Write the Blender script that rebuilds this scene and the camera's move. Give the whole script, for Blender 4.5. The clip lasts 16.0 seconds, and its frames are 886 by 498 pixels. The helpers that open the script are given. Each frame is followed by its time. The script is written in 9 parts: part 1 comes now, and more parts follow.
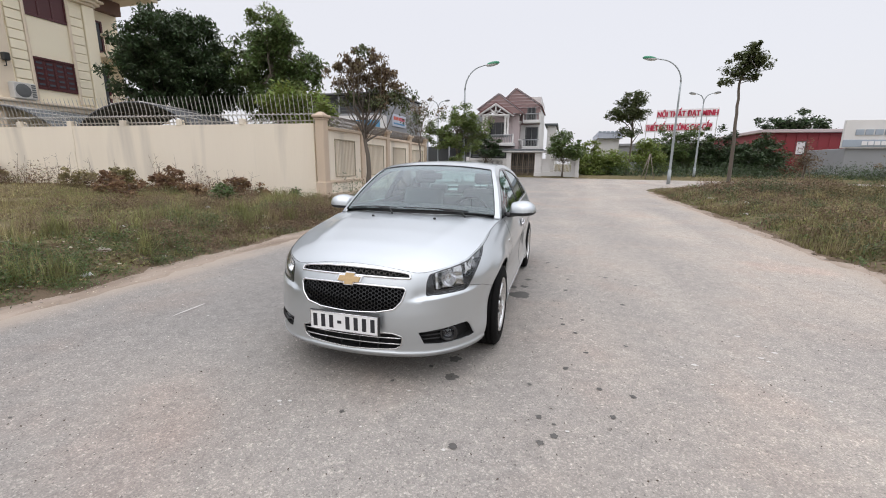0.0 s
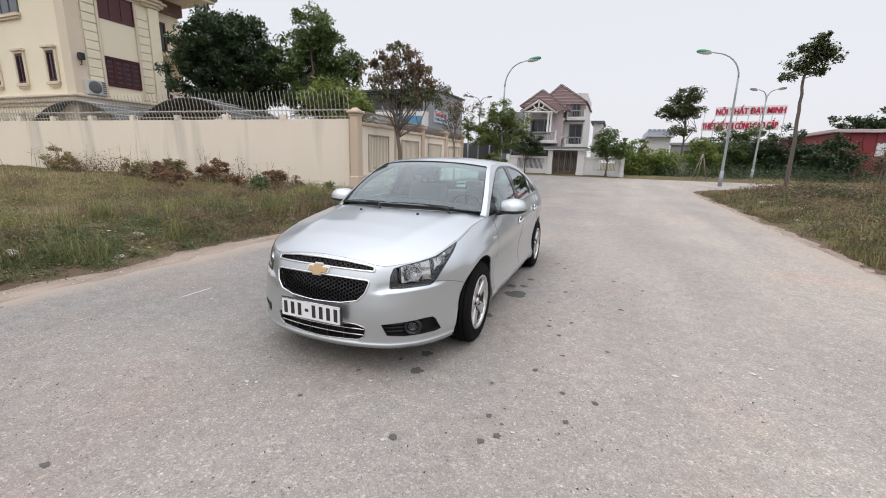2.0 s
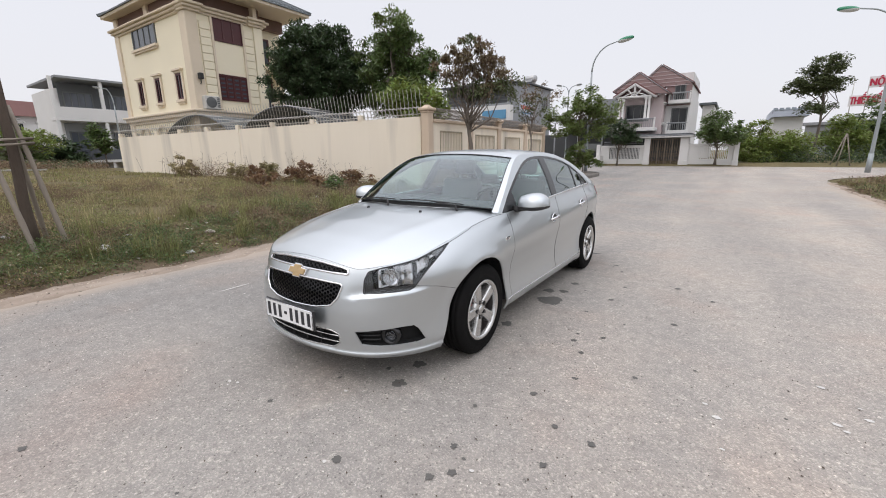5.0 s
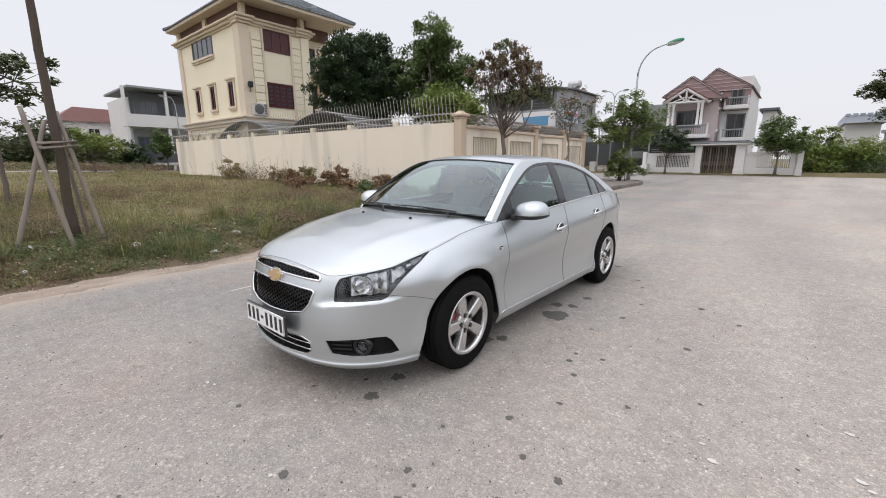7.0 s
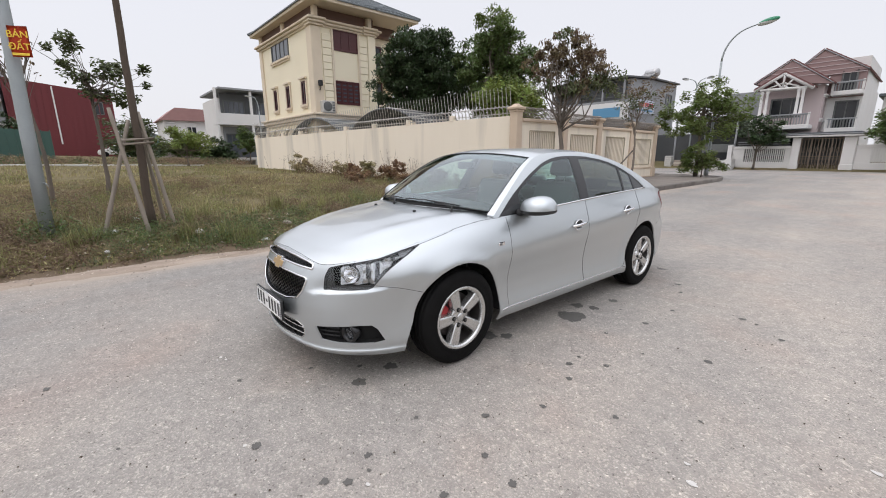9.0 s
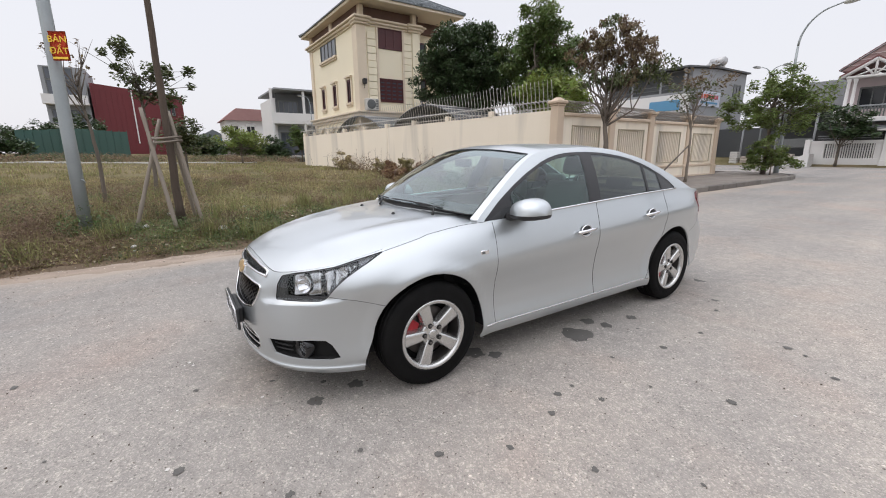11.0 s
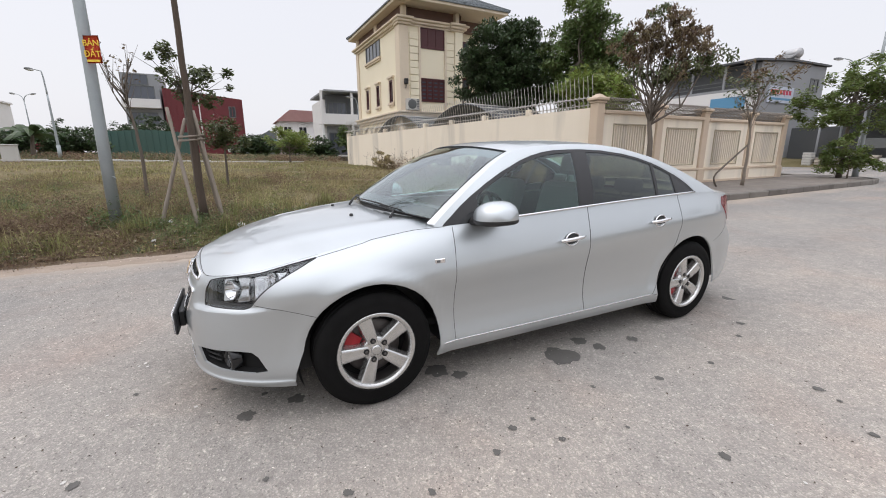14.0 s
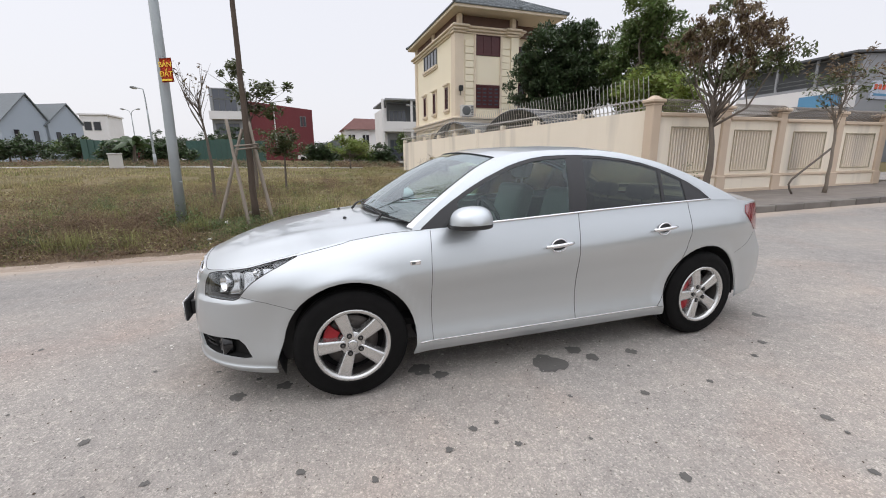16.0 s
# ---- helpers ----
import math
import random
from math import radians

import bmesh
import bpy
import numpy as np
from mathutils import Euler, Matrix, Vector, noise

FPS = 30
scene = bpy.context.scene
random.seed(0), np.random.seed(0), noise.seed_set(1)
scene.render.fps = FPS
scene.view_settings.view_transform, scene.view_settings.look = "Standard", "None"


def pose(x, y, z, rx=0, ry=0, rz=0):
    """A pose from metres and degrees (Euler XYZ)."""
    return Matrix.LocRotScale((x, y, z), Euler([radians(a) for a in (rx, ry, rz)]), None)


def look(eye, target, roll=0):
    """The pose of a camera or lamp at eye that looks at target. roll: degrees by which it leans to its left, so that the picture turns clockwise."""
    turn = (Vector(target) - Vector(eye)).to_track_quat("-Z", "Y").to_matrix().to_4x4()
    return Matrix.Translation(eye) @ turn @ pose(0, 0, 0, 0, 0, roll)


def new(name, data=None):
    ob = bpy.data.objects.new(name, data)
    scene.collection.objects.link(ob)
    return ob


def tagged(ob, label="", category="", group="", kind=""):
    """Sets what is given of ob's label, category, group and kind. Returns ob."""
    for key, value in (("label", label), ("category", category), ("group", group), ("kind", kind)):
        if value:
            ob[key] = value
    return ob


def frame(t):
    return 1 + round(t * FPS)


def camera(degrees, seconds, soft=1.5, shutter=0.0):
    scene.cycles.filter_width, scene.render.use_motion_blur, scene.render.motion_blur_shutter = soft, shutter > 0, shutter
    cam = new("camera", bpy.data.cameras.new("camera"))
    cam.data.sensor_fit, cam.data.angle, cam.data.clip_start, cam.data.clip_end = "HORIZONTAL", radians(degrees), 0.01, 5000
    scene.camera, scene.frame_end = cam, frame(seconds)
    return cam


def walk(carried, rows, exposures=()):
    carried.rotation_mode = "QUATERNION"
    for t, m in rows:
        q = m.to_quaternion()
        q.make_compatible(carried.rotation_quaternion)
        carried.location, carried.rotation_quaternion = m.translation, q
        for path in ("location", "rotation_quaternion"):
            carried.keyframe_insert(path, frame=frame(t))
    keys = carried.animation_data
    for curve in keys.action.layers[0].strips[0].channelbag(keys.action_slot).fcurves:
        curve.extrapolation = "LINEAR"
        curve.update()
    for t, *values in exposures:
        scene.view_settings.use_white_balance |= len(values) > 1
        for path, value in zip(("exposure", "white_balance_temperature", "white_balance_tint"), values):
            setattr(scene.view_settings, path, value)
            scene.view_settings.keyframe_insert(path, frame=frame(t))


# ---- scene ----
cam = camera(94.9, 16.0, 1.0)
METRES, EYE, TILT, LEAN, TURN = 3.877, 1.458, 0.0, 0.0, 16.1
ROWS = [
    (0.0, 0.0, 0.0, 0.0, 0.14, -11.98, -0.67),
    (0.5, 0.0193, 0.0088, -0.0002, 1.51, -11.98, -0.67),
    (1.0, 0.052, 0.0089, -0.0005, 2.8, -12.0, -0.98),
    (1.5, 0.0982, 0.0042, 0.0034, 4.37, -12.15, -1.37),
    (2.0, 0.1288, 0.0017, 0.0013, 6.3, -12.56, -1.58),
    (2.5, 0.1432, 0.0184, -0.0049, 8.29, -13.13, -1.33),
    (3.0, 0.1686, 0.051, -0.0054, 10.05, -13.69, -0.75),
    (3.5, 0.1933, 0.077, -0.0044, 11.69, -14.08, 0.15),
    (4.0, 0.2094, 0.0908, -0.0065, 13.71, -13.97, 0.85),
    (4.5, 0.248, 0.1019, -0.0049, 16.43, -13.57, 0.87),
    (7.0, 0.3653, 0.1832, -0.0083, 24.6, -12.34, 0.16),
    (7.5, 0.3822, 0.1975, -0.0089, 26.68, -12.21, 0.21),
    (8.0, 0.4209, 0.214, -0.0074, 29.38, -12.46, 0.0),
    (8.5, 0.4564, 0.2263, -0.0076, 31.9, -12.83, 0.06),
    (9.0, 0.4706, 0.2412, -0.0107, 33.81, -13.03, 0.27),
    (11.5, 0.535, 0.409, -0.0127, 42.41, -13.29, 0.55),
    (12.0, 0.5509, 0.4266, -0.0142, 44.03, -13.15, 0.59),
    (12.5, 0.5561, 0.4481, -0.0188, 44.67, -13.25, 0.45),
    (13.0, 0.56, 0.4854, -0.0201, 45.02, -13.56, 0.14),
    (13.5, 0.5665, 0.5148, -0.0197, 45.7, -13.64, 0.02),
    (14.0, 0.5731, 0.5299, -0.0193, 47.28, -13.3, 0.35),
    (14.5, 0.5943, 0.5508, -0.0189, 49.99, -12.88, 0.69),
    (15.0, 0.6274, 0.5773, -0.016, 52.93, -12.63, 0.85),
    (15.5, 0.6579, 0.5963, -0.0168, 54.89, -12.53, 0.89),
    (16.0, 0.6675, 0.612, -0.0191, 55.63, -12.46, 0.68),
]
walk(cam, [(t, pose(0, 0, EYE, TILT, LEAN, TURN) @ pose(METRES * x, METRES * y, METRES * z, 90 + pitch, roll, yaw)) for t, x, y, z, yaw, pitch, roll in ROWS],
     ((0.0, 0.19), (9.0, 0.21), (12.0, 0.24), (14.0, 0.25), (16.0, 0.25)))

# ---- sky, sun, exposure ----
world = bpy.data.worlds.new("overcast_sky")
scene.world = world
world.use_nodes = True
wn, wl = world.node_tree.nodes, world.node_tree.links
sky = wn.new("ShaderNodeTexSky")
sky.sky_type, sky.sun_disc = "NISHITA", False
sky.sun_elevation, sky.sun_rotation = radians(55), radians(200)
sky.air_density, sky.dust_density = 1.5, 4.0
sky_dim = wn.new("ShaderNodeVectorMath")
sky_dim.operation = "SCALE"
sky_dim.inputs["Scale"].default_value = 0.10
cloud = wn.new("ShaderNodeMix")
cloud.data_type = "RGBA"
cloud.inputs["Factor"].default_value = 0.86
cloud.inputs["B"].default_value = (0.795, 0.795, 0.85, 1)
wl.new(sky.outputs["Color"], sky_dim.inputs[0])
wl.new(sky_dim.outputs["Vector"], cloud.inputs["A"])
# an overcast sky is brightest overhead
way, rising, height = wn.new("ShaderNodeTexCoord"), wn.new("ShaderNodeSeparateXYZ"), wn.new("ShaderNodeMapRange")
height.interpolation_type = "SMOOTHSTEP"
height.inputs["From Min"].default_value, height.inputs["From Max"].default_value = 0.30, 1.0
height.inputs["To Min"].default_value, height.inputs["To Max"].default_value = 1.0, 2.2
overhead = wn.new("ShaderNodeVectorMath")
overhead.operation = "SCALE"
wl.new(way.outputs["Generated"], rising.inputs[0])
wl.new(rising.outputs["Z"], height.inputs["Value"])
wl.new(cloud.outputs["Result"], overhead.inputs[0])
wl.new(height.outputs["Result"], overhead.inputs["Scale"])
wl.new(overhead.outputs["Vector"], wn["Background"].inputs["Color"])
wn["Background"].inputs["Strength"].default_value = 1.0
sun = new("sun", bpy.data.lights.new("sun", "SUN"))
sun.data.energy, sun.data.angle, sun.data.color = 0.40, radians(110), (1.0, 0.97, 0.93)
sun.matrix_world = look((20, -25, 50), (0, 0, 0))


# ---- helpers of this scene ----
def link_mesh(name, verts, faces, material, smooth=False):
    me = bpy.data.meshes.new(name)
    me.from_pydata([tuple(v) for v in verts], [], [tuple(f) for f in faces])
    if smooth:
        me.polygons.foreach_set("use_smooth", [True] * len(me.polygons))
    me.materials.append(material)
    me.update()
    return new(name, me)


def thing(name, label, category, at=(0, 0, 0), turn=0, group="", kind=""):
    ob = new(name)
    ob.empty_display_size = 0.2
    ob.matrix_world = pose(*at, 0, 0, turn)
    return tagged(ob, label, category, group, kind)


def adopt(ob, parent, label=""):
    """Makes ob, given in the parent's coordinates, its part."""
    if parent is not None:
        ob.parent = parent
    if label:
        ob["label"] = label
    return ob


def part(name, bm, material, parent=None, label="", smooth=False):
    me = bpy.data.meshes.new(name)
    bm.to_mesh(me)
    bm.free()
    if smooth:
        me.polygons.foreach_set("use_smooth", [True] * len(me.polygons))
    me.materials.append(material)
    return adopt(new(name, me), parent, label)


def block(name, lo, hi, material, parent=None, label="", bevel=0.0, m=None, segs=1):
    bm = bmesh.new()
    c, s = [(a + b) / 2 for a, b in zip(lo, hi)], [abs(b - a) for a, b in zip(lo, hi)]
    bmesh.ops.create_cube(bm, size=1, matrix=Matrix.Translation(c) @ Matrix.Diagonal((*s, 1)))
    if bevel:
        bmesh.ops.bevel(bm, geom=bm.edges[:], offset=min(bevel, min(s) * 0.45), segments=segs, affect="EDGES", profile=0.5)
    if m is not None:
        bmesh.ops.transform(bm, matrix=m, verts=bm.verts)
    return part(name, bm, material, parent, label)


def tube_data(points, radius, sides=8, closed=False, flat=1.0):
    """Rings along a line of points; radius is a number or a list."""
    pts = [Vector(p) for p in points]
    n = len(pts)
    rad = radius if isinstance(radius, (list, tuple)) else [radius] * n
    verts, faces = [], []
    up = Vector((0, 0, 1))
    for i, p in enumerate(pts):
        a, b = pts[(i - 1) % n if closed else max(i - 1, 0)], pts[(i + 1) % n if closed else min(i + 1, n - 1)]
        d = (b - a).normalized()
        if i == 0:
            side = d.cross(up if abs(d.z) < 0.9 else Vector((0, 1, 0)))
        else:
            side = side - d * side.dot(d)
        side.normalize()
        top = side.cross(d)
        for k in range(sides):
            ang = 2 * math.pi * k / sides
            verts.append(p + side * math.cos(ang) * rad[i] + top * math.sin(ang) * rad[i] * flat)
    for i in range(n if closed else n - 1):
        j = (i + 1) % n
        for k in range(sides):
            l = (k + 1) % sides
            faces.append((i * sides + k, j * sides + k, j * sides + l, i * sides + l))
    if not closed:
        faces.append(tuple(range(sides)))
        faces.append(tuple(reversed(range((n - 1) * sides, n * sides))))
    return verts, faces


def tube(name, points, radius, material, parent=None, label="", sides=8, closed=False, flat=1.0):
    v, f = tube_data(points, radius, sides, closed, flat)
    return adopt(link_mesh(name, v, f, material, True), parent, label)


def lathe_data(profile, seg=32, m=Matrix()):
    """Turns (radius, height) about the local z axis."""
    verts, faces = [], []
    n = len(profile)
    for i in range(seg):
        a = 2 * math.pi * i / seg
        for r, h in profile:
            verts.append(m @ Vector((r * math.cos(a), r * math.sin(a), h)))
    for i in range(seg):
        j = (i + 1) % seg
        for k in range(n - 1):
            faces.append((i * n + k, j * n + k, j * n + k + 1, i * n + k + 1))
    return verts, faces


def lathe(name, profile, material, parent=None, label="", seg=32, m=Matrix(), smooth=True):
    v, f = lathe_data(profile, seg, m)
    ob = link_mesh(name, v, f, material, smooth)
    bm = bmesh.new()
    bm.from_mesh(ob.data)
    bmesh.ops.remove_doubles(bm, verts=bm.verts, dist=1e-5)
    bmesh.ops.recalc_face_normals(bm, faces=bm.faces)
    bm.to_mesh(ob.data)
    bm.free()
    return adopt(ob, parent, label)


def prism(name, outline, depth, material, parent=None, label="", m=None, bevel=0.0):
    """An outline in local x, z, pushed along local y by depth."""
    bm = bmesh.new()
    f = bm.faces.new([bm.verts.new((x, 0, z)) for x, z in outline])
    r = bmesh.ops.extrude_face_region(bm, geom=[f])
    bmesh.ops.translate(bm, vec=(0, depth, 0), verts=[g for g in r["geom"] if isinstance(g, bmesh.types.BMVert)])
    bmesh.ops.recalc_face_normals(bm, faces=bm.faces)
    if bevel:
        bmesh.ops.bevel(bm, geom=bm.edges[:], offset=bevel, segments=1, affect="EDGES")
    if m is not None:
        bmesh.ops.transform(bm, matrix=m, verts=bm.verts)
    return part(name, bm, material, parent, label)


def merge(name, pieces, material, parent=None, label="", smooth=False):
    """Several (verts, faces) joined into one mesh."""
    verts, faces = [], []
    for v, f in pieces:
        k = len(verts)
        verts.extend(v)
        faces.extend([tuple(i + k for i in q) for q in f])
    return adopt(link_mesh(name, verts, faces, material, smooth), parent, label)


def box_data(lo, hi):
    v = [(x, y, z) for x in (lo[0], hi[0]) for y in (lo[1], hi[1]) for z in (lo[2], hi[2])]
    f = [(0, 1, 3, 2), (4, 6, 7, 5), (0, 4, 5, 1), (2, 3, 7, 6), (0, 2, 6, 4), (1, 5, 7, 3)]
    return v, f


# ---- materials ----
def surface(name, base, other=None, scale=3.0, fine=60.0, rough=0.7, bump=0.2, metal=0.0, amount=0.5, coat=0.0, spec=0.5, islands=0.0, objects=0.0, stain=None, stain_amount=0.0, stretch=(1, 1, 1), bump_size=0.01, leaf=0.0):
    """A surface with variation at two scales, laid out in metres of the place."""
    m = bpy.data.materials.new(name)
    m.use_nodes = True
    n, l = m.node_tree.nodes, m.node_tree.links
    p = n["Principled BSDF"]
    p.inputs["Metallic"].default_value = metal
    p.inputs["Roughness"].default_value = rough
    p.inputs["Coat Weight"].default_value = coat
    p.inputs["Coat Roughness"].default_value = 0.04
    p.inputs["Specular IOR Level"].default_value = spec
    other = other or tuple(c * 0.75 for c in base)
    geo = n.new("ShaderNodeNewGeometry")
    vec = n.new("ShaderNodeVectorMath")
    vec.operation = "MULTIPLY"
    vec.inputs[1].default_value = stretch
    l.new(geo.outputs["Position"], vec.inputs[0])

    def grain(size, detail):
        t = n.new("ShaderNodeTexNoise")
        t.inputs["Scale"].default_value, t.inputs["Detail"].default_value = size, detail
        l.new(vec.outputs[0], t.inputs["Vector"])
        return t

    def blend(a, b, factor):
        x = n.new("ShaderNodeMix")
        x.data_type = "RGBA"
        for k, v in (("A", a), ("B", b)):
            if isinstance(v, tuple):
                x.inputs[k].default_value = (*v, 1)
            else:
                l.new(v, x.inputs[k])
        if isinstance(factor, float):
            x.inputs["Factor"].default_value = factor
        else:
            l.new(factor, x.inputs["Factor"])
        return x.outputs["Result"]

    def sharpen(value, lo, hi):
        r = n.new("ShaderNodeMapRange")
        r.inputs["From Min"].default_value, r.inputs["From Max"].default_value = lo, hi
        l.new(value, r.inputs["Value"])
        return r.outputs["Result"]

    big, small = grain(scale, 5), grain(fine, 3)
    mix = n.new("ShaderNodeMath")
    mix.operation = "ADD"
    l.new(sharpen(big.outputs["Fac"], 0.5 - 0.25 / max(amount, 0.05), 0.5 + 0.25 / max(amount, 0.05)), mix.inputs[0])
    l.new(sharpen(small.outputs["Fac"], -0.5, 1.5), mix.inputs[1])
    half = n.new("ShaderNodeMath")
    half.operation = "MULTIPLY_ADD"
    half.inputs[1].default_value, half.inputs[2].default_value = 1.0, -0.5
    half.use_clamp = True
    l.new(mix.outputs[0], half.inputs[0])
    colour = blend(base, other, half.outputs[0])
    if stain:
        s = grain(scale * 0.35, 6)
        colour = blend(colour, stain, sharpen(s.outputs["Fac"], 0.62 - 0.25 * stain_amount, 0.75))
    if islands or objects:
        source = geo.outputs["Random Per Island"] if islands else n.new("ShaderNodeObjectInfo").outputs["Random"]
        bright = n.new("ShaderNodeHueSaturation")
        amt = islands or objects
        v = n.new("ShaderNodeMapRange")
        v.inputs["To Min"].default_value, v.inputs["To Max"].default_value = 1 - amt, 1 + amt
        l.new(source, v.inputs["Value"])
        l.new(v.outputs["Result"], bright.inputs["Value"])
        h = n.new("ShaderNodeMapRange")
        h.inputs["To Min"].default_value, h.inputs["To Max"].default_value = 0.5 - 0.05 * amt, 0.5 + 0.05 * amt
        l.new(source, h.inputs["Value"])
        l.new(h.outputs["Result"], bright.inputs["Hue"])
        l.new(colour, bright.inputs["Color"])
        colour = bright.outputs["Color"]
    l.new(colour, p.inputs["Base Color"])
    if bump:
        b = n.new("ShaderNodeBump")
        b.inputs["Strength"].default_value, b.inputs["Distance"].default_value = bump, bump_size
        l.new(small.outputs["Fac"], b.inputs["Height"])
        l.new(b.outputs["Normal"], p.inputs["Normal"])
    if leaf:
        thin, both = n.new("ShaderNodeBsdfTranslucent"), n.new("ShaderNodeMixShader")
        both.inputs[0].default_value = leaf
        l.new(colour, thin.inputs["Color"])
        l.new(p.outputs[0], both.inputs[1])
        l.new(thin.outputs[0], both.inputs[2])
        l.new(both.outputs[0], n["Material Output"].inputs["Surface"])
    return m


def plain(name, base, rough=0.5, metal=0.0, coat=0.0, spec=0.5):
    m = bpy.data.materials.new(name)
    m.use_nodes = True
    p = m.node_tree.nodes["Principled BSDF"]
    p.inputs["Base Color"].default_value = (*base, 1)
    p.inputs["Roughness"].default_value, p.inputs["Metallic"].default_value = rough, metal
    p.inputs["Coat Weight"].default_value = coat
    p.inputs["Specular IOR Level"].default_value = spec
    return m


def pane_glass(name, tint, gloss_rough=0.0, head_on=0.05):
    """Thin glass: tinted see-through, with a mirror-like gloss that grows at grazing angles."""
    m = bpy.data.materials.new(name)
    m.use_nodes = True
    n, l = m.node_tree.nodes, m.node_tree.links
    n.remove(n["Principled BSDF"])
    clear, gloss, mix, rim = n.new("ShaderNodeBsdfTransparent"), n.new("ShaderNodeBsdfGlossy"), n.new("ShaderNodeMixShader"), n.new("ShaderNodeLayerWeight")
    clear.inputs["Color"].default_value = (*tint, 1)
    gloss.inputs["Roughness"].default_value = gloss_rough
    gloss.inputs["Color"].default_value = (0.88, 0.94, 0.96, 1)
    rim.inputs["Blend"].default_value = 0.5
    power, grow = n.new("ShaderNodeMath"), n.new("ShaderNodeMath")
    power.operation, grow.operation = "POWER", "MULTIPLY_ADD"
    power.inputs[1].default_value = 3.2
    grow.inputs[1].default_value, grow.inputs[2].default_value = 1 - head_on, head_on
    l.new(rim.outputs["Facing"], power.inputs[0])
    l.new(power.outputs[0], grow.inputs[0])
    l.new(grow.outputs[0], mix.inputs[0])
    l.new(clear.outputs[0], mix.inputs[1])
    l.new(gloss.outputs[0], mix.inputs[2])
    l.new(mix.outputs[0], n["Material Output"].inputs["Surface"])
    return m


def road_material():
    """Worn asphalt: grains of pale and dark stone, pinkish dusty patches, faint tracks along the road."""
    m = bpy.data.materials.new("worn_road")
    m.use_nodes = True
    n, l = m.node_tree.nodes, m.node_tree.links
    p = n["Principled BSDF"]
    p.inputs["Roughness"].default_value, p.inputs["Specular IOR Level"].default_value = 0.88, 0.25
    geo = n.new("ShaderNodeNewGeometry")

    def ramp(value, *stops):
        r = n.new("ShaderNodeValToRGB")
        while len(r.color_ramp.elements) < len(stops):
            r.color_ramp.elements.new(0.5)
        for e, (at, c) in zip(r.color_ramp.elements, stops):
            e.position, e.color = at, (*c, 1)
        l.new(value, r.inputs["Fac"])
        return r.outputs["Color"]

    def mix(kind, a, b, f):
        x = n.new("ShaderNodeMix")
        x.data_type, x.blend_type = "RGBA", kind
        x.inputs["Factor"].default_value = f
        l.new(a, x.inputs["A"])
        l.new(b, x.inputs["B"])
        return x.outputs["Result"]

    def noise_at(scale, detail=5, stretch=(1, 1, 1)):
        v = n.new("ShaderNodeVectorMath")
        v.operation = "MULTIPLY"
        v.inputs[1].default_value = stretch
        l.new(geo.outputs["Position"], v.inputs[0])
        t = n.new("ShaderNodeTexNoise")
        t.inputs["Scale"].default_value, t.inputs["Detail"].default_value = scale, detail
        l.new(v.outputs[0], t.inputs["Vector"])
        return t.outputs["Fac"]

    def stones(scale):
        t = n.new("ShaderNodeTexVoronoi")
        t.inputs["Scale"].default_value = scale
        l.new(geo.outputs["Position"], t.inputs["Vector"])
        s = n.new("ShaderNodeSeparateColor")
        l.new(t.outputs["Color"], s.inputs["Color"])
        return t.outputs["Distance"], s.outputs["Red"], s.outputs["Green"]

    colour = ramp(noise_at(0.45, 6), (0.30, (0.295, 0.283, 0.266)), (0.48, (0.332, 0.314, 0.289)), (0.60, (0.357, 0.33, 0.298)), (0.74, (0.395, 0.322, 0.280)))
    tracks = ramp(noise_at(0.9, 6, (1.0, 0.16, 1.0)), (0.32, (0.86, 0.86, 0.87)), (0.62, (1.06, 1.05, 1.04)))
    colour = mix("MULTIPLY", colour, tracks, 0.9)
    d1, r1, g1 = stones(150)
    d2, r2, g2 = stones(62)
    colour = mix("MULTIPLY", colour, ramp(r1, (0.0, (0.55, 0.55, 0.56)), (0.35, (0.88, 0.88, 0.88)), (0.72, (1.05, 1.04, 1.03)), (0.97, (1.85, 1.82, 1.78))), 0.40)
    colour = mix("MULTIPLY", colour, ramp(r2, (0.0, (0.68, 0.68, 0.68)), (0.12, (0.98, 0.98, 0.98)), (0.88, (1.02, 1.02, 1.02)), (0.97, (1.8, 1.77, 1.73))), 0.34)
    colour = mix("MULTIPLY", colour, ramp(noise_at(9, 8), (0.30, (0.82, 0.82, 0.83)), (0.65, (1.10, 1.09, 1.08))), 0.6)
    colour = mix("MULTIPLY", colour, ramp(noise_at(1.1, 7), (0.52, (1.0, 1.0, 1.0)), (0.66, (1.06, 0.975, 0.935))), 0.5)
    # scattered dark and pale flecks, and a greyer lane on the field side
    for size, share, tone in ((48, 0.72, 0.58), (36, 0.84, 1.5)):
        d, r, g = stones(size)
        near, rare, both = n.new("ShaderNodeMapRange"), n.new("ShaderNodeMath"), n.new("ShaderNodeMath")
        near.inputs["From Min"].default_value, near.inputs["From Max"].default_value = 0.30, 0.14
        rare.operation, both.operation = "GREATER_THAN", "MULTIPLY"
        rare.inputs[1].default_value = share
        l.new(d, near.inputs["Value"])
        l.new(r, rare.inputs[0])
        l.new(near.outputs["Result"], both.inputs[0])
        l.new(rare.outputs[0], both.inputs[1])
        colour = mix("MULTIPLY", colour, ramp(both.outputs[0], (0.0, (1, 1, 1)), (1.0, (tone, tone, tone))), 1.0)
    spot = n.new("ShaderNodeSeparateXYZ")
    lane = n.new("ShaderNodeMapRange")
    lane.inputs["From Min"].default_value, lane.inputs["From Max"].default_value = -2.6, 2.0
    l.new(geo.outputs["Position"], spot.inputs[0])
    l.new(spot.outputs["X"], lane.inputs["Value"])
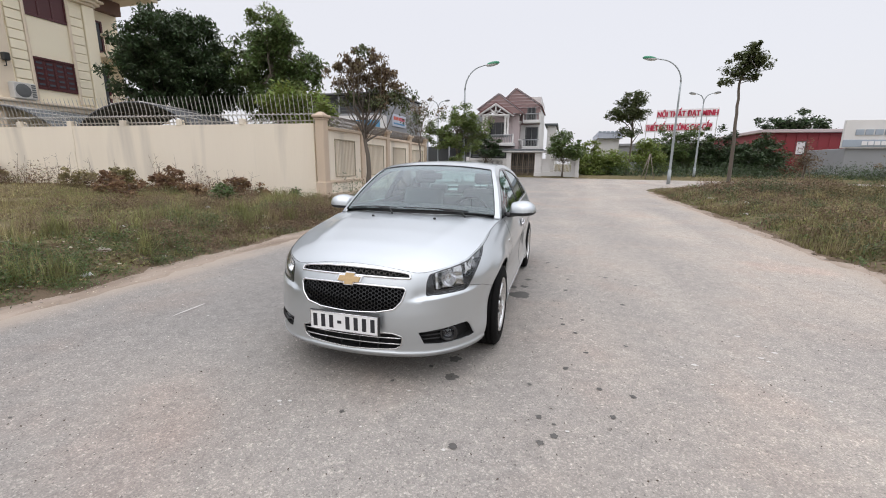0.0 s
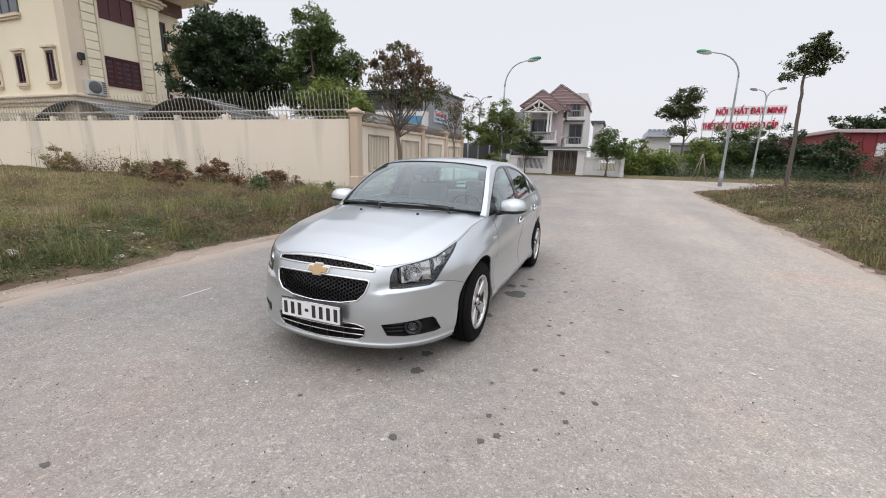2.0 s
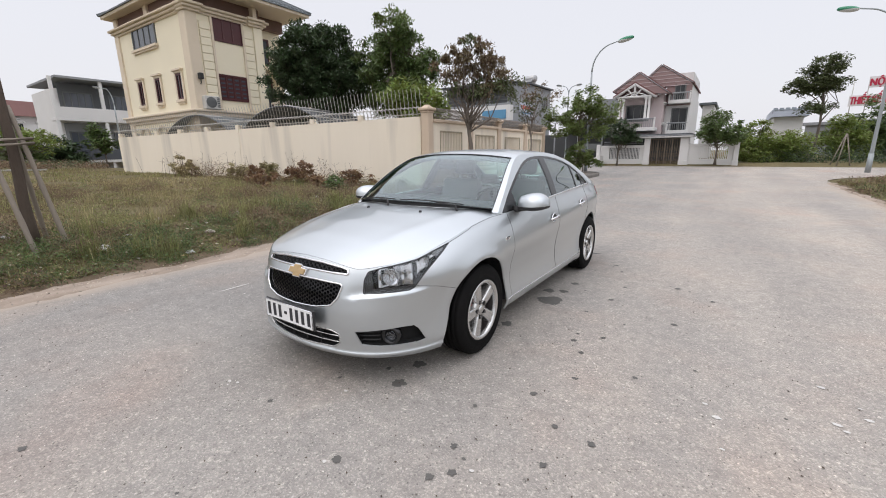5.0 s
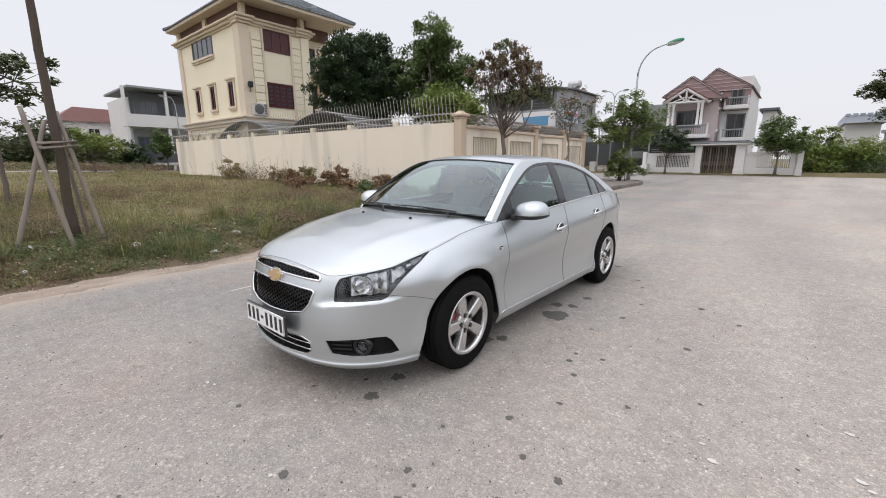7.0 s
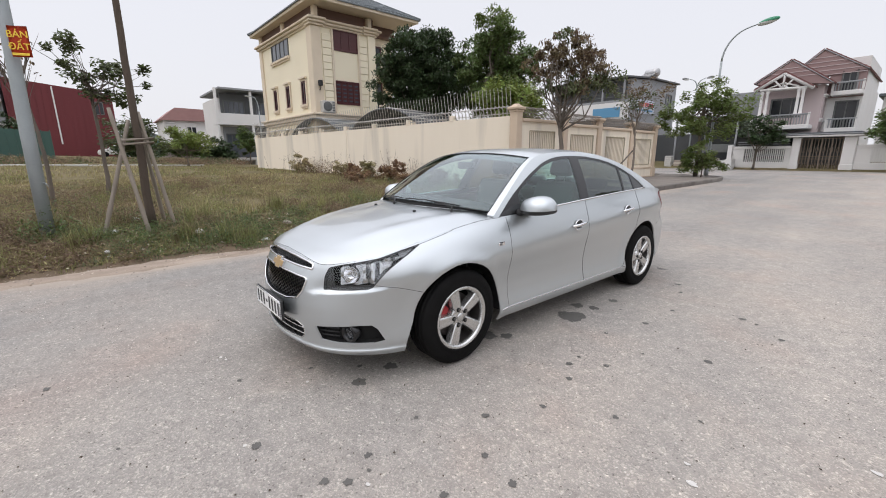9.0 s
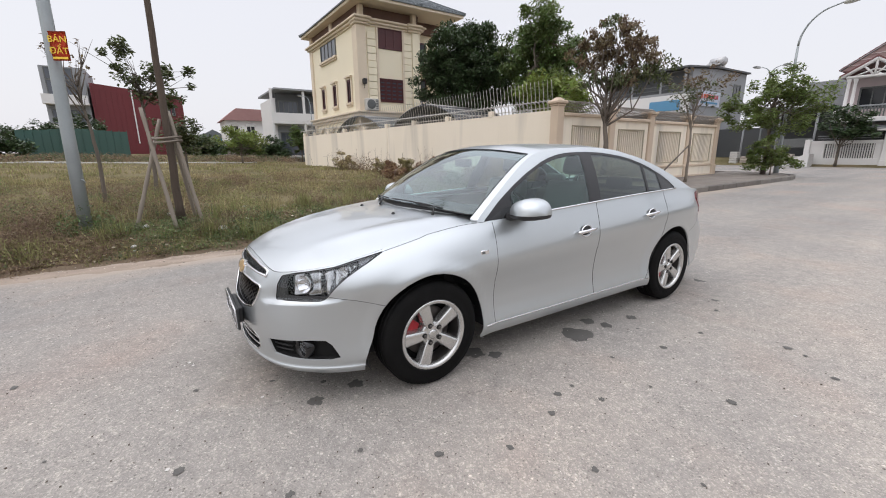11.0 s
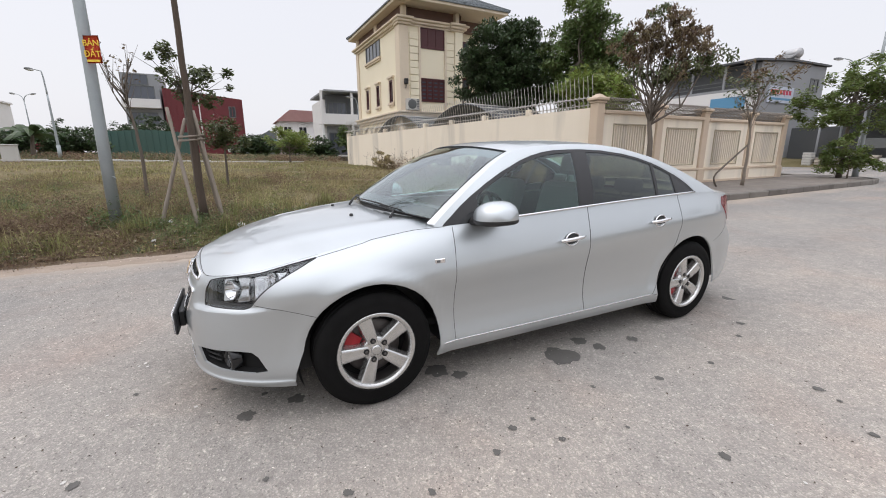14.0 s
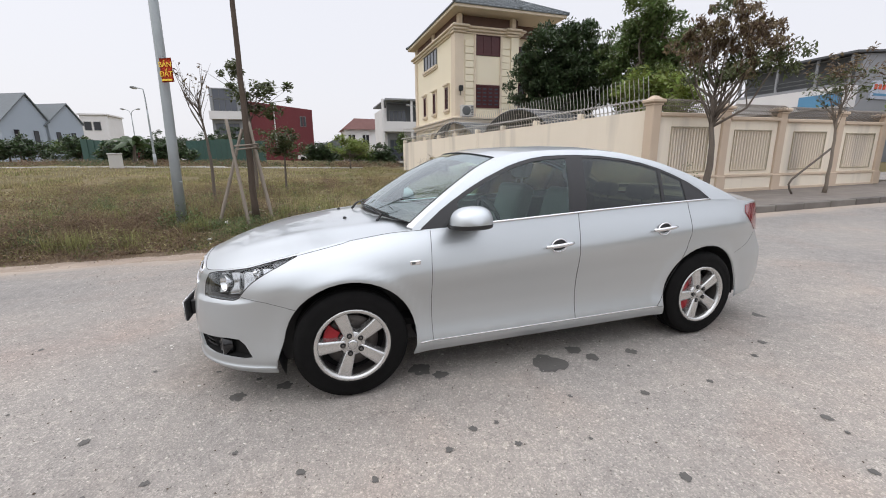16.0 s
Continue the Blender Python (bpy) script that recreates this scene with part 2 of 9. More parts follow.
    colour = mix("MULTIPLY", colour, ramp(lane.outputs["Result"], (0.0, (0.80, 0.81, 0.825)), (1.0, (1.09, 1.065, 1.04))), 1.0)
    # dust carried in from both verges
    wave = n.new("ShaderNodeMath")
    wave.operation = "MULTIPLY_ADD"
    wave.inputs[1].default_value, wave.inputs[2].default_value = 1.5, -0.75
    l.new(noise_at(1.6, 8, (1.0, 0.35, 1.0)), wave.inputs[0])
    for edge, s in ((-4.95, 1), (4.2, -1)):
        shift, band, along_ = n.new("ShaderNodeMath"), n.new("ShaderNodeMapRange"), n.new("ShaderNodeMapRange")
        shift.operation = "ADD"
        l.new(spot.outputs["X"], shift.inputs[0])
        l.new(wave.outputs[0], shift.inputs[1])
        band.interpolation_type = "SMOOTHSTEP"
        band.inputs["From Min"].default_value, band.inputs["From Max"].default_value = edge + 0.75 * s, edge - 0.15 * s
        l.new(shift.outputs[0], band.inputs["Value"])
        along_.inputs["From Min"].default_value, along_.inputs["From Max"].default_value = 23.0, 19.0
        l.new(spot.outputs["Y"], along_.inputs["Value"])
        cover = n.new("ShaderNodeMath")
        cover.operation = "MULTIPLY"
        l.new(band.outputs["Result"], cover.inputs[0])
        l.new(along_.outputs["Result"], cover.inputs[1])
        dusty = n.new("ShaderNodeMix")
        dusty.data_type = "RGBA"
        dusty.inputs["B"].default_value = (0.40, 0.334, 0.274, 1)
        l.new(cover.outputs[0], dusty.inputs["Factor"])
        l.new(colour, dusty.inputs["A"])
        colour = dusty.outputs["Result"]
    l.new(colour, p.inputs["Base Color"])
    b = n.new("ShaderNodeBump")
    b.inputs["Strength"].default_value, b.inputs["Distance"].default_value = 0.55, 0.004
    l.new(d1, b.inputs["Height"])
    l.new(b.outputs["Normal"], p.inputs["Normal"])
    return m


ROAD = road_material()
SAND = surface("sandy_edge", (0.41, 0.34, 0.28), (0.28, 0.225, 0.18), 5, 90, 0.95, 1.0, amount=1.0, spec=0.2, stain=(0.22, 0.17, 0.13), stain_amount=0.5, stretch=(1, 0.4, 1))
HUMUS = surface("leaf_mould", (0.12, 0.09, 0.062), (0.18, 0.137, 0.094), 3, 30, 0.95, 0.8, amount=1.0, spec=0.1, bump_size=0.03)
SOIL = surface("dry_field", (0.19, 0.158, 0.09), (0.115, 0.10, 0.05), 0.6, 22, 0.95, 0.9, amount=1.0, stain=(0.24, 0.19, 0.115), stain_amount=0.4, spec=0.1, bump_size=0.05)
STAIN = surface("oil_stain", (0.082, 0.077, 0.071), (0.122, 0.116, 0.107), 8, 60, 0.75, 0.3)
CHALK = surface("pale_spot", (0.60, 0.58, 0.55), (0.50, 0.48, 0.46), 20, 80, 0.9, 0.3)
KERB = surface("kerb_stone", (0.20, 0.182, 0.164), (0.12, 0.108, 0.096), 2, 40, 0.9, 0.7, amount=1.0, objects=0.22)
PAVER = surface("pavement_tile", (0.225, 0.198, 0.175), (0.145, 0.128, 0.113), 2.5, 50, 0.9, 0.5, amount=1.0, stain=(0.17, 0.145, 0.12), stain_amount=0.6)
STONE = surface("rubble", (0.42, 0.37, 0.32), (0.34, 0.30, 0.26), 6, 50, 0.9, 0.5, objects=0.3)
WALL = surface("cream_render", (0.85, 0.77, 0.645), (0.81, 0.73, 0.605), 2.2, 30, 0.9, 0.2, amount=0.8, stain=(0.40, 0.37, 0.325), stain_amount=0.42, stretch=(1.0, 1.0, 0.09))
WALL_DARK = surface("grey_brown_render", (0.28, 0.25, 0.215), (0.20, 0.18, 0.155), 1.5, 30, 0.9, 0.2, amount=1.0)
WALL_TRIM = surface("tan_render", (0.62, 0.50, 0.385), (0.55, 0.44, 0.335), 1.5, 35, 0.85, 0.25)
GRILLE_PAINT = surface("khaki_slats", (0.44, 0.39, 0.28), (0.38, 0.335, 0.24), 3, 50, 0.7, 0.1)
STEEL = surface("galvanised_steel", (0.60, 0.59, 0.57), (0.42, 0.40, 0.37), 6, 50, 0.5, 0.1, metal=0.4)
POLE_STEEL = surface("pole_steel", (0.36, 0.39, 0.40), (0.28, 0.31, 0.32), 3, 40, 0.5, 0.1, metal=0.3)
VILLA = surface("pale_yellow_render", (0.84, 0.77, 0.60), (0.79, 0.72, 0.56), 0.6, 30, 0.9, 0.15, amount=0.6)
VILLA_TRIM = surface("beige_moulding", (0.72, 0.62, 0.49), (0.64, 0.55, 0.43), 1.5, 40, 0.85, 0.15)
RUSTY = surface("weathered_barbs", (0.26, 0.235, 0.21), (0.17, 0.15, 0.13), 6, 50, 0.6, 0.1, metal=0.3)
# dark brown that paints the shadow under the villa's eaves
EAVES_SHADE = surface("eaves_shade_brown", (0.17, 0.10, 0.08), (0.12, 0.075, 0.06), 2, 30, 0.8, 0.1)
SHUTTER = surface("maroon_wood", (0.085, 0.018, 0.02), (0.06, 0.014, 0.016), 4, 60, 0.45, 0.1)
SLATE = surface("slate_tile", (0.15, 0.17, 0.18), (0.10, 0.115, 0.125), 3, 40, 0.7, 0.3, objects=0.15)
DARK_GLASS = plain("dark_window", (0.02, 0.022, 0.026), 0.06)
GREY_GLASS = plain("grey_window", (0.09, 0.10, 0.12), 0.08)
WHITE_WALL = surface("white_render", (0.72, 0.71, 0.70), (0.62, 0.61, 0.60), 0.6, 25, 0.9, 0.1)
PINK_WALL = surface("mauve_cladding", (0.31, 0.22, 0.215), (0.26, 0.18, 0.175), 1, 30, 0.85, 0.15)
MAUVE_LIGHT = surface("pale_mauve_render", (0.52, 0.44, 0.44), (0.45, 0.38, 0.38), 1, 30, 0.85, 0.1)
ROOF_RED = surface("brown_red_tile", (0.19, 0.085, 0.08), (0.14, 0.06, 0.06), 2, 20, 0.75, 0.3)
GREY_WALL = surface("grey_render", (0.30, 0.31, 0.325), (0.25, 0.26, 0.27), 0.5, 20, 0.9, 0.1)
DARK_WALL = surface("dark_grey_panel", (0.10, 0.105, 0.11), (0.075, 0.08, 0.085), 0.6, 20, 0.7, 0.1)
HALL_RED = surface("red_hall_sheet", (0.27, 0.03, 0.04), (0.21, 0.025, 0.03), 0.3, 12, 0.6, 0.1, stretch=(1, 1, 0.3))
PALE_ROOF = surface("faded_red_tile", (0.36, 0.20, 0.19), (0.29, 0.16, 0.15), 2, 20, 0.75, 0.3)
RED_WALL = surface("red_sheet_wall", (0.15, 0.02, 0.025), (0.11, 0.016, 0.02), 0.3, 12, 0.6, 0.1, stretch=(1, 1, 0.3))
GREEN_SHEET = surface("green_sheet", (0.035, 0.10, 0.085), (0.05, 0.09, 0.075), 0.5, 12, 0.6, 0.1)
BLUE_GREY = surface("blue_grey_cladding", (0.36, 0.41, 0.47), (0.31, 0.36, 0.42), 0.3, 14, 0.7, 0.1)
BARK = surface("grey_bark", (0.17, 0.14, 0.115), (0.10, 0.085, 0.07), 6, 50, 0.95, 0.8, stretch=(1, 1, 0.3), bump_size=0.02)
PALE_BARK = surface("pale_bark", (0.26, 0.22, 0.18), (0.17, 0.145, 0.12), 6, 50, 0.95, 0.8, stretch=(1, 1, 0.3), bump_size=0.02)
BROWN_BARK = surface("brown_bark", (0.105, 0.078, 0.058), (0.065, 0.05, 0.04), 6, 50, 0.95, 0.8, stretch=(1, 1, 0.3), bump_size=0.02)
BAMBOO = surface("weathered_bamboo", (0.29, 0.25, 0.205), (0.20, 0.17, 0.14), 6, 60, 0.8, 0.3, stretch=(1, 1, 0.3))
LEAF_DARK = surface("dark_leaves", (0.038, 0.064, 0.026), (0.062, 0.092, 0.036), 1.2, 8, 0.45, 0.0, islands=0.55, leaf=0.22)
LEAF_MID = surface("green_leaves", (0.085, 0.135, 0.042), (0.13, 0.165, 0.055), 1.2, 8, 0.45, 0.0, islands=0.55, leaf=0.3)
LEAF_BROWN = surface("russet_leaves", (0.185, 0.115, 0.08), (0.135, 0.115, 0.06), 1.2, 8, 0.6, 0.0, islands=0.5, leaf=0.35)
LEAF_BRIGHT = surface("fresh_leaves", (0.17, 0.24, 0.06), (0.25, 0.28, 0.075), 1.2, 8, 0.5, 0.0, islands=0.45, leaf=0.4)
GRASS_DRY = surface("dry_grass", (0.40, 0.325, 0.185), (0.22, 0.20, 0.09), 0.33, 5, 0.85, 0.0, islands=0.4, amount=1.0, leaf=0.3)
GRASS_GREEN = surface("green_grass", (0.185, 0.198, 0.07), (0.27, 0.255, 0.11), 0.4, 5, 0.75, 0.0, islands=0.4, amount=1.0, leaf=0.35)
GRASS_VERGE = surface("verge_straw", (0.22, 0.165, 0.09), (0.12, 0.105, 0.05), 0.33, 5, 0.85, 0.0, islands=0.5, amount=1.0, leaf=0.3)
WEED_BROWN = surface("withered_weed", (0.235, 0.16, 0.108), (0.165, 0.118, 0.076), 2, 10, 0.85, 0.0, islands=0.45, leaf=0.25)
LITTER = surface("pale_litter", (0.70, 0.70, 0.70), (0.55, 0.54, 0.53), 9, 50, 0.6, 0.2, objects=0.2)
LITTER_SCRAP = surface("pale_scraps", (0.50, 0.44, 0.36), (0.36, 0.30, 0.23), 9, 50, 0.8, 0.0, islands=0.5)
GRIT = surface("pale_grit", (0.55, 0.52, 0.48), (0.40, 0.37, 0.34), 9, 50, 0.8, 0.0, islands=0.5)
DRY_LEAF = surface("dry_leaf_bits", (0.52, 0.40, 0.22), (0.34, 0.21, 0.11), 9, 50, 0.8, 0.0, islands=0.5)
CONCRETE = surface("pale_concrete", (0.55, 0.54, 0.51), (0.44, 0.43, 0.41), 1.5, 30, 0.9, 0.3)
SIGN_RED = surface("red_sign_sheet", (0.62, 0.085, 0.03), (0.54, 0.07, 0.025), 4, 40, 0.6, 0.1)
SIGN_YELLOW = plain("yellow_lettering", (0.80, 0.55, 0.05), 0.6)
SIGN_WHITE = plain("white_board", (0.75, 0.74, 0.75), 0.6)
SIGN_LETTER = plain("red_lettering", (0.45, 0.02, 0.06), 0.5)
LAMP_GREEN = surface("green_lamp_cap", (0.04, 0.25, 0.14), (0.035, 0.20, 0.11), 5, 40, 0.5, 0.1)
LAMP_LENS = plain("frosted_lens", (0.55, 0.56, 0.55), 0.25)
BLUE_PANEL = surface("blue_panel", (0.10, 0.28, 0.45), (0.09, 0.24, 0.40), 1, 20, 0.6, 0.1)
PALE_BLUE = surface("pale_blue_sheet", (0.52, 0.56, 0.64), (0.44, 0.48, 0.57), 1, 20, 0.6, 0.1)
TANK = surface("tank_steel", (0.50, 0.50, 0.50), (0.40, 0.40, 0.40), 2, 30, 0.35, 0.05, metal=0.7)
def paint_material():
    m = surface("silver_metallic_paint", (0.552, 0.585, 0.602), (0.528, 0.56, 0.577), 1.5, 900, 0.41, 0.03, metal=0.93, coat=0.8, bump_size=0.001)
    return m


PAINT = paint_material()
BLACK = surface("black_plastic", (0.018, 0.018, 0.019), (0.026, 0.026, 0.027), 8, 200, 0.5, 0.1)
GLOSS_BLACK = plain("gloss_black", (0.012, 0.012, 0.013), 0.12)
# near-black that puts the shade of deep recesses into their colour
DARK = plain("unlit_black", (0.008, 0.008, 0.008), 0.9)
CHROME = plain("chrome", (0.80, 0.80, 0.81), 0.10, 1.0)
ALLOY = surface("alloy_rim", (0.62, 0.62, 0.61), (0.55, 0.55, 0.54), 20, 200, 0.27, 0.02, metal=0.85)
TYRE = surface("tyre_rubber", (0.006, 0.006, 0.0062), (0.011, 0.0108, 0.0105), 12, 200, 0.8, 0.25, spec=0.08)
DISC = surface("brake_disc", (0.14, 0.13, 0.125), (0.09, 0.08, 0.075), 30, 200, 0.5, 0.1, metal=0.7)
CALIPER = plain("red_caliper", (0.36, 0.012, 0.02), 0.4)
GOLD = surface("gold_emblem", (0.60, 0.43, 0.24), (0.52, 0.37, 0.19), 60, 300, 0.4, 0.1, metal=0.5)
SCREEN = pane_glass("windscreen_glass", (0.60, 0.74, 0.73), head_on=0.09)
SIDE_GLASS = pane_glass("side_glass", (0.60, 0.79, 0.73), head_on=0.05)
TINT_GLASS = pane_glass("tinted_glass", (0.155, 0.127, 0.075), head_on=0.045)
LENS = pane_glass("lamp_lens", (0.93, 0.94, 0.95), head_on=0.04)
TAIL_RED = plain("red_lens", (0.19, 0.004, 0.009), 0.10, coat=0.5)
LINING = surface("grey_lining", (0.34, 0.35, 0.345), (0.30, 0.31, 0.305), 6, 80, 0.8, 0.1)
SEAT = surface("grey_leather", (0.23, 0.24, 0.235), (0.17, 0.178, 0.175), 6, 80, 0.55, 0.2)
DASH = surface("grey_dashboard", (0.13, 0.137, 0.135), (0.10, 0.105, 0.105), 6, 80, 0.6, 0.2)
LAMP_CHROME = plain("lamp_reflector", (0.58, 0.585, 0.59), 0.14, 0.97)
LAMP_TIP = plain("lamp_tip", (0.16, 0.163, 0.17), 0.3, 0.5)
RUST_LEAF = surface("rust_leaves", (0.27, 0.155, 0.095), (0.20, 0.13, 0.075), 2, 10, 0.8, 0.0, islands=0.45, leaf=0.35)
LAMP_BOWL = plain("lamp_housing", (0.06, 0.06, 0.064), 0.25, 0.8)
PLATE = plain("plate_white", (0.78, 0.78, 0.78), 0.35)
PLATE_INK = plain("plate_ink", (0.02, 0.02, 0.025), 0.5)


# ---- ground, road, pavement ----
ROAD_L, ROAD_R, CROSS_NEAR, CROSS_FAR = -4.95, 4.2, 28.0, 37.6


def rise(y):
    return 0.0085 * max(0.0, min(y, 60.0) - 7.0)


def ease(a, b, v):
    v = max(0.0, min(1.0, (v - a) / (b - a)))
    return v * v * (3 - 2 * v)


def off_road(x, y):
    """Metres outside the carriageway (negative on it)."""
    side = max(ROAD_L - x, x - ROAD_R)
    if y > CROSS_NEAR - 6:
        corner_r = 5.0
        for cx, s in ((ROAD_R + corner_r, 1), (ROAD_L - corner_r, -1)):
            if (x - cx) * s < 0 and y > CROSS_NEAR - corner_r and side > 0:
                side = min(side, corner_r - math.hypot(x - cx, y - (CROSS_NEAR - corner_r)))
        side = min(side, CROSS_NEAR - y) if y < CROSS_NEAR else -1.0
        if y > CROSS_NEAR:
            side = y - CROSS_FAR
    return side


def ground_z(x, y):
    d = off_road(x, y)
    lift = 0.29 if x < 0 else 0.22
    bumpy = 0.05 * noise.noise((x * 0.35, y * 0.35, 3.1)) + 0.03 * noise.noise((x * 1.3, y * 1.3, 7.7))
    e = ease(0.15, 1.7, d)
    if x < -8:
        # the field climbs gently towards the lane at its far side
        lift += (0.018 + 0.016 * max(0.0, min(1.2, (10 - y) / 17))) * min(22.5, -8 - x) + 0.019 * max(0.0, min(30.0, -30.5 - x))
    if x < -4 and 11.0 < y < 30:
        e *= 1 - ease(11.0, 12.3, y)
        if d > 0:
            return rise(y) + 0.05
    if x > ROAD_R + 1.0 and y < CROSS_NEAR:
        # the verge heaps up towards the cross road
        lift += 0.34 * ease(15, 24, y) * ease(ROAD_R + 1.0, ROAD_R + 4.0, x) * (0.8 + 0.5 * noise.noise((x * 0.22, y * 0.3, 33.0)))
    return rise(y) - 0.03 * (1 - e) + lift * e + bumpy * e


def spread(near_lo, near_hi, step, far_lo, far_hi):
    a = list(np.arange(near_lo, near_hi + 1e-6, step))
    s, v = step, near_lo
    while v > far_lo:
        s *= 1.35
        v -= s
        a.insert(0, v)
    s, v = step, near_hi
    while v < far_hi:
        s *= 1.35
        v += s
        a.append(v)
    return a


gx, gy = spread(-22, 14, 0.3, -1500, 1500), spread(-8, 40, 0.3, -1500, 1500)
nx_, ny_ = len(gx), len(gy)
ground = link_mesh("ground", [(x, y, ground_z(x, y)) for y in gy for x in gx],
                   [(j * nx_ + i, j * nx_ + i + 1, (j + 1) * nx_ + i + 1, (j + 1) * nx_ + i) for j in range(ny_ - 1) for i in range(nx_ - 1)], SOIL, True)
tagged(ground, "dry uneven grassland soil on both sides of the road", "ground", kind="structure")


def sheet(name, outline, z_of, step, material, lift):
    """A flat sheet that fills an outline and follows the ground's rise."""
    bm = bmesh.new()
    bm.faces.new([bm.verts.new((x, y, 0)) for x, y in outline])
    for axis in (0, 1):
        lo, hi = min(p[axis] for p in outline), max(p[axis] for p in outline)
        k = lo + step
        while k < hi:
            co, no = [0, 0, 0], [0, 0, 0]
            co[axis], no[axis] = k, 1
            bmesh.ops.bisect_plane(bm, geom=bm.verts[:] + bm.edges[:] + bm.faces[:], plane_co=co, plane_no=no)
            k += step
    for v in bm.verts:
        v.co.z = z_of(v.co.x, v.co.y) + lift
    bmesh.ops.recalc_face_normals(bm, faces=bm.faces)
    for f in bm.faces:
        if f.normal.z < 0:
            f.normal_flip()
    return part(name, bm, material, smooth=True)


def corner(cx, cy, r, a0, a1, n=10):
    return [(cx + r * math.cos(radians(a0 + (a1 - a0) * i / n)), cy + r * math.sin(radians(a0 + (a1 - a0) * i / n))) for i in range(n + 1)]


random.seed(4)
left_edge = [(ROAD_L + 0.10 * noise.noise((0, y * 0.9, 0)) + 0.05 * noise.noise((3, y * 3.1, 0)), y) for y in np.arange(-60, 23.01, 0.5)]
right_edge = [(ROAD_R + 0.12 * noise.noise((9, y * 0.9, 0)) + 0.05 * noise.noise((5, y * 3.1, 0)), y) for y in np.arange(23, -60.01, -0.5)]
outline = left_edge + corner(ROAD_L - 5, CROSS_NEAR - 5, 5, 0, 90)[1:] + [(-90, CROSS_NEAR), (-90, CROSS_FAR), (90, CROSS_FAR), (90, CROSS_NEAR)] + corner(ROAD_R + 5, CROSS_NEAR - 5, 5, 90, 180)[:-1] + right_edge
road = sheet("road", outline, lambda x, y: rise(y), 3.0, ROAD, 0.0)
tagged(road, "worn grey asphalt road with pale aggregate and dark oil spots", "road", kind="structure")

# sandy strips along both edges, and leaf mould behind them
for s, w in ((-1, 0.30), (1, 0.13)):
    base = ROAD_L if s < 0 else ROAD_R
    sand, mould = [], []
    for y in np.arange(-14, 11.3 if s < 0 else 22.9, 0.07):
        x = base + 0.10 * noise.noise((0 if s < 0 else 9, y * 0.9, 0))
        fray = 0.10 * noise.noise((x, y * 2.3, 2)) + 0.07 * noise.noise((x, y * 6.1, 2)) + 0.05 * noise.noise((x, y * 15, 2))
        a = max(0.08, 0.10 + 0.14 * noise.noise((x, y * 0.7, 2)) + fray)
        b = w + 0.26 * noise.noise((x, y * 0.8, 5)) + 0.14 * noise.noise((x, y * 3, 5)) - 0.8 * fray
        e = b + 0.30 + 0.3 * noise.noise((x, y * 0.7, 8)) + 0.25 * noise.noise((x, y * 2.7, 8)) + 0.10 * noise.noise((x, y * 9, 8))
        sand.append((x - s * (a + 0.04), y, rise(y) - 0.003))
        for k in (-a, 0.3 * b, b):
            sand.append((x + s * k, y, max(rise(y) + 0.002, ground_z(x + s * k, y) + 0.006)))
        for k in (b - 0.05, b + (e - b) * 0.33, b + (e - b) * 0.66, e):
            mould.append((x + s * k, y, max(rise(y) + 0.0005, ground_z(x + s * k, y) + (0.002 if k < b else 0.022))))
    f = [(4 * i + k, 4 * i + k + 1, 4 * i + k + 5, 4 * i + k + 4) for i in range(len(sand) // 4 - 1) for k in (0, 1, 2)]
    tagged(link_mesh("road_shoulder", sand, f, SAND, True), "sandy strip along the road edge", "shoulder", kind="structure")
    f = [(4 * i + k, 4 * i + k + 1, 4 * i + k + 5, 4 * i + k + 4) for i in range(len(mould) // 4 - 1) for k in (0, 1, 2)]
    tagged(link_mesh("verge_soil", mould, f, HUMUS, True), "dark leaf mould behind the sandy strip", "soil", kind="structure")


def blotch(name, x, y, rx, ry, material, seed, lift=0.003, rough_edge=0.35):
    pts = []
    for i in range(30):
        a = 2 * math.pi * i / 30
        k = 1 + rough_edge * (noise.noise((math.cos(a) * 1.4 + seed * 3.7, math.sin(a) * 1.4, seed)) + 0.5 * noise.noise((math.cos(a) * 4 + seed * 3.7, math.sin(a) * 4, seed)))
        pts.append((x + rx * k * math.cos(a), y + ry * k * math.sin(a), rise(y) + lift + 0.00012 * (seed % 17)))
    ob = link_mesh(name, pts, [tuple(range(30))], material)
    ob.parent = road
    return ob


# dark oil stains and pale spots on the asphalt
STAINS = ((-0.37, 4.47, 0.13), (-0.5, 4.76, 0.065), (-0.36, 4.81, 0.055), (-0.34, 5.14, 0.048), (-0.6, 3.62, 0.09), (-0.49, 3.73, 0.055), (-0.69, 2.76, 0.055), (-0.65, 2.5, 0.055), (-0.83, 2.6, 0.02), (-0.51, 6.74, 0.10),
          (-1.02, 2.33, 0.018), (-0.46, 1.82, 0.03), (-0.12, 2.56, 0.016), (0.11, 2.86, 0.02), (0.2, 3.55, 0.022), (0.09, 3.72, 0.026), (0.27, 3.89, 0.019), (0.0, 4.38, 0.019), (0.12, 4.82, 0.028), (0.7, 4.48, 0.03),
          (0.15, 5.3, 0.023), (-0.13, 6.17, 0.033), (0.0, 5.9, 0.027), (0.63, 5.55, 0.032), (0.95, 5.29, 0.026), (0.08, 3.86, 0.017), (-1.17, 1.92, 0.017), (-0.04, 2.21, 0.022), (-0.02, 1.98, 0.024), (0.05, 2.06, 0.025), (0.38, 2.34, 0.022), (0.53, 2.61, 0.022), (0.33, 2.64, 0.02), (0.12, 2.87, 0.02), (0.27, 3.18, 0.02), (0.59, 3.4, 0.02), (-1.85, 0.97, 0.025))
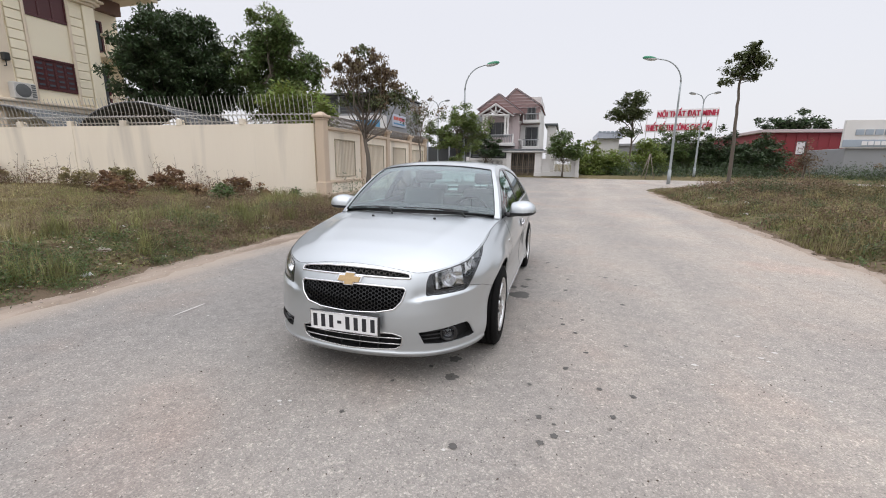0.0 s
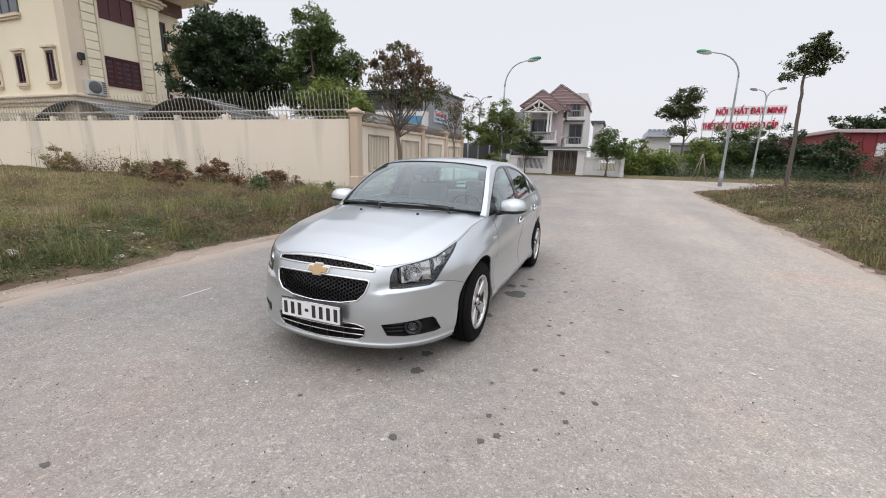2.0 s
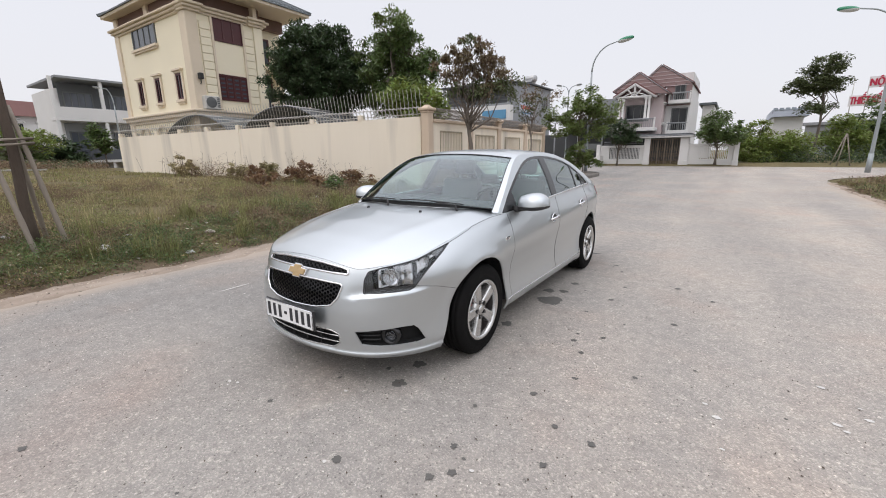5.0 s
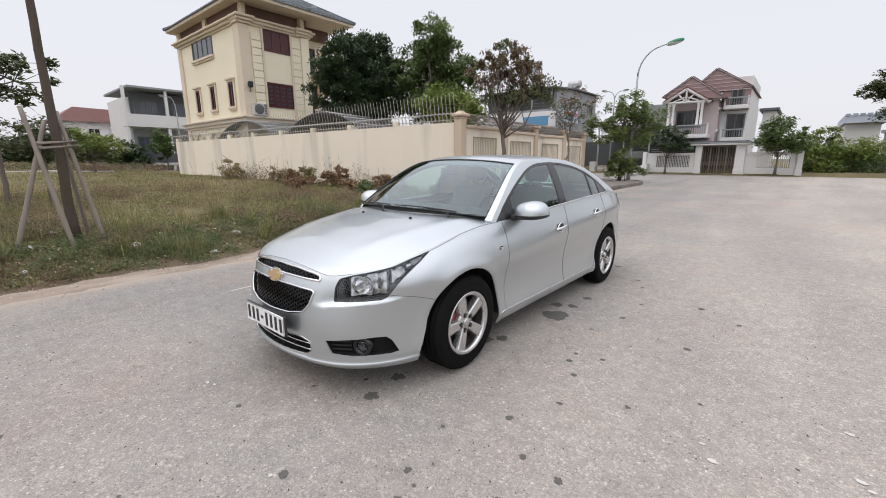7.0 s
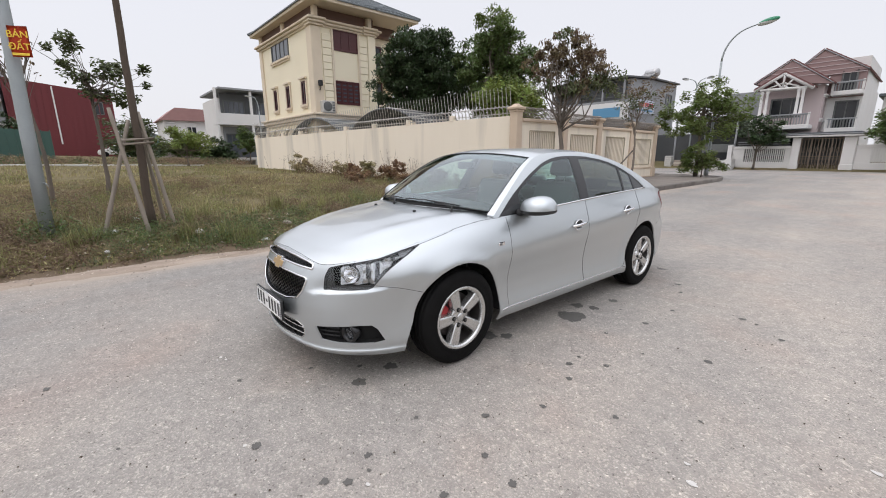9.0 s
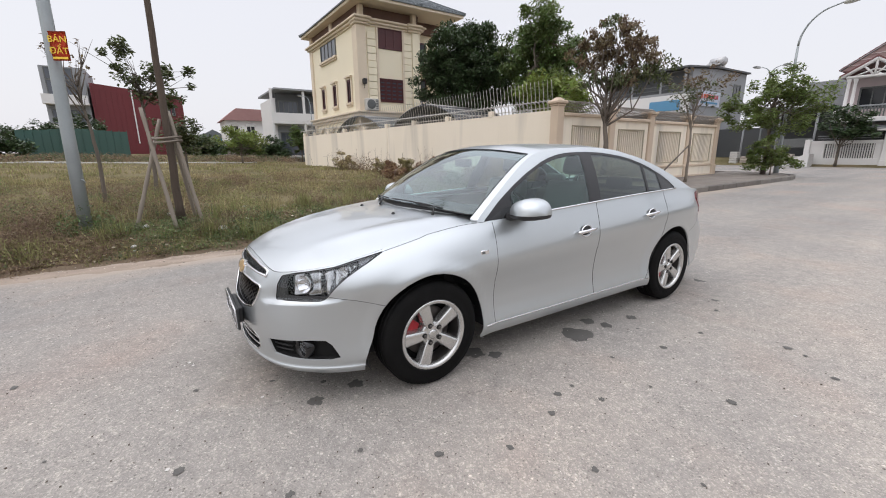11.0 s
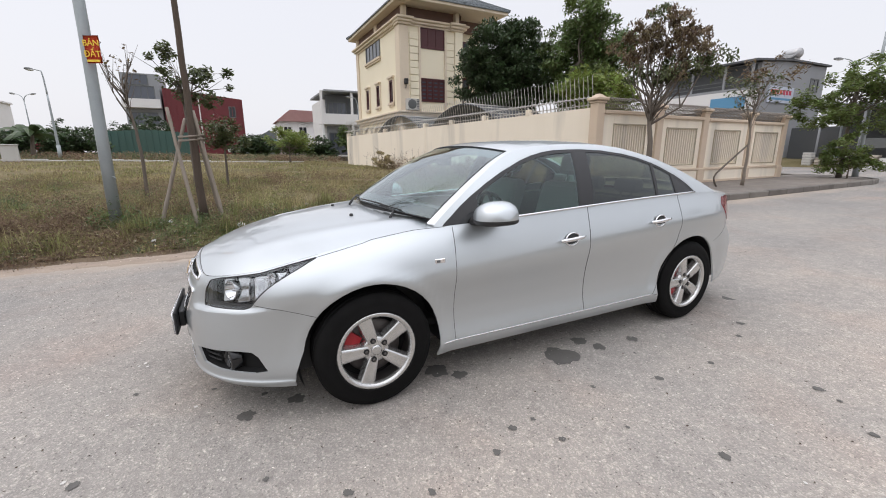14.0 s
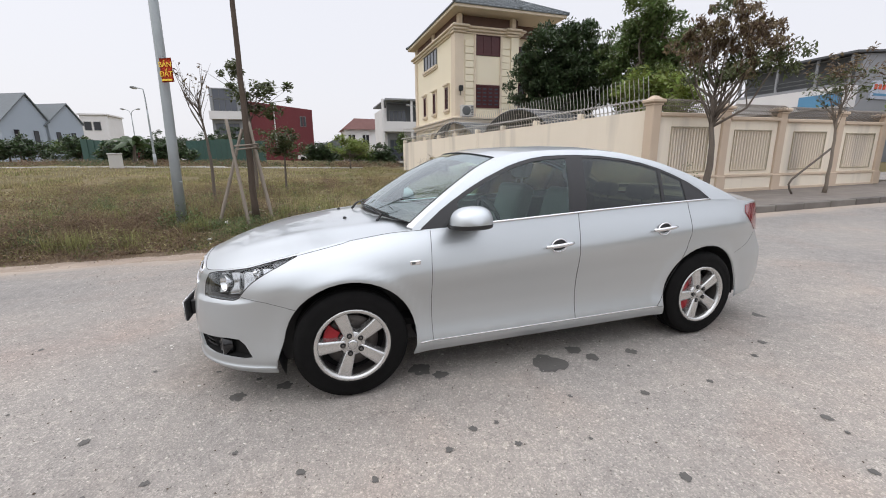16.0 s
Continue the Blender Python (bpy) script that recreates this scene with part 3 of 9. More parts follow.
for i, (x, y, r) in enumerate(STAINS):
    blotch("oil_stain", x, y, r * (1.0 if i == 0 else 0.85), r * 0.8, STAIN, i, rough_edge=0.55)
random.seed(8)
for i, (x, y, r) in enumerate(((1.04, 3.21, 0.022), (1.57, 3.49, 0.022), (1.60, 3.44, 0.015), (1.72, 3.63, 0.02), (1.56, 3.91, 0.02), (0.98, 3.32, 0.014), (1.07, 2.93, 0.012), (-1.59, 1.90, 0.014), (-1.53, 1.92, 0.012), (-1.56, 1.87, 0.008), (0.12, 2.12, 0.012))):
    blotch("pale_spot", x, y, r, r * 0.7, CHALK, 40 + i)
for i in range(60):
    x, y = random.uniform(-3.8, 3.6), random.uniform(0.9, 9)
    r = random.uniform(0.005, 0.013)
    blotch("pale_spot", x, y, r, r * random.uniform(0.5, 1), CHALK, 60 + i)
for i in range(60):
    x, y = random.uniform(-3.8, 3.6), random.uniform(0.9, 12)
    r = random.uniform(0.006, 0.014)
    blotch("oil_stain", x, y, r, r * random.uniform(0.5, 1), STAIN, 140 + i)
blotch("pale_spot", -3.47, 2.97, 0.013, 0.18, CHALK, 201, rough_edge=0.15)

# pavement in front of the cream wall, with kerb stones round its corner
PAVE_X, PAVE_END = -5.0, 26.0
pave_outline = [(-8.3, 11.9), (PAVE_X - 0.15, 11.9)] + corner(PAVE_X - 2.15, PAVE_END - 2.15, 2.0, 0, 90) + [(-8.3, PAVE_END - 0.15)]
pavement = sheet("pavement", pave_outline, lambda x, y: rise(y) + 0.15, 2.0, PAVER, 0.0)
tagged(pavement, "worn brownish paving between the cream wall and the kerb", "pavement", kind="structure")
kerb = tagged(new("kerb"), "weathered stone kerb round the pavement corner", "kerb", kind="structure")
line = [(PAVE_X, y) for y in np.arange(11.6, PAVE_END - 2.2, 1.0)] + corner(PAVE_X - 2.15, PAVE_END - 2.15, 2.15, 0, 90, 4) + [(x, PAVE_END) for x in np.arange(-8.1, -40, -1.0)]
for a, b in zip(line, line[1:]):
    d = Vector((b[0] - a[0], b[1] - a[1], 0))
    L = d.length - 0.015
    m = Matrix.Translation(((a[0] + b[0]) / 2, (a[1] + b[1]) / 2, rise((a[1] + b[1]) / 2) + 0.045)) @ Matrix.Rotation(math.atan2(d.y, d.x), 4, "Z")
    block("kerb_stone", (-L / 2, -0.09, -0.13), (L / 2, 0.09, 0.12), KERB, kerb, bevel=0.02, m=m)


# ---- cream boundary wall: side along the field, front along the pavement ----
SW0, SWD, SWL = Vector((-8.35, 12.98, 0)), Vector((-0.984, -0.178, 0)), 18.75
side_wall = thing("boundary_wall", "long cream rendered garden wall with steel spikes on top", "wall", tuple(SW0), math.degrees(math.atan2(SWD.y, SWD.x)), kind="")
# local x runs away along the wall, local y < 0 ... the face towards the field is at +y
def wall_top(x):
    return 2.745 - 0.0135 * x


for x0, x1, y1 in ((0.12, 9.45, 0.10), (9.465, SWL, 0.115)):
    v, f = box_data((x0, -0.10, -0.2), (x1, y1, 2.6))
    v = [(x, y, wall_top(x) if z > 1 else z) for x, y, z in v]
    adopt(link_mesh("wall_panel", v, f, WALL), side_wall)
for k, x in enumerate((2.75, 5.15, 7.38, 9.5, 11.6, 13.6, 15.4, 17.2, 18.6)):
    block("wall_post", (x - 0.09, -0.105, wall_top(x) - (0.02 if k != 3 else 0.9)), (x + 0.09, 0.125, wall_top(x) + 0.19), WALL, side_wall, "", 0.01)
spikes = thing("wall_spikes", "grey steel spikes and curved barbs fixed along the wall top", "railing", tuple(SW0), math.degrees(math.atan2(SWD.y, SWD.x)))
for z, y in ((0.10, 0.0), (0.32, 0.02)):
    tube("rail", [(0.1, y, wall_top(0.1) + z), (SWL, y, wall_top(SWL) + z)], 0.016, STEEL, spikes, sides=6)


def shared(name, mesh_ob, parent, m):
    ob = new(name, mesh_ob.data)
    ob.parent = parent
    ob.matrix_basis = m
    return ob


def shared_rows(name, pts, radius, material, parent, places, sides=5):
    first = None
    for m in places:
        if first is None:
            v, f = tube_data(pts, radius, sides)
            first = link_mesh(name, v, f, material, True)
            first.parent = parent
            first.matrix_basis = m
        else:
            shared(name, first, parent, m)


shared_rows("spike", [(0, 0, -0.02), (0, 0.02, 0.50), (0, 0.10, 0.90), (0, 0.11, 0.98)], [0.011, 0.011, 0.010, 0.003], STEEL, spikes, [Matrix.Translation((0.15 + 0.165 * i, 0, wall_top(0.15 + 0.165 * i))) for i in range(113)])
curl = [(0, 0.0, -0.02), (0, 0.05, 0.20), (0.03, 0.14, 0.30), (0.05, 0.24, 0.33), (0.06, 0.31, 0.28), (0.06, 0.33, 0.23)]
shared_rows("barb", curl, [0.012, 0.012, 0.011, 0.01, 0.008, 0.003], STEEL, spikes, [Matrix.Translation((0.1 + 0.165 * i, 0, wall_top(0.1 + 0.165 * i))) for i in range(113)])

FX = -8.05
front_wall = thing("street_wall", "cream and tan street wall with slatted panels between pillars", "wall")
P_Y = [12.73, 15.50, 18.02, 20.95, 23.45]
P_TOP = [3.10, 2.98, 2.97, 2.93, 2.90]


def pillar(y, top, w):
    p = block("pillar", (FX - w / 2, y - w / 2, 0.12), (FX + w / 2, y + w / 2, top - 0.20), WALL_TRIM, front_wall, "", 0.02)
    block("pillar_neck", (FX - w / 2 - 0.03, y - w / 2 - 0.03, top - 0.27), (FX + w / 2 + 0.03, y + w / 2 + 0.03, top - 0.21), WALL_TRIM, p, "", 0.015)
    block("pillar_cap", (FX - w / 2 - 0.08, y - w / 2 - 0.08, top - 0.20), (FX + w / 2 + 0.08, y + w / 2 + 0.08, top - 0.10), WALL_TRIM, p, "tan cap", 0.025)
    bm = bmesh.new()
    bmesh.ops.create_cone(bm, cap_ends=True, segments=4, radius1=w * 0.74, radius2=w * 0.25, depth=0.10, matrix=Matrix.Translation((FX, y, top - 0.05)) @ Matrix.Rotation(radians(45), 4, "Z"))
    part("pillar_top", bm, WALL_TRIM, p)
    block("pillar_foot", (FX - w / 2 - 0.04, y - w / 2 - 0.04, 0.10), (FX + w / 2 + 0.04, y + w / 2 + 0.04, 0.76), WALL_TRIM, p, "", 0.02)


for y, t in zip(P_Y, P_TOP):
    pillar(y, t, 0.32)
for i in range(4):
    a, b = P_Y[i] + 0.16, P_Y[i + 1] - 0.16
    top = (P_TOP[i] + P_TOP[i + 1]) / 2 - 0.40
    mid = (a + b) / 2
    half = 0.72 if i == 0 else 0.80
    g0, g1, z0, z1 = mid - half, mid + half, 0.93, top - 0.42
    bay = block("bay_plinth", (FX - 0.12, a, 0.10), (FX + 0.14, b, 0.70), WALL, front_wall, "cream plinth", 0.01)
    block("plinth_skirt", (FX - 0.13, a, 0.12), (FX + 0.165, b, 0.34), WALL_TRIM, bay, "tan skirting", 0.01)
    block("plinth_band", (FX - 0.14, a, 0.70), (FX + 0.18, b, 0.79), WALL_TRIM, bay, "tan band", 0.015)
    block("bay_side", (FX - 0.10, a, 0.79), (FX + 0.09, g0, top - 0.11), WALL, bay, "", 0.004)
    block("bay_side", (FX - 0.10, g1, 0.79), (FX + 0.09, b, top - 0.11), WALL, bay, "", 0.004)
    block("bay_lintel", (FX - 0.10, g0, z1), (FX + 0.09, g1, top - 0.11), WALL, bay, "", 0.004)
    block("bay_lintel", (FX - 0.10, g0, 0.79), (FX + 0.09, g1, z0), WALL, bay, "", 0.004)
    block("coping", (FX - 0.15, a, top - 0.11), (FX + 0.18, b, top), WALL_TRIM, bay, "tan coping", 0.02)
    for lo, hi in (((FX + 0.085, g0 - 0.035, z0 - 0.035), (FX + 0.12, g0, z1 + 0.035)), ((FX + 0.085, g1, z0 - 0.035), (FX + 0.12, g1 + 0.035, z1 + 0.035)), ((FX + 0.085, g0, z1), (FX + 0.12, g1, z1 + 0.035)), ((FX + 0.085, g0, z0 - 0.035), (FX + 0.12, g1, z0))):
        block("panel_frame", lo, hi, GRILLE_PAINT, bay, "khaki frame", 0.008)
    block("panel_back", (FX - 0.04, g0, z0), (FX - 0.01, g1, z1), GRILLE_PAINT, bay, "khaki panel")
    n = 13
    first = block("slat", (FX + 0.0, -0.022, z0), (FX + 0.08, 0.022, z1), WALL, bay, "", 0.006)
    first.location = (0, g0 + 0.06, 0)
    for k in range(1, n):
        shared("slat", first, bay, Matrix.Translation((0, g0 + 0.06 + (g1 - g0 - 0.12) * k / (n - 1), 0)))
barbs = thing("wall_barbs", "coiled steel barbs on the street wall's coping", "railing")
for i in range(4):
    a, b = P_Y[i] + 0.17, P_Y[i + 1] - 0.17
    top = (P_TOP[i] + P_TOP[i + 1]) / 2 - 0.40
    for z in (0.08, 0.2):
        tube("rail", [(FX, a, top + z), (FX, b, top + z)], 0.014, RUSTY, barbs, sides=6)
    shared_rows("barb", [(0, 0, 0), (0.04, 0, 0.15), (0.10, 0.02, 0.30), (0.20, 0.05, 0.36), (0.30, 0.06, 0.30), (0.33, 0.06, 0.22)], [0.014, 0.014, 0.013, 0.012, 0.010, 0.004], RUSTY, barbs,
                [Matrix.Translation((FX, a + (b - a) * (k + 0.5) / 30, top)) for k in range(30)])
# back fence side return at the far end of the street wall
end_wall = thing("end_wall", "cream return of the garden wall at the corner pillar", "wall")
block("wall_panel", (-30, 23.37, 0.1), (FX - 0.2, 23.53, 2.55), WALL, end_wall, "", 0.01)


# ---- the pale yellow villa behind the wall ----
VILLA_AT, VILLA_TURN = (-22.13, 11.76, 0), 0.9
villa = thing("villa", "three-storey pale yellow villa with beige mouldings and maroon shutters", "house", VILLA_AT, VILLA_TURN)


def window(parent, lo, hi, axis, leaves, material, frame_mat, trim=None, depth=0.10, sill=True, face=0.0, out=1, name="window", bars=0):
    """A window in a wall face. axis 'x': the wall runs along local x at y=face and looks to -y; 'y': it runs along y at x=face and looks to +x."""
    (a0, z0), (a1, z1) = lo, hi

    def put(n, a, b, d0, d1, za, zb, mt, par, lab="", bev=0.008):
        if axis == "x":
            return block(n, (a, face - d1, za), (b, face - d0, zb), mt, par, lab, bev)
        return block(n, (face + d0, a, za), (face + d1, b, zb), mt, par, lab, bev)

    t = 0.07
    w = put(name, a0, a1, -0.12, 0.012, z0, z1, DARK_GLASS if material is None else material, parent, "", 0)
    for a, b in ((a0 - t, a0 + 0.03), (a1 - 0.03, a1 + t)):
        put("window_frame", a, b, -0.05, 0.06, z0 - 0.03, z1 + 0.03, frame_mat, w)
    for a, b in ((z0 - t, z0 + 0.03), (z1 - 0.03, z1 + t)):
        put("window_frame", a0 - t, a1 + t, -0.05, 0.055, a, b, frame_mat, w)
    for k in range(1, leaves):
        c = a0 + (a1 - a0) * k / leaves
        put("mullion", c - 0.035, c + 0.035, -0.03, 0.045, z0, z1, frame_mat, w)
    for k in range(leaves if bars else 0):
        c0, c1 = a0 + (a1 - a0) * (k + 0.22) / leaves, a0 + (a1 - a0) * (k + 0.78) / leaves
        for q in range(bars):
            zc = z0 + (z1 - z0) * (q + 0.7) / (bars + 0.4)
            put("louvre", c0, c1, 0.01, 0.035, zc - 0.05, zc + 0.03, GREY_GLASS if bars > 3 else frame_mat, w, bev=0)
    if trim:
        if sill:
            put("window_sill", a0 - 0.16, a1 + 0.16, 0, 0.16, z0 - 0.20, z0 - 0.07, trim, w)
            put("window_sill", a0 - 0.10, a1 + 0.10, 0, 0.10, z0 - 0.30, z0 - 0.20, trim, w)
        if sill is not None:
            put("window_head", a0 - 0.12, a1 + 0.12, 0, 0.10, z1 + 0.07, z1 + 0.18, trim, w)
            put("window_head", a0 - 0.20, a1 + 0.20, 0, 0.18, z1 + 0.18, z1 + 0.28, trim, w)
    return w


VL, VD, VT = -8.5, 6.2, 8.47
block("wall", (VL, 0.0, -0.5), (0.0, 4.05, VT), VILLA, villa, "pale yellow rendered wall")
block("wall", (VL, 4.05, -0.5), (-1.3, VD, VT + 0.9), VILLA, villa, "pale yellow recessed wall")
# corner column, rusticated strips and mouldings
for lo, hi, in (((VL - 0.08, -0.10, -0.4), (VL + 0.42, 0.3, VT)), ((-0.55, -0.10, -0.4), (0.10, 0.48, VT))):
    block("corner_column", lo, hi, VILLA_TRIM, villa, "beige corner column", 0.02)
for a, b in ((0.56, 1.12), (2.96, 3.50)):
    z = 3.95
    while z < VT - 0.3:
        block("quoin", (-0.1, a, z), (0.075, b, z + 0.36), VILLA, villa, "", 0.02)
        z += 0.385
for a in (1.19, 2.90):
    block("pilaster", (-0.1, a - 0.06, 3.9), (0.11, a + 0.06, VT), VILLA_TRIM, villa, "", 0.02)
block("pilaster", (-0.1, 3.54, -0.4), (0.12, 4.07, VT), VILLA, villa, "pale yellow end pier", 0.02)
for z0, z1, d in ((3.36, 3.52, 0.10), (3.52, 3.72, 0.22), (3.72, 3.84, 0.34), (8.47, 8.58, 0.10), (8.58, 8.72, 0.22), (8.72, 8.84, 0.34)):
    block("moulding", (VL - d, -d, z0), (d, 4.1 + d, z1), VILLA_TRIM, villa, "beige moulding", 0.03)
for y0 in (0.12, 3.52):
    for z0, z1, d in ((8.475, 8.60, 0.20), (8.60, 8.74, 0.32), (8.74, 8.87, 0.44)):
        block("pier_cornice", (-0.5 if y0 < 1 else -0.2, y0 - 0.22 - d * 0.5, z0), (d + 0.02, y0 + 0.42 + d * 0.4, z1), VILLA_TRIM, villa, "beige cornice break", 0.03)
# band set back under the soffit, browned for the eaves' shade, with beige brackets
RZ = 9.46
block("frieze", (VL + 0.05, 0.05, 8.84), (-0.06, 4.05, RZ), EAVES_SHADE, villa, "frieze browned for the shade under the eaves")
block("frieze", (VL + 0.05, 4.05, 8.84), (-0.9, VD, RZ), EAVES_SHADE, villa, "frieze browned for the shade under the eaves")
for x, y in ((0.0, 0.2), (0.0, 3.62), (VL + 0.15, 0.05), (-4.2, 0.05)):
    block("bracket", (x - 0.14, y - 0.13, 8.88), (x + 0.26, y + 0.13, RZ), VILLA_TRIM, villa, "beige eaves bracket", 0.03)
    block("bracket_cap", (x - 0.16, y + 0.13, 8.94), (x + 0.18, y + 0.24, RZ), EAVES_SHADE, villa, "dark scrolled bracket", 0.04)
# hipped roof of slate-grey tiles with deep boxed eaves
ex0, ex1, ey0, ey1 = VL - 0.45, 1.22, -0.52, 6.62
block("soffit", (ex0 + 0.05, ey0 + 0.05, RZ), (ex1 - 0.05, ey1 - 0.05, RZ + 0.06), VILLA_TRIM, villa, "beige soffit")
for lo, hi in (((ex0, ey0, RZ - 0.02), (ex1, ey0 + 0.10, RZ + 0.20)), ((ex0, ey0 + 0.10, RZ - 0.02), (ex0 + 0.10, ey1, RZ + 0.20)), ((ex1 - 0.10, ey0 + 0.10, RZ - 0.02), (ex1, ey1, RZ + 0.20))):
    block("fascia", lo, hi, VILLA_TRIM, villa, "beige boxed fascia", 0.03)
hw = (ey1 - ey0) / 2
cym, rh, RB = (ey0 + ey1) / 2, 1.95, RZ + 0.21
o_ = 0.08
v = [(ex0 - o_, ey0 - o_, RB), (ex1 + o_, ey0 - o_, RB), (ex1 + o_, ey1 + o_, RB), (ex0 - o_, ey1 + o_, RB), (ex0 + hw, cym, RB + rh), (ex1 - hw, cym, RB + rh)]
v += [(x, y, z - 0.07) for x, y, z in v[:4]]
roof_v = adopt(link_mesh("roof", v, [(0, 1, 5, 4), (1, 2, 5), (2, 3, 4, 5), (3, 0, 4), (9, 8, 7, 6), (0, 6, 7, 1), (1, 7, 8, 2), (2, 8, 9, 3), (3, 9, 6, 0)], SLATE), villa, "slate-grey tiled hip roof")
for p0, p1 in ((v[0], v[4]), (v[1], v[5]), (v[2], v[5]), (v[4], v[5]), ((ex1 + o_, 3.42, RB + 0.01), (ex1 - 1.55, 5.05, RB + rh * 1.62 / (hw + o_)))):
    tube("ridge_tile", [p0, p1], 0.085, SLATE, roof_v, "mortared ridge tiles", sides=7)
# courses of pantiles on the two slopes that are seen
for i in range(1, 15):
    q = (i - 0.15) / 15
    z = RB + rh * q + 0.012
    k = (hw + o_) * q
    tube("tile_course", [(ex0 - o_ + k, ey0 - o_ + k, z), (ex1 + o_ - k, ey0 - o_ + k, z)], 0.028, SLATE, roof_v, sides=5)
    tube("tile_course", [(ex1 + o_ - k, ey0 - o_ + k, z), (ex1 + o_ - k, ey1 + o_ - k, z)], 0.028, SLATE, roof_v, sides=5)
y = ey0 + 0.05
while y < ey1:
    reach = min(y - ey0, ey1 - y) / hw
    tube("tile_roll", [(ex1 + o_, y, RB + 0.008), (ex1 + o_ - (hw + o_) * reach, y, RB + 0.008 + rh * reach)], 0.03, SLATE, roof_v, sides=5)
    y += 0.27
# windows
window(villa, (-6.25, 7.52), (-3.45, 8.52), "x", 4, GREY_GLASS, DASH, VILLA_TRIM, sill=True)
for c in (-6.2, -3.97, -1.5):
    a, b = c - 0.27, c + 0.27
    window(villa, (a, 4.48), (b, 5.66), "x", 2, None, SHUTTER, VILLA_TRIM)
    for q in (a - 0.10, b + 0.10):
        block("window_jamb", (q - 0.06, -0.09, 4.28), (q + 0.06, 0.0, 5.76), VILLA_TRIM, villa, "", 0.02)
window(villa, (1.27, 7.43), (2.83, 8.46), "y", 3, SHUTTER, SHUTTER, None, sill=None)
window(villa, (1.27, 4.47), (2.83, 5.66), "y", 4, SHUTTER, SHUTTER, None, sill=None, bars=5)
window(villa, (4.5, 4.1), (5.3, 6.1), "y", 2, None, SHUTTER, None, sill=None, face=-1.3, name="balcony_door")
window(villa, (4.5, 6.9), (5.3, 8.3), "y", 2, None, SHUTTER, None, sill=None, face=-1.3, name="balcony_door")
for z in (3.45, 6.3):
    bal = block("balcony", (-1.3, 4.10, z), (0.4, VD + 1.0, z + 0.22), VILLA_TRIM, villa, "beige balcony with a balustrade", 0.03)
    block("balcony_rail", (0.24, 4.10, z + 0.95), (0.4, VD + 1.0, z + 1.07), VILLA_TRIM, bal, "", 0.02)
    for k in range(8):
        block("baluster", (0.28, 4.25 + 0.38 * k, z + 0.2), (0.38, 4.35 + 0.38 * k, z + 0.97), VILLA_TRIM, bal)
for k in range(3):
    x = -6.6 + 2.3 * k
    pts = [(x + 0.55 * math.cos(a), -0.06, 2.65 + 0.5 * math.sin(a)) for a in np.linspace(0, math.pi, 12)]
    tube("blind_arch", pts, 0.08, VILLA_TRIM, villa, "beige blind arch", 6)
# air conditioner and wall lamp
ac = thing("air_conditioner", "grey outdoor air-conditioning unit on the villa's moulding", "air conditioner", VILLA_AT, VILLA_TURN)
block("case", (0.04, 0.20, 3.85), (0.42, 0.98, 4.50), CONCRETE, ac, "grey metal case", 0.03)
lathe("fan_guard", [(0.0, 0.0), (0.10, 0.008), (0.25, 0.004), (0.27, -0.01)], DASH, ac, "dark round fan guard", 24, Matrix.Translation((0.43, 0.51, 4.18)) @ Matrix.Rotation(radians(90), 4, "Y"))
for k in range(6):
    block("fin", (0.415, 0.80, 3.95 + 0.09 * k), (0.435, 0.94, 4.00 + 0.09 * k), DASH, ac)
wl_ = thing("wall_lamp", "black wall lantern beside the villa's corner", "lamp", VILLA_AT, VILLA_TURN)
block("lantern", (0.12, 0.12, 5.30), (0.34, 0.34, 5.60), BLACK, wl_, "black lantern", 0.03)
tube("lamp_arm", [(0.10, 0.22, 5.1), (0.22, 0.22, 5.1), (0.22, 0.22, 5.3)], 0.02, BLACK, wl_, sides=6)
# grey vaulted carport roofs seen over the wall
for a, b, zt, mt, lab in ((11.0, 16.2, 3.50, SLATE, "grey curved carport roof"), (5.2, 10.3, 3.62, DARK_WALL, "dark curved carport roof")):
    cp = thing("carport", lab + " behind the garden wall", "carport", tuple(SW0), math.degrees(math.atan2(SWD.y, SWD.x)))
    v = []
    n = 18
    for k in range(n + 1):
        q = k / n
        for y in (-0.86, -4.6):
            v.append((a + (b - a) * q, y, zt - 1.15 + 1.15 * math.sin(math.pi * q) ** 0.65))
    cr = adopt(link_mesh("roof", v, [(2 * k, 2 * k + 1, 2 * k + 3, 2 * k + 2) for k in range(n)], mt, True), cp)
    for k in range(0, n + 1, 2):
        tube("rib", [Vector(v[2 * k]) + Vector((0, 0.01, 0.02)), Vector(v[2 * k + 1]) + Vector((0, 0, 0.02))], 0.025, STEEL, cr, sides=5)
    tube("edge_rib", [Vector(q) + Vector((0, 0.02, -0.02)) for q in v[::2]], 0.03, DARK_WALL, cr, sides=6)
    for q in (0, n):
        tube("post", [(v[2 * q][0], -1.2, 0.3), (v[2 * q][0], -1.2, v[2 * q][2])], 0.05, STEEL, cp, sides=6)

# ---- the mauve and white house across the junction ----
house = thing("gabled_house", "two-storey white and mauve house with brown-red gabled roofs and balconies", "house")
HY = 41.5
block("wall", (-8.1, HY, 0.2), (-4.45, HY + 9, 6.15), MAUVE_LIGHT, house, "pale mauve rendered wall", 0.02)
block("wall", (-4.45, HY + 1.2, 0.2), (-2.55, HY + 10, 6.2), WHITE_WALL, house, "white rendered wall", 0.02)
block("wall_cladding", (-4.45, HY + 1.14, 5.25), (-2.55, HY + 1.2, 6.95), PINK_WALL, house, "mauve cladding")
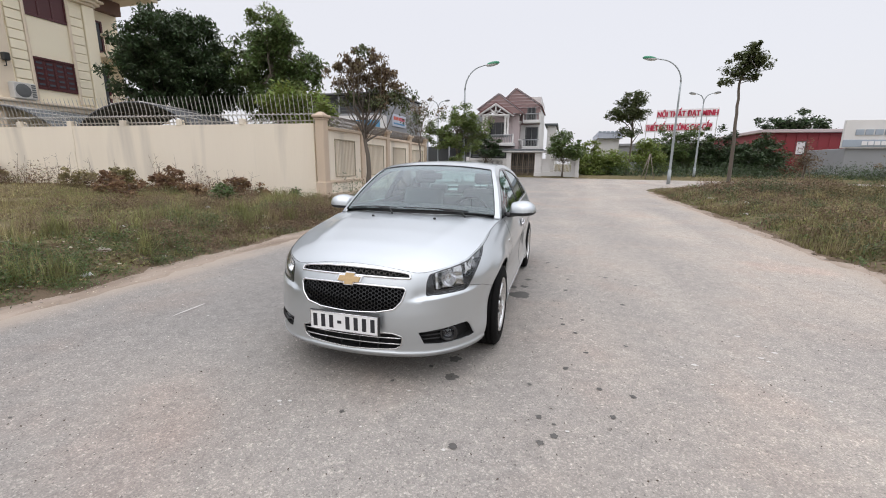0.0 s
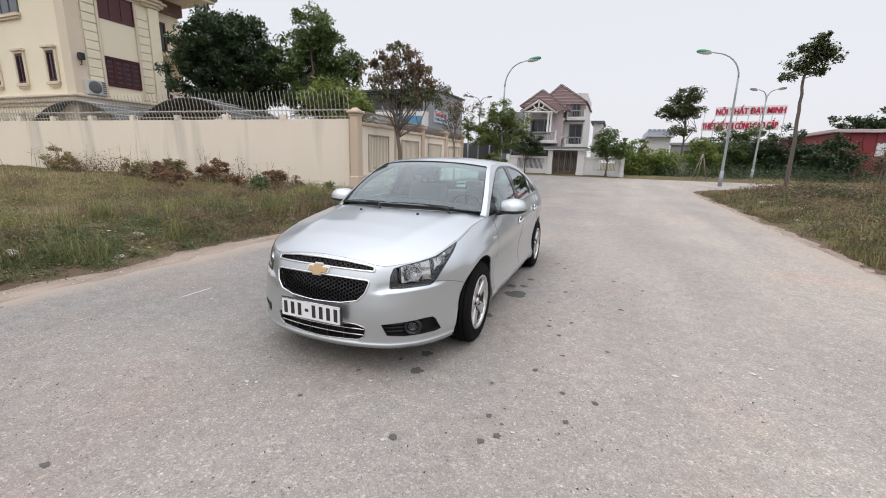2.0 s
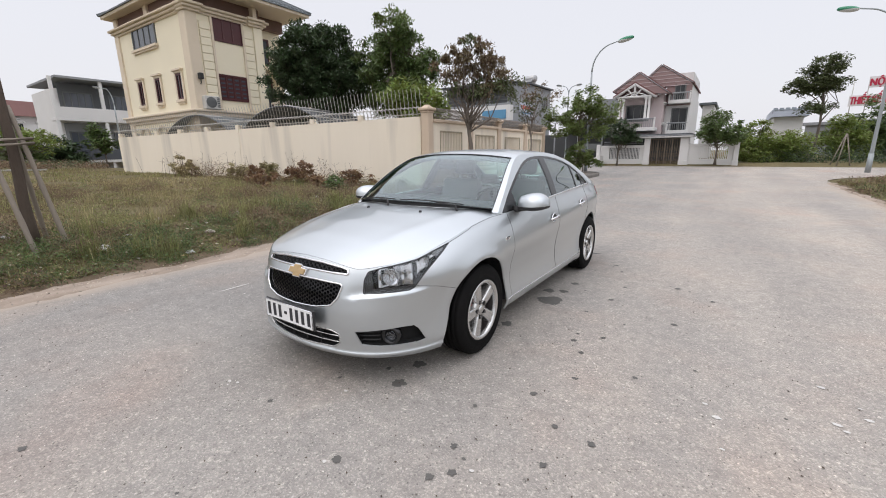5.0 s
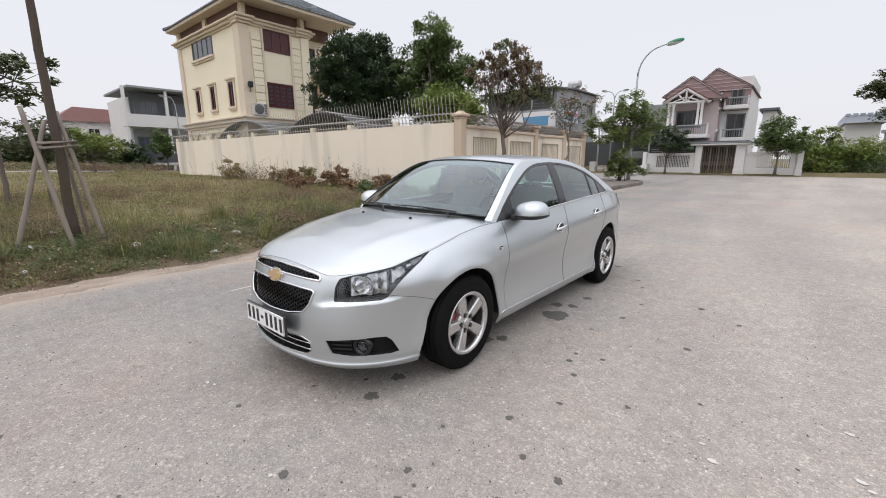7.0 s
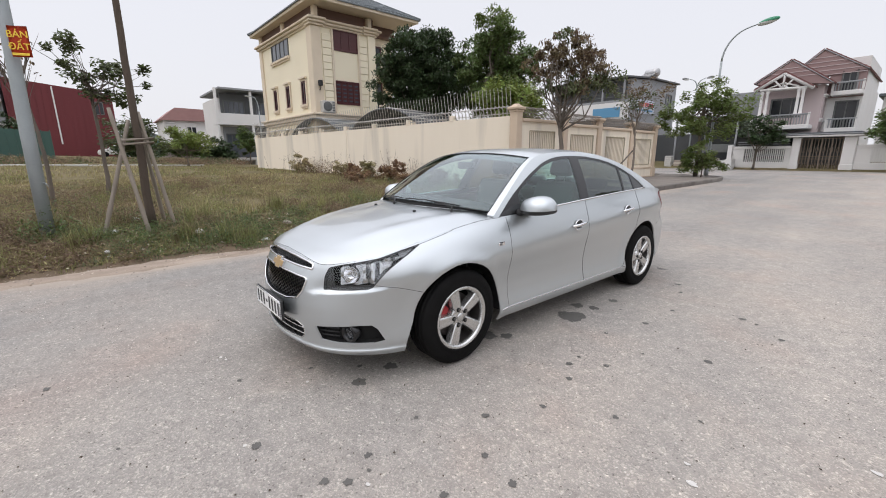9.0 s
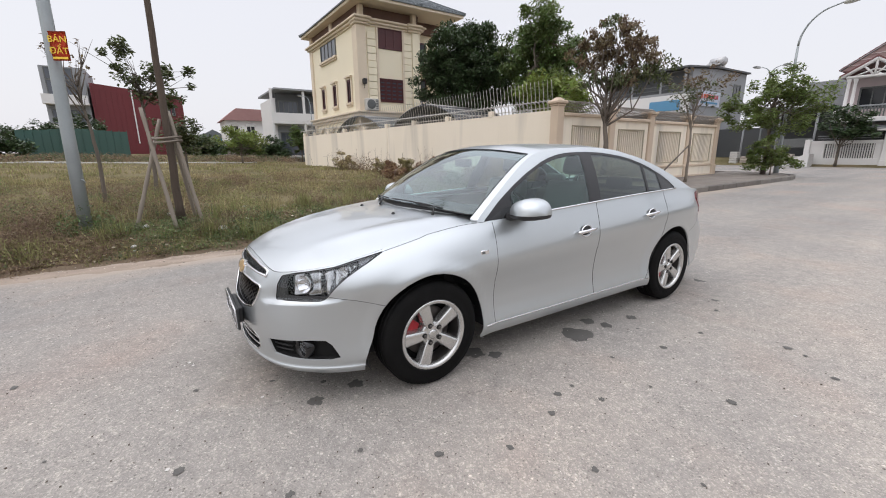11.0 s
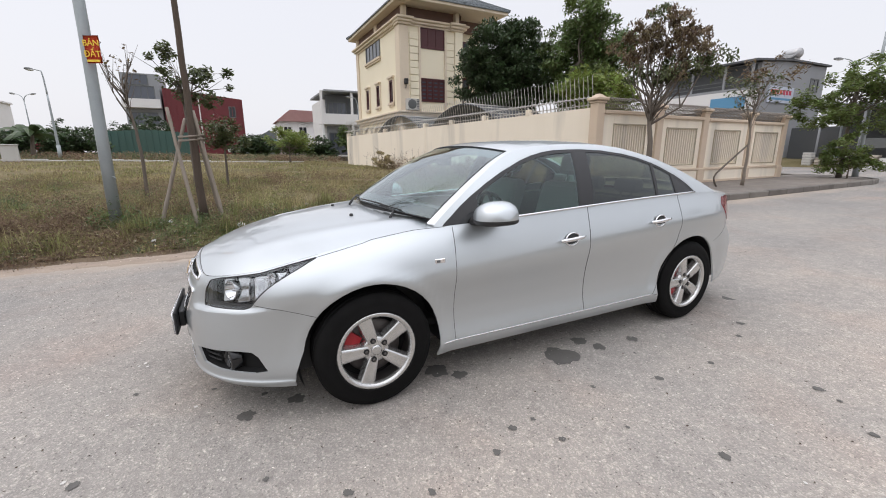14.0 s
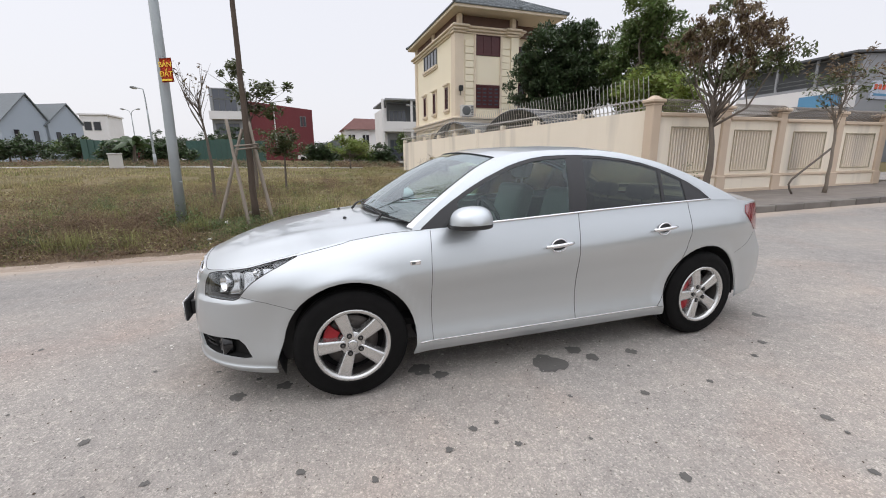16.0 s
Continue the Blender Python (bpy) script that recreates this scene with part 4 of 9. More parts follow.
# front gable roof
for nm, apex, l, r, y0, y1, cl in (("front", (-6.42, 7.95), (-8.5, 6.52), (-3.95, 6.10), HY - 0.55, HY + 5, PINK_WALL), ("back", (-4.98, 8.62), (-7.2, 6.6), (-2.5, 6.98), HY + 1.0, HY + 10, PINK_WALL)):
    prism("gable", [(l[0] + 0.06, l[1]), (apex[0], apex[1] - 0.02), (r[0] - 0.06, r[1])], 0.6, cl, house, "mauve gable with pale bands", Matrix.Translation((0, y0 + 0.04, 0)))
    for (xa, za), (xb, zb) in ((l, apex), (apex, r)):
        d = Vector((xb - xa, 0, zb - za))
        nrm = Vector((-d.z, 0, d.x)).normalized() * 0.10
        v = [(xa, y, za) for y in (y0, y1)] + [(xb, y, zb) for y in (y0, y1)]
        v += [tuple(Vector(p) + nrm) for p in v]
        rf = adopt(link_mesh("roof", v, [(0, 1, 3, 2), (4, 6, 7, 5), (0, 2, 6, 4), (1, 5, 7, 3), (0, 4, 5, 1), (2, 3, 7, 6)], ROOF_RED), house, "brown-red tiled roof slope")
        tube("barge_board", [(xa, y0 - 0.02, za), (xb, y0 - 0.02, zb)], 0.032, GREY_WALL, rf, "grey barge board", 4)
        for k in range(1, 9):
            q = k / 9
            p = Vector((xa + d.x * q, 0, za + d.z * q)) + nrm
            tube("tile_course", [(p.x, y0, p.z), (p.x, y1, p.z)], 0.03, ROOF_RED, rf, sides=4)
    zz = l[1] + 0.25
    while zz < apex[1] - 0.35:
        q = (zz - l[1]) / (apex[1] - l[1])
        q2 = max(0.0, (zz - r[1]) / (apex[1] - r[1]))
        block("gable_band", (l[0] + 0.08 + (apex[0] - l[0] - 0.08) * q, y0 + 0.01, zz), (r[0] - 0.08 - (r[0] - 0.08 - apex[0]) * q2, y0 + 0.05, zz + 0.05), MAUVE_LIGHT, house)
        zz += 0.30
# portico gable with white struts, columns, balcony
for a, b in (((-8.25, 5.92), (-6.56, 6.98)), ((-6.56, 6.98), (-4.85, 5.82))):
    tube("portico_rafter", [(a[0], HY - 1.3, a[1]), (b[0], HY - 1.3, b[1])], 0.13, WHITE_WALL, house, "white portico rafter", 4)
    v = [(a[0], HY - 1.3, a[1] + 0.1), (b[0], HY - 1.3, b[1] + 0.1), (b[0], HY + 0.4, b[1] + 0.1), (a[0], HY + 0.4, a[1] + 0.1)]
    prism("portico_roof", [(a[0], a[1] + 0.08), (b[0], b[1] + 0.08), (b[0], b[1] + 0.18), (a[0], a[1] + 0.18)], 1.9, ROOF_RED, house, "", Matrix.Translation((0, HY - 1.4, 0)))
tube("portico_tie", [(-7.9, HY - 1.3, 5.95), (-5.2, HY - 1.3, 5.9)], 0.10, WHITE_WALL, house, "", 4)
tube("portico_strut", [(-6.56, HY - 1.3, 5.9), (-6.56, HY - 1.3, 6.95)], 0.07, WHITE_WALL, house, "", 4)
for s in (-1, 1):
    tube("portico_strut", [(-6.56, HY - 1.3, 5.95), (-6.56 + 0.55 * s, HY - 1.3, 6.55)], 0.06, WHITE_WALL, house, "", 4)
    tube("portico_strut", [(-6.56, HY - 1.3, 6.35), (-6.56 + 0.9 * s, HY - 1.3, 6.02)], 0.05, WHITE_WALL, house, "", 4)
for x in (-7.72, -7.40, -5.62, -5.36):
    lathe("column", [(0.13, 4.05), (0.13, 4.15), (0.10, 4.2), (0.085, 5.65), (0.12, 5.72), (0.14, 5.85)], WHITE_WALL, house, "white column", 14, Matrix.Translation((x, HY - 1.25, 0)))
window(house, (-7.33, 4.05), (-5.55, 5.32), "x", 3, None, DASH, None, sill=None, face=HY)


def balcony(x0, x1, y0, y1, z, rail_h, parent):
    b = block("balcony", (x0, y0, z), (x1, y1, z + 0.30), WHITE_WALL, parent, "white balcony with a dark balustrade", 0.03)
    block("balcony_rail", (x0, y0, z + rail_h - 0.10), (x1, y0 + 0.14, z + rail_h), GREY_WALL, b, "", 0.02)
    n = max(4, int((x1 - x0) / 0.16))
    for k in range(n + 1):
        x = x0 + 0.05 + (x1 - x0 - 0.1) * k / n
        block("baluster", (x - 0.03, y0 + 0.03, z + 0.3), (x + 0.03, y0 + 0.10, z + rail_h - 0.1), DASH if 0.25 < k / n < 0.75 else GREY_WALL, b)
    for x in (x0, x1 - 0.12):
        block("balcony_post", (x, y0, z + 0.3), (x + 0.12, y0 + 0.14, z + rail_h + 0.06), WHITE_WALL, b, "", 0.01)


balcony(-8.15, -4.75, HY - 1.5, HY, 3.10, 1.05, house)
balcony(-4.15, -2.5, HY + 0.3, HY + 1.2, 2.85, 0.95, house)
balcony(-4.15, -2.5, HY + 0.3, HY + 1.2, 5.33, 0.90, house)
window(house, (-3.85, 3.15), (-2.75, 4.95), "x", 2, None, DASH, WHITE_WALL, sill=None, face=HY + 1.2, name="balcony_door")
window(house, (-3.75, 5.63), (-3.05, 7.0), "x", 2, None, DASH, None, sill=None, face=HY + 1.1, name="balcony_door")
window(house, (0.2 + HY, 3.9), (1.0 + HY, 5.2), "y", 2, GREY_GLASS, MAUVE_LIGHT, WHITE_WALL, sill=True, face=-4.45)
block("roof_screen", (-3.8, HY + 2.2, 6.2), (-2.6, HY + 9.5, 8.0), WHITE_WALL, house, "white roof-top screen", 0.02)
block("porch_slab", (-8.6, 39.3, 2.62), (-1.9, HY + 1.2, 2.80), DARK_WALL, house, "dark porch roof", 0.02)
for k in range(7):
    block("porch_slat", (-8.5, 39.25 + 0.05 * k, 2.20 - 0.16 * k), (-5.4, 39.32 + 0.05 * k, 2.26 - 0.16 * k), GREY_WALL, house)
# the shade under the porch is painted as a dark wall
block("ground_floor_wall", (-8.0, HY - 0.05, 0.2), (-2.2, HY + 0.1, 2.7), DARK_WALL, house, "ground floor coloured dark for the porch's shade")

yard = thing("front_fence", "white front fence with slatted panels, gate posts and a flat canopy", "fence")
for x0, x1 in ((-5.14, -4.70), (-2.56, -1.95), (-8.9, -8.6), (0.95, 1.28)):
    p = block("gate_post", (x0, 38.4, 0.1), (x1, 38.85, 2.44 if x0 > -6 and x0 < 0 else 2.02), WHITE_WALL, yard, "white gate post", 0.02)
    block("post_band", (x0 - 0.03, 38.37, 0.15), (x1 + 0.03, 38.88, 0.70), WHITE_WALL, p, "", 0.02)
block("canopy", (-5.5, 38.1, 2.46), (-1.66, 39.3, 2.58), WHITE_WALL, yard, "flat white canopy", 0.02)
block("canopy_edge", (-5.55, 38.05, 2.60), (-1.6, 39.35, 2.66), GREY_WALL, yard, "", 0.01)
for x0, x1 in ((-8.6, -5.14), (-1.95, 0.95)):
    block("fence_base", (x0, 38.52, 0.1), (x1, 38.72, 0.80), WHITE_WALL, yard, "white base", 0.01)
    block("fence_cap", (x0, 38.50, 1.72), (x1, 38.74, 1.92), WHITE_WALL, yard, "white top beam", 0.01)
    for a, b in ((x0, x0 + 0.75), (x1 - 0.35, x1)):
        block("fence_panel", (a, 38.54, 0.80), (b, 38.70, 1.72), WHITE_WALL, yard, "", 0.005)
    x = x0 + 0.83
    while x < x1 - 0.42:
        block("fence_slat", (x, 38.57, 0.80), (x + 0.05, 38.67, 1.72), WHITE_WALL, yard)
        x += 0.115
gate = thing("iron_gate", "brown iron double gate with vertical bars and scrolls", "gate")
BRONZE = surface("bronze_gate", (0.20, 0.16, 0.125), (0.13, 0.105, 0.085), 4, 40, 0.6, 0.1, metal=0.3)
for k in range(13):
    x = -4.66 + 2.06 * k / 12
    block("gate_bar", (x - (0.045 if k in (0, 3, 6, 9, 12) else 0.018), 38.56, 0.28), (x + (0.045 if k in (0, 3, 6, 9, 12) else 0.018), 38.63, 2.40), BRONZE, gate)
for z in (0.33, 1.0, 1.16, 2.32):
    block("gate_rail", (-4.7, 38.55, z), (-2.56, 38.62, z + 0.06), BRONZE, gate)
for i in range(6):
    for z in (0.65, 1.6):
        x = -4.5 + 0.345 * i
        tube("scroll", [(x + 0.09 * math.cos(a), 38.54, z + 0.16 * math.sin(a)) for a in np.linspace(0, 2 * math.pi, 12, endpoint=False)], 0.016, BRONZE, gate, sides=5, closed=True)
ramp = thing("concrete_ramp", "pale concrete ramp beside the house fence", "ramp")
prism("slope", [(-10.3, 0.2), (-8.3, 0.2), (-8.3, 1.05), (-8.55, 1.05), (-9.6, 0.5)], 0.9, WHITE_WALL, ramp, "", Matrix.Translation((0, 37.45, 0)))

# ---- grey house with a water tank, and its neighbours ----
GX, GY = -17.64, 39.0
grey = thing("grey_house", "grey rendered house with a dark roof slab over an upper loggia", "house")
side = [(GY + 0.9, 0.2), (49.95, 0.2), (49.95, 8.45), (43.7, 8.42), (GY + 0.9, 8.1)]
adopt(link_mesh("wall", [(x, y, z) for x in (GX - 8.0, GX) for y, z in side], [(0, 1, 2, 3, 4), (9, 8, 7, 6, 5)] + [(k, k + 5, (k + 1) % 5 + 5, (k + 1) % 5) for k in range(5)], GREY_WALL), grey, "grey rendered wall")
roof = [(GY - 0.3, 8.05), (43.7, 8.42), (50.2, 8.47)]
adopt(link_mesh("roof", [(x, y, z + dz) for x in (GX - 8.4, GX + 0.25) for dz in (0.03, 0.17) for y, z in roof], [(0, 1, 7, 6), (1, 2, 8, 7), (3, 9, 10, 4), (4, 10, 11, 5), (0, 6, 9, 3), (2, 5, 11, 8), (0, 3, 4, 1), (1, 4, 5, 2), (6, 7, 10, 9), (7, 8, 11, 10)], DARK_WALL), grey, "dark roof slab")
block("loggia_floor", (GX - 8.0, GY, 6.05), (GX, GY + 0.9, 6.25), GREY_WALL, grey, "", 0.01)
# loggia shade painted as a dark sheet on the grey wall
block("loggia_back", (GX - 7.9, GY + 0.86, 6.25), (GX - 0.3, GY + 0.9, 8.0), DARK_WALL, grey, "dark sheet standing for the loggia's shade under the roof")
for x in (GX - 7.8, GX - 4.9, GX - 2.2, GX - 0.16):
    block("post", (x - 0.07, GY, 6.25), (x + 0.07, GY + 0.14, 8.06), GREY_WALL, grey)
for z in (6.55, 6.85):
    tube("rail", [(GX - 8.0, GY + 0.06, z), (GX - 0.1, GY + 0.06, z)], 0.03, DASH, grey, sides=6)
block("upper_front", (GX - 8.0, GY, 4.6), (GX, GY + 0.9, 6.05), WHITE_WALL, grey, "white upper front", 0.01)
block("blue_fascia", (GX - 3.0, GY - 0.12, 4.75), (GX - 0.35, GY - 0.003, 5.6), BLUE_PANEL, grey, "blue fascia", 0.01)
block("shop_front", (GX - 8.0, GY + 0.25, 0.2), (GX, GY + 0.9, 4.6), GREY_WALL, grey, "grey ground-floor front", 0.02)
window(grey, (47.6, 6.35), (48.9, 7.35), "y", 2, None, DASH, None, sill=None, face=GX)
sg = block("shop_board", (GX + 0.003, 41.2, 5.2), (GX + 0.09, 45.0, 6.45), PALE_BLUE, grey, "pale blue shop board with coloured bars of lettering", 0.01)
for k in range(7):
    block("lettering_bar", (GX + 0.09, 41.5 + 0.46 * k, 5.85), (GX + 0.11, 41.82 + 0.46 * k, 6.2), SIGN_RED if k < 4 else SIGN_LETTER, sg)
block("lettering_bar", (GX + 0.09, 41.5, 5.42), (GX + 0.11, 44.6, 5.58), BLUE_PANEL, sg)
white_end = thing("white_yard_wall", "plain white yard wall beside the grey house", "wall")
block("wall_panel", (GX + 0.25, 46.0, 0.2), (GX + 0.45, 50.0, 2.8), WHITE_WALL, white_end, "", 0.02)
tank = thing("water_tank", "steel water tank lying on the roof of the grey house", "tank")
lathe("drum", [(0.0, -0.66), (0.34, -0.66), (0.39, -0.6), (0.39, 0.6), (0.34, 0.66), (0.0, 0.66)], TANK, tank, "bright steel drum", 24, Matrix.Translation((GX - 0.35, 44.7, 9.12)) @ Matrix.Rotation(radians(72), 4, "Z") @ Matrix.Rotation(radians(90), 4, "X"))
for x in (GX - 0.65, GX + 0.05):
    block("cradle", (x - 0.05, 44.35, 8.56), (x + 0.05, 45.05, 8.95), STEEL, tank)
for k in range(8):
    tube("heater_tube", [(GX - 0.85 + 0.16 * k, 43.2, 8.60), (GX - 0.85 + 0.16 * k, 44.5, 9.2)], 0.03, TANK, tank, sides=6)
dark_house = thing("shed", "dark open-fronted shed beside the gabled house", "shed")
block("back_wall", (-13.0, 43, 0.2), (-8.6, 43.2, 4.4), DARK_WALL, dark_house, "dark back wall")
prism("roof", [(-13.2, 4.3), (-8.5, 4.0), (-8.5, 4.15), (-13.2, 4.5)], 5, GREY_WALL, dark_house, "grey sheet roof", Matrix.Translation((0, 38.9, 0)))
for x in (-13.0, -10.8, -8.7):
    tube("post", [(x, 39.2, 0.2), (x, 39.2, 4.1)], 0.07, GREY_WALL, dark_house, sides=8)
# added dark backing, keeps the bright ground behind from showing
block("back_wall", (-17.0, 44.5, 0.2), (-13.0, 44.7, 3.2), DARK_WALL, dark_house, "dark backing added to close the bright gap")
block("awning", (-10.75, 39.05, 1.5), (-8.72, 39.3, 2.12), DASH, dark_house, "dark awning", 0.02)
random.seed(21)
for k in range(7):
    x = -13.1 + 0.66 * k
    stack = thing("slab_stack", "stack of grey-brown stone slabs before the shed", "slabs", (x, 38.6 + 0.15 * (k % 2), 0.25), random.uniform(-6, 6), group="slab stacks")
    for q in range(random.randint(3, 6)):
        block("slab", (-0.26, -0.22, 0.17 * q), (0.26 + random.uniform(-0.05, 0.05), 0.22, 0.17 * q + 0.15), STONE if k % 3 else CONCRETE, stack, "", 0.012)
block("upper_block", (-11.5, 46, 0.2), (-8.4, 50, 6.6), GREY_WALL, dark_house, "grey block behind", 0.03)

# ---- far buildings across the field ----
white_house = thing("white_house", "white flat-roofed two-storey house with balconies", "house")
block("wall", (-55, 12.2, 0.3), (-48.5, 19, 7.4), WHITE_WALL, white_house, "white wall", 0.03)
block("roof", (-56, 12.2, 8.1), (-46.8, 19.5, 8.3), GREY_WALL, white_house, "thin grey roof", 0.02)
# darker sheets on the white wall put the balconies' shade into colour
block("upper_recess", (-48.5, 12.6, 5.0), (-48.35, 18.6, 7.9), DARK_WALL, white_house, "dark sheet standing for the loggia's shade")
block("lower_recess", (-48.5, 12.6, 1.26), (-48.42, 18.6, 4.5), GREY_WALL, white_house, "grey sheet standing for the porch's shade")
for z in (1.0, 4.6):
    b = block("balcony", (-48.5, 11.8, z + 0.0), (-46.9, 19.2, z + 0.25), WHITE_WALL, white_house, "white balcony", 0.02)
    block("balcony_rail", (-47.0, 11.8, z + 0.25), (-46.9, 19.2, z + 1.15), WHITE_WALL if z > 2 else GREY_GLASS, b, "", 0.01)
for y in (11.9, 15.3, 18.9):
    block("post", (-47.2, y - 0.12, 0.3), (-46.95, y + 0.12, 8.2), WHITE_WALL, white_house)
for z, h in ((1.3, 2.4), (5.3, 1.8)):
    for y in (12.9, 16.2):
        window(white_house, (y, z), (y + 2.0, z + h), "y", 4, GREY_GLASS, DASH, None, sill=None, face=-48.33 if z > 3 else -48.4)
pink = thing("pink_house", "small pale pink house with a red tiled roof", "house")
block("wall", (-66, 8.6, 0.3), (-60, 15.0, 5.8), WHITE_WALL, pink, "pale pink wall", 0.03)
prism("roof", [(8.2, 5.7), (10.0, 7.2), (15.0, 7.1), (16.0, 5.7)], 7, PALE_ROOF, pink, "red tiled roof", Matrix.Translation((-59.5, 0, 0)) @ Matrix.Rotation(radians(90), 4, "Z"))
for y in (9.1, 11.1, 13.2):
    window(pink, (y, 3.6), (y + 1.0, 5.0), "y", 2, None, WHITE_WALL, WHITE_WALL, sill=True, face=-60)
    pts = [(-59.9, y + 0.5 + 0.6 * math.cos(a), 5.0 + 0.5 * math.sin(a)) for a in np.linspace(0, math.pi, 9)]
    tube("window_arch", pts, 0.1, WHITE_WALL, pink, sides=5)
block("porch", (-60, 8.5, 2.6), (-57.5, 14.5, 2.9), WHITE_WALL, pink, "white porch roof", 0.02)
# mauve sheet over the pale wall paints the shade below the porch roof
block("porch_wall", (-60, 8.0, 0.3), (-59.9, 14.5, 2.6), MAUVE_LIGHT, pink, "darker sheet standing for the porch's shade")
red = thing("red_building", "long dark-red clad building with a sloping flat roof", "building")
v, f = box_data((-90, -5.6, 0.3), (-71.5, 4.6, 10.5))
v = [(x, y, (z if z < 5 else (10.7 - (y + 5.6) * 0.115))) for x, y, z in v]
adopt(link_mesh("wall", v, f, RED_WALL), red, "dark red sheet wall")
for y in np.arange(-5.3, 4.5, 0.6):
    block("wall_rib", (-71.5, y - 0.04, 0.4), (-71.44, y + 0.04, 10.55 - (y + 5.6) * 0.115), RED_WALL, red)
window(red, (2.7, 6.9), (3.5, 8.4), "y", 1, None, DASH, None, sill=None, face=-71.5)
block("white_strip", (-71.43, -1.3, 3.0), (-71.36, -1.15, 10.0), WHITE_WALL, red, "white downpipe")
narrow = thing("tube_house", "narrow grey and white three-storey house", "house")
block("wall", (-80, -10.3, 0.3), (-72, -5.9, 12.5), GREY_WALL, narrow, "grey wall", 0.03)
for z in (4.2, 7.8):
    b = block("balcony", (-72, -10.4, z), (-70.8, -5.9, z + 0.3), WHITE_WALL, narrow, "white balcony", 0.02)
    block("balcony_rail", (-70.9, -10.4, z + 0.3), (-70.8, -5.9, z + 1.2), WHITE_WALL, b)
    window(narrow, (-9.8, z + 0.9), (-6.6, z + 3.0), "y", 4, GREY_GLASS, DASH, None, sill=None, face=-72)
window(narrow, (-9.8, 11.0), (-7.2, 12.3), "y", 3, GREY_GLASS, DASH, None, sill=None, face=-72)
twin = thing("twin_gable_house", "blue-grey house with two steep gables", "house", (-84, -37.3, 0), 66)
for x0, x1, h, y1 in ((-6.0, 1.0, 12.0, 9), (0.5, 7.0, 11.2, 8)):
    prism("gable_wall", [(x0, 0.3), (x1, 0.3), (x1, 8.2), ((x0 + x1) / 2 + 0.8, h), (x0, 7.6)], 9, BLUE_GREY, twin, "blue-grey cladding", Matrix.Rotation(radians(90), 4, "Z"))
    for (xa, za), (xb, zb) in (((x0 - 0.2, 7.4), ((x0 + x1) / 2 + 0.8, h + 0.1)), (((x0 + x1) / 2 + 0.8, h + 0.1), (x1 + 0.2, 8.0))):
        prism("roof", [(xa, za), (xb, zb), (xb, zb + 0.2), (xa, za + 0.2)], 9.6, SLATE, twin, "dark grey roof slope", Matrix.Rotation(radians(90), 4, "Z") @ Matrix.Translation((0, -0.3, 0)))
    for q in (0.3, 0.7):
        c = x0 + (x1 - x0) * q
        block("window", (0.02, c - 0.35, 4.6), (0.12, c + 0.35, 6.6), DARK_GLASS, twin, "dark narrow window")
white_far = thing("white_block", "distant low white flat-roofed building", "building")
block("wall", (-118, -42.7, 0.3), (-110, -37.7, 11.6), WHITE_WALL, white_far, "white wall", 0.05)
block("roof_edge", (-118.3, -43.0, 11.6), (-109.7, -37.4, 12.0), WHITE_WALL, white_far, "", 0.05)
for y in (-42.0, -40.3):
    window(white_far, (y, 8.5), (y + 1.2, 10.2), "y", 1, None, DASH, None, sill=None, face=-110)
blue_far = thing("blue_shed", "small turquoise house beyond the field", "house")
block("wall", (-95, 7, 0.3), (-90, 12, 4.5), BLUE_PANEL, blue_far, "turquoise wall", 0.03)
prism("roof", [(6.6, 4.4), (9.5, 6.0), (12.4, 4.4)], 6, SLATE, blue_far, "grey roof", Matrix.Translation((-89.5, 0, 0)) @ Matrix.Rotation(radians(90), 4, "Z"))
for nm, y0, y1, z1, mt, lab in (("green", -8.2, -1.0, 3.55, GREEN_SHEET, "dark green corrugated site fence"), ("green", -16.8, -13.0, 3.5, GREEN_SHEET, "dark green corrugated site fence"), ("red", -12.4, -9.4, 2.7, RED_WALL, "dark red sheet gate"), ("grey", 4.0, 9.0, 2.0, GREY_WALL, "low grey sheet fence")):
    sf = thing("site_fence", lab + " beyond the field", "fence")
    y = y0
    first = None
    while y < y1 - 0.01:
        block("sheet", (-46 if nm != "grey" else -66, y, 0.3), (-45.9 if nm != "grey" else -65.9, y + 0.46, z1 + 0.1 * math.sin(y)), mt, sf, "", 0.0)
        block("rib", (-45.9 if nm != "grey" else -65.9, y + 0.46, 0.3), (-45.82 if nm != "grey" else -65.82, y + 0.52, z1), mt, sf, "", 0.0)
        y += 0.52

# far car, utility box, low kerb line across the field
far_car = thing("parked_car", "small white hatchback parked across the field", "car", (-60, 3.9, ground_z(-60, 3.9)), 90)
prism("body", [(-1.9, 0.25), (-1.95, 0.6), (-1.75, 0.82), (-1.0, 0.90), (-0.45, 1.36), (0.75, 1.40), (1.45, 0.98), (1.9, 0.92), (1.95, 0.3)], 1.6, WHITE_WALL, far_car, "white body", None, 0.06)
prism("side_window", [(-0.85, 0.92), (-0.38, 1.28), (0.7, 1.30), (1.2, 0.96)], 1.62, DARK_GLASS, far_car, "dark windows", Matrix.Translation((0, -0.01, 0)))
for x in (-1.25, 1.25):
    for y in (0.08, 1.52):
        lathe("wheel", [(0.0, -0.1), (0.2, -0.1), (0.31, -0.08), (0.31, 0.08), (0.2, 0.1), (0.0, 0.1)], TYRE, far_car, "black wheel", 18, Matrix.Translation((x, y, 0.31)) @ Matrix.Rotation(radians(90), 4, "X"))
box = thing("utility_box", "pale concrete cabinet standing in the field", "cabinet", (-29.5, -8.35, 0), 15)
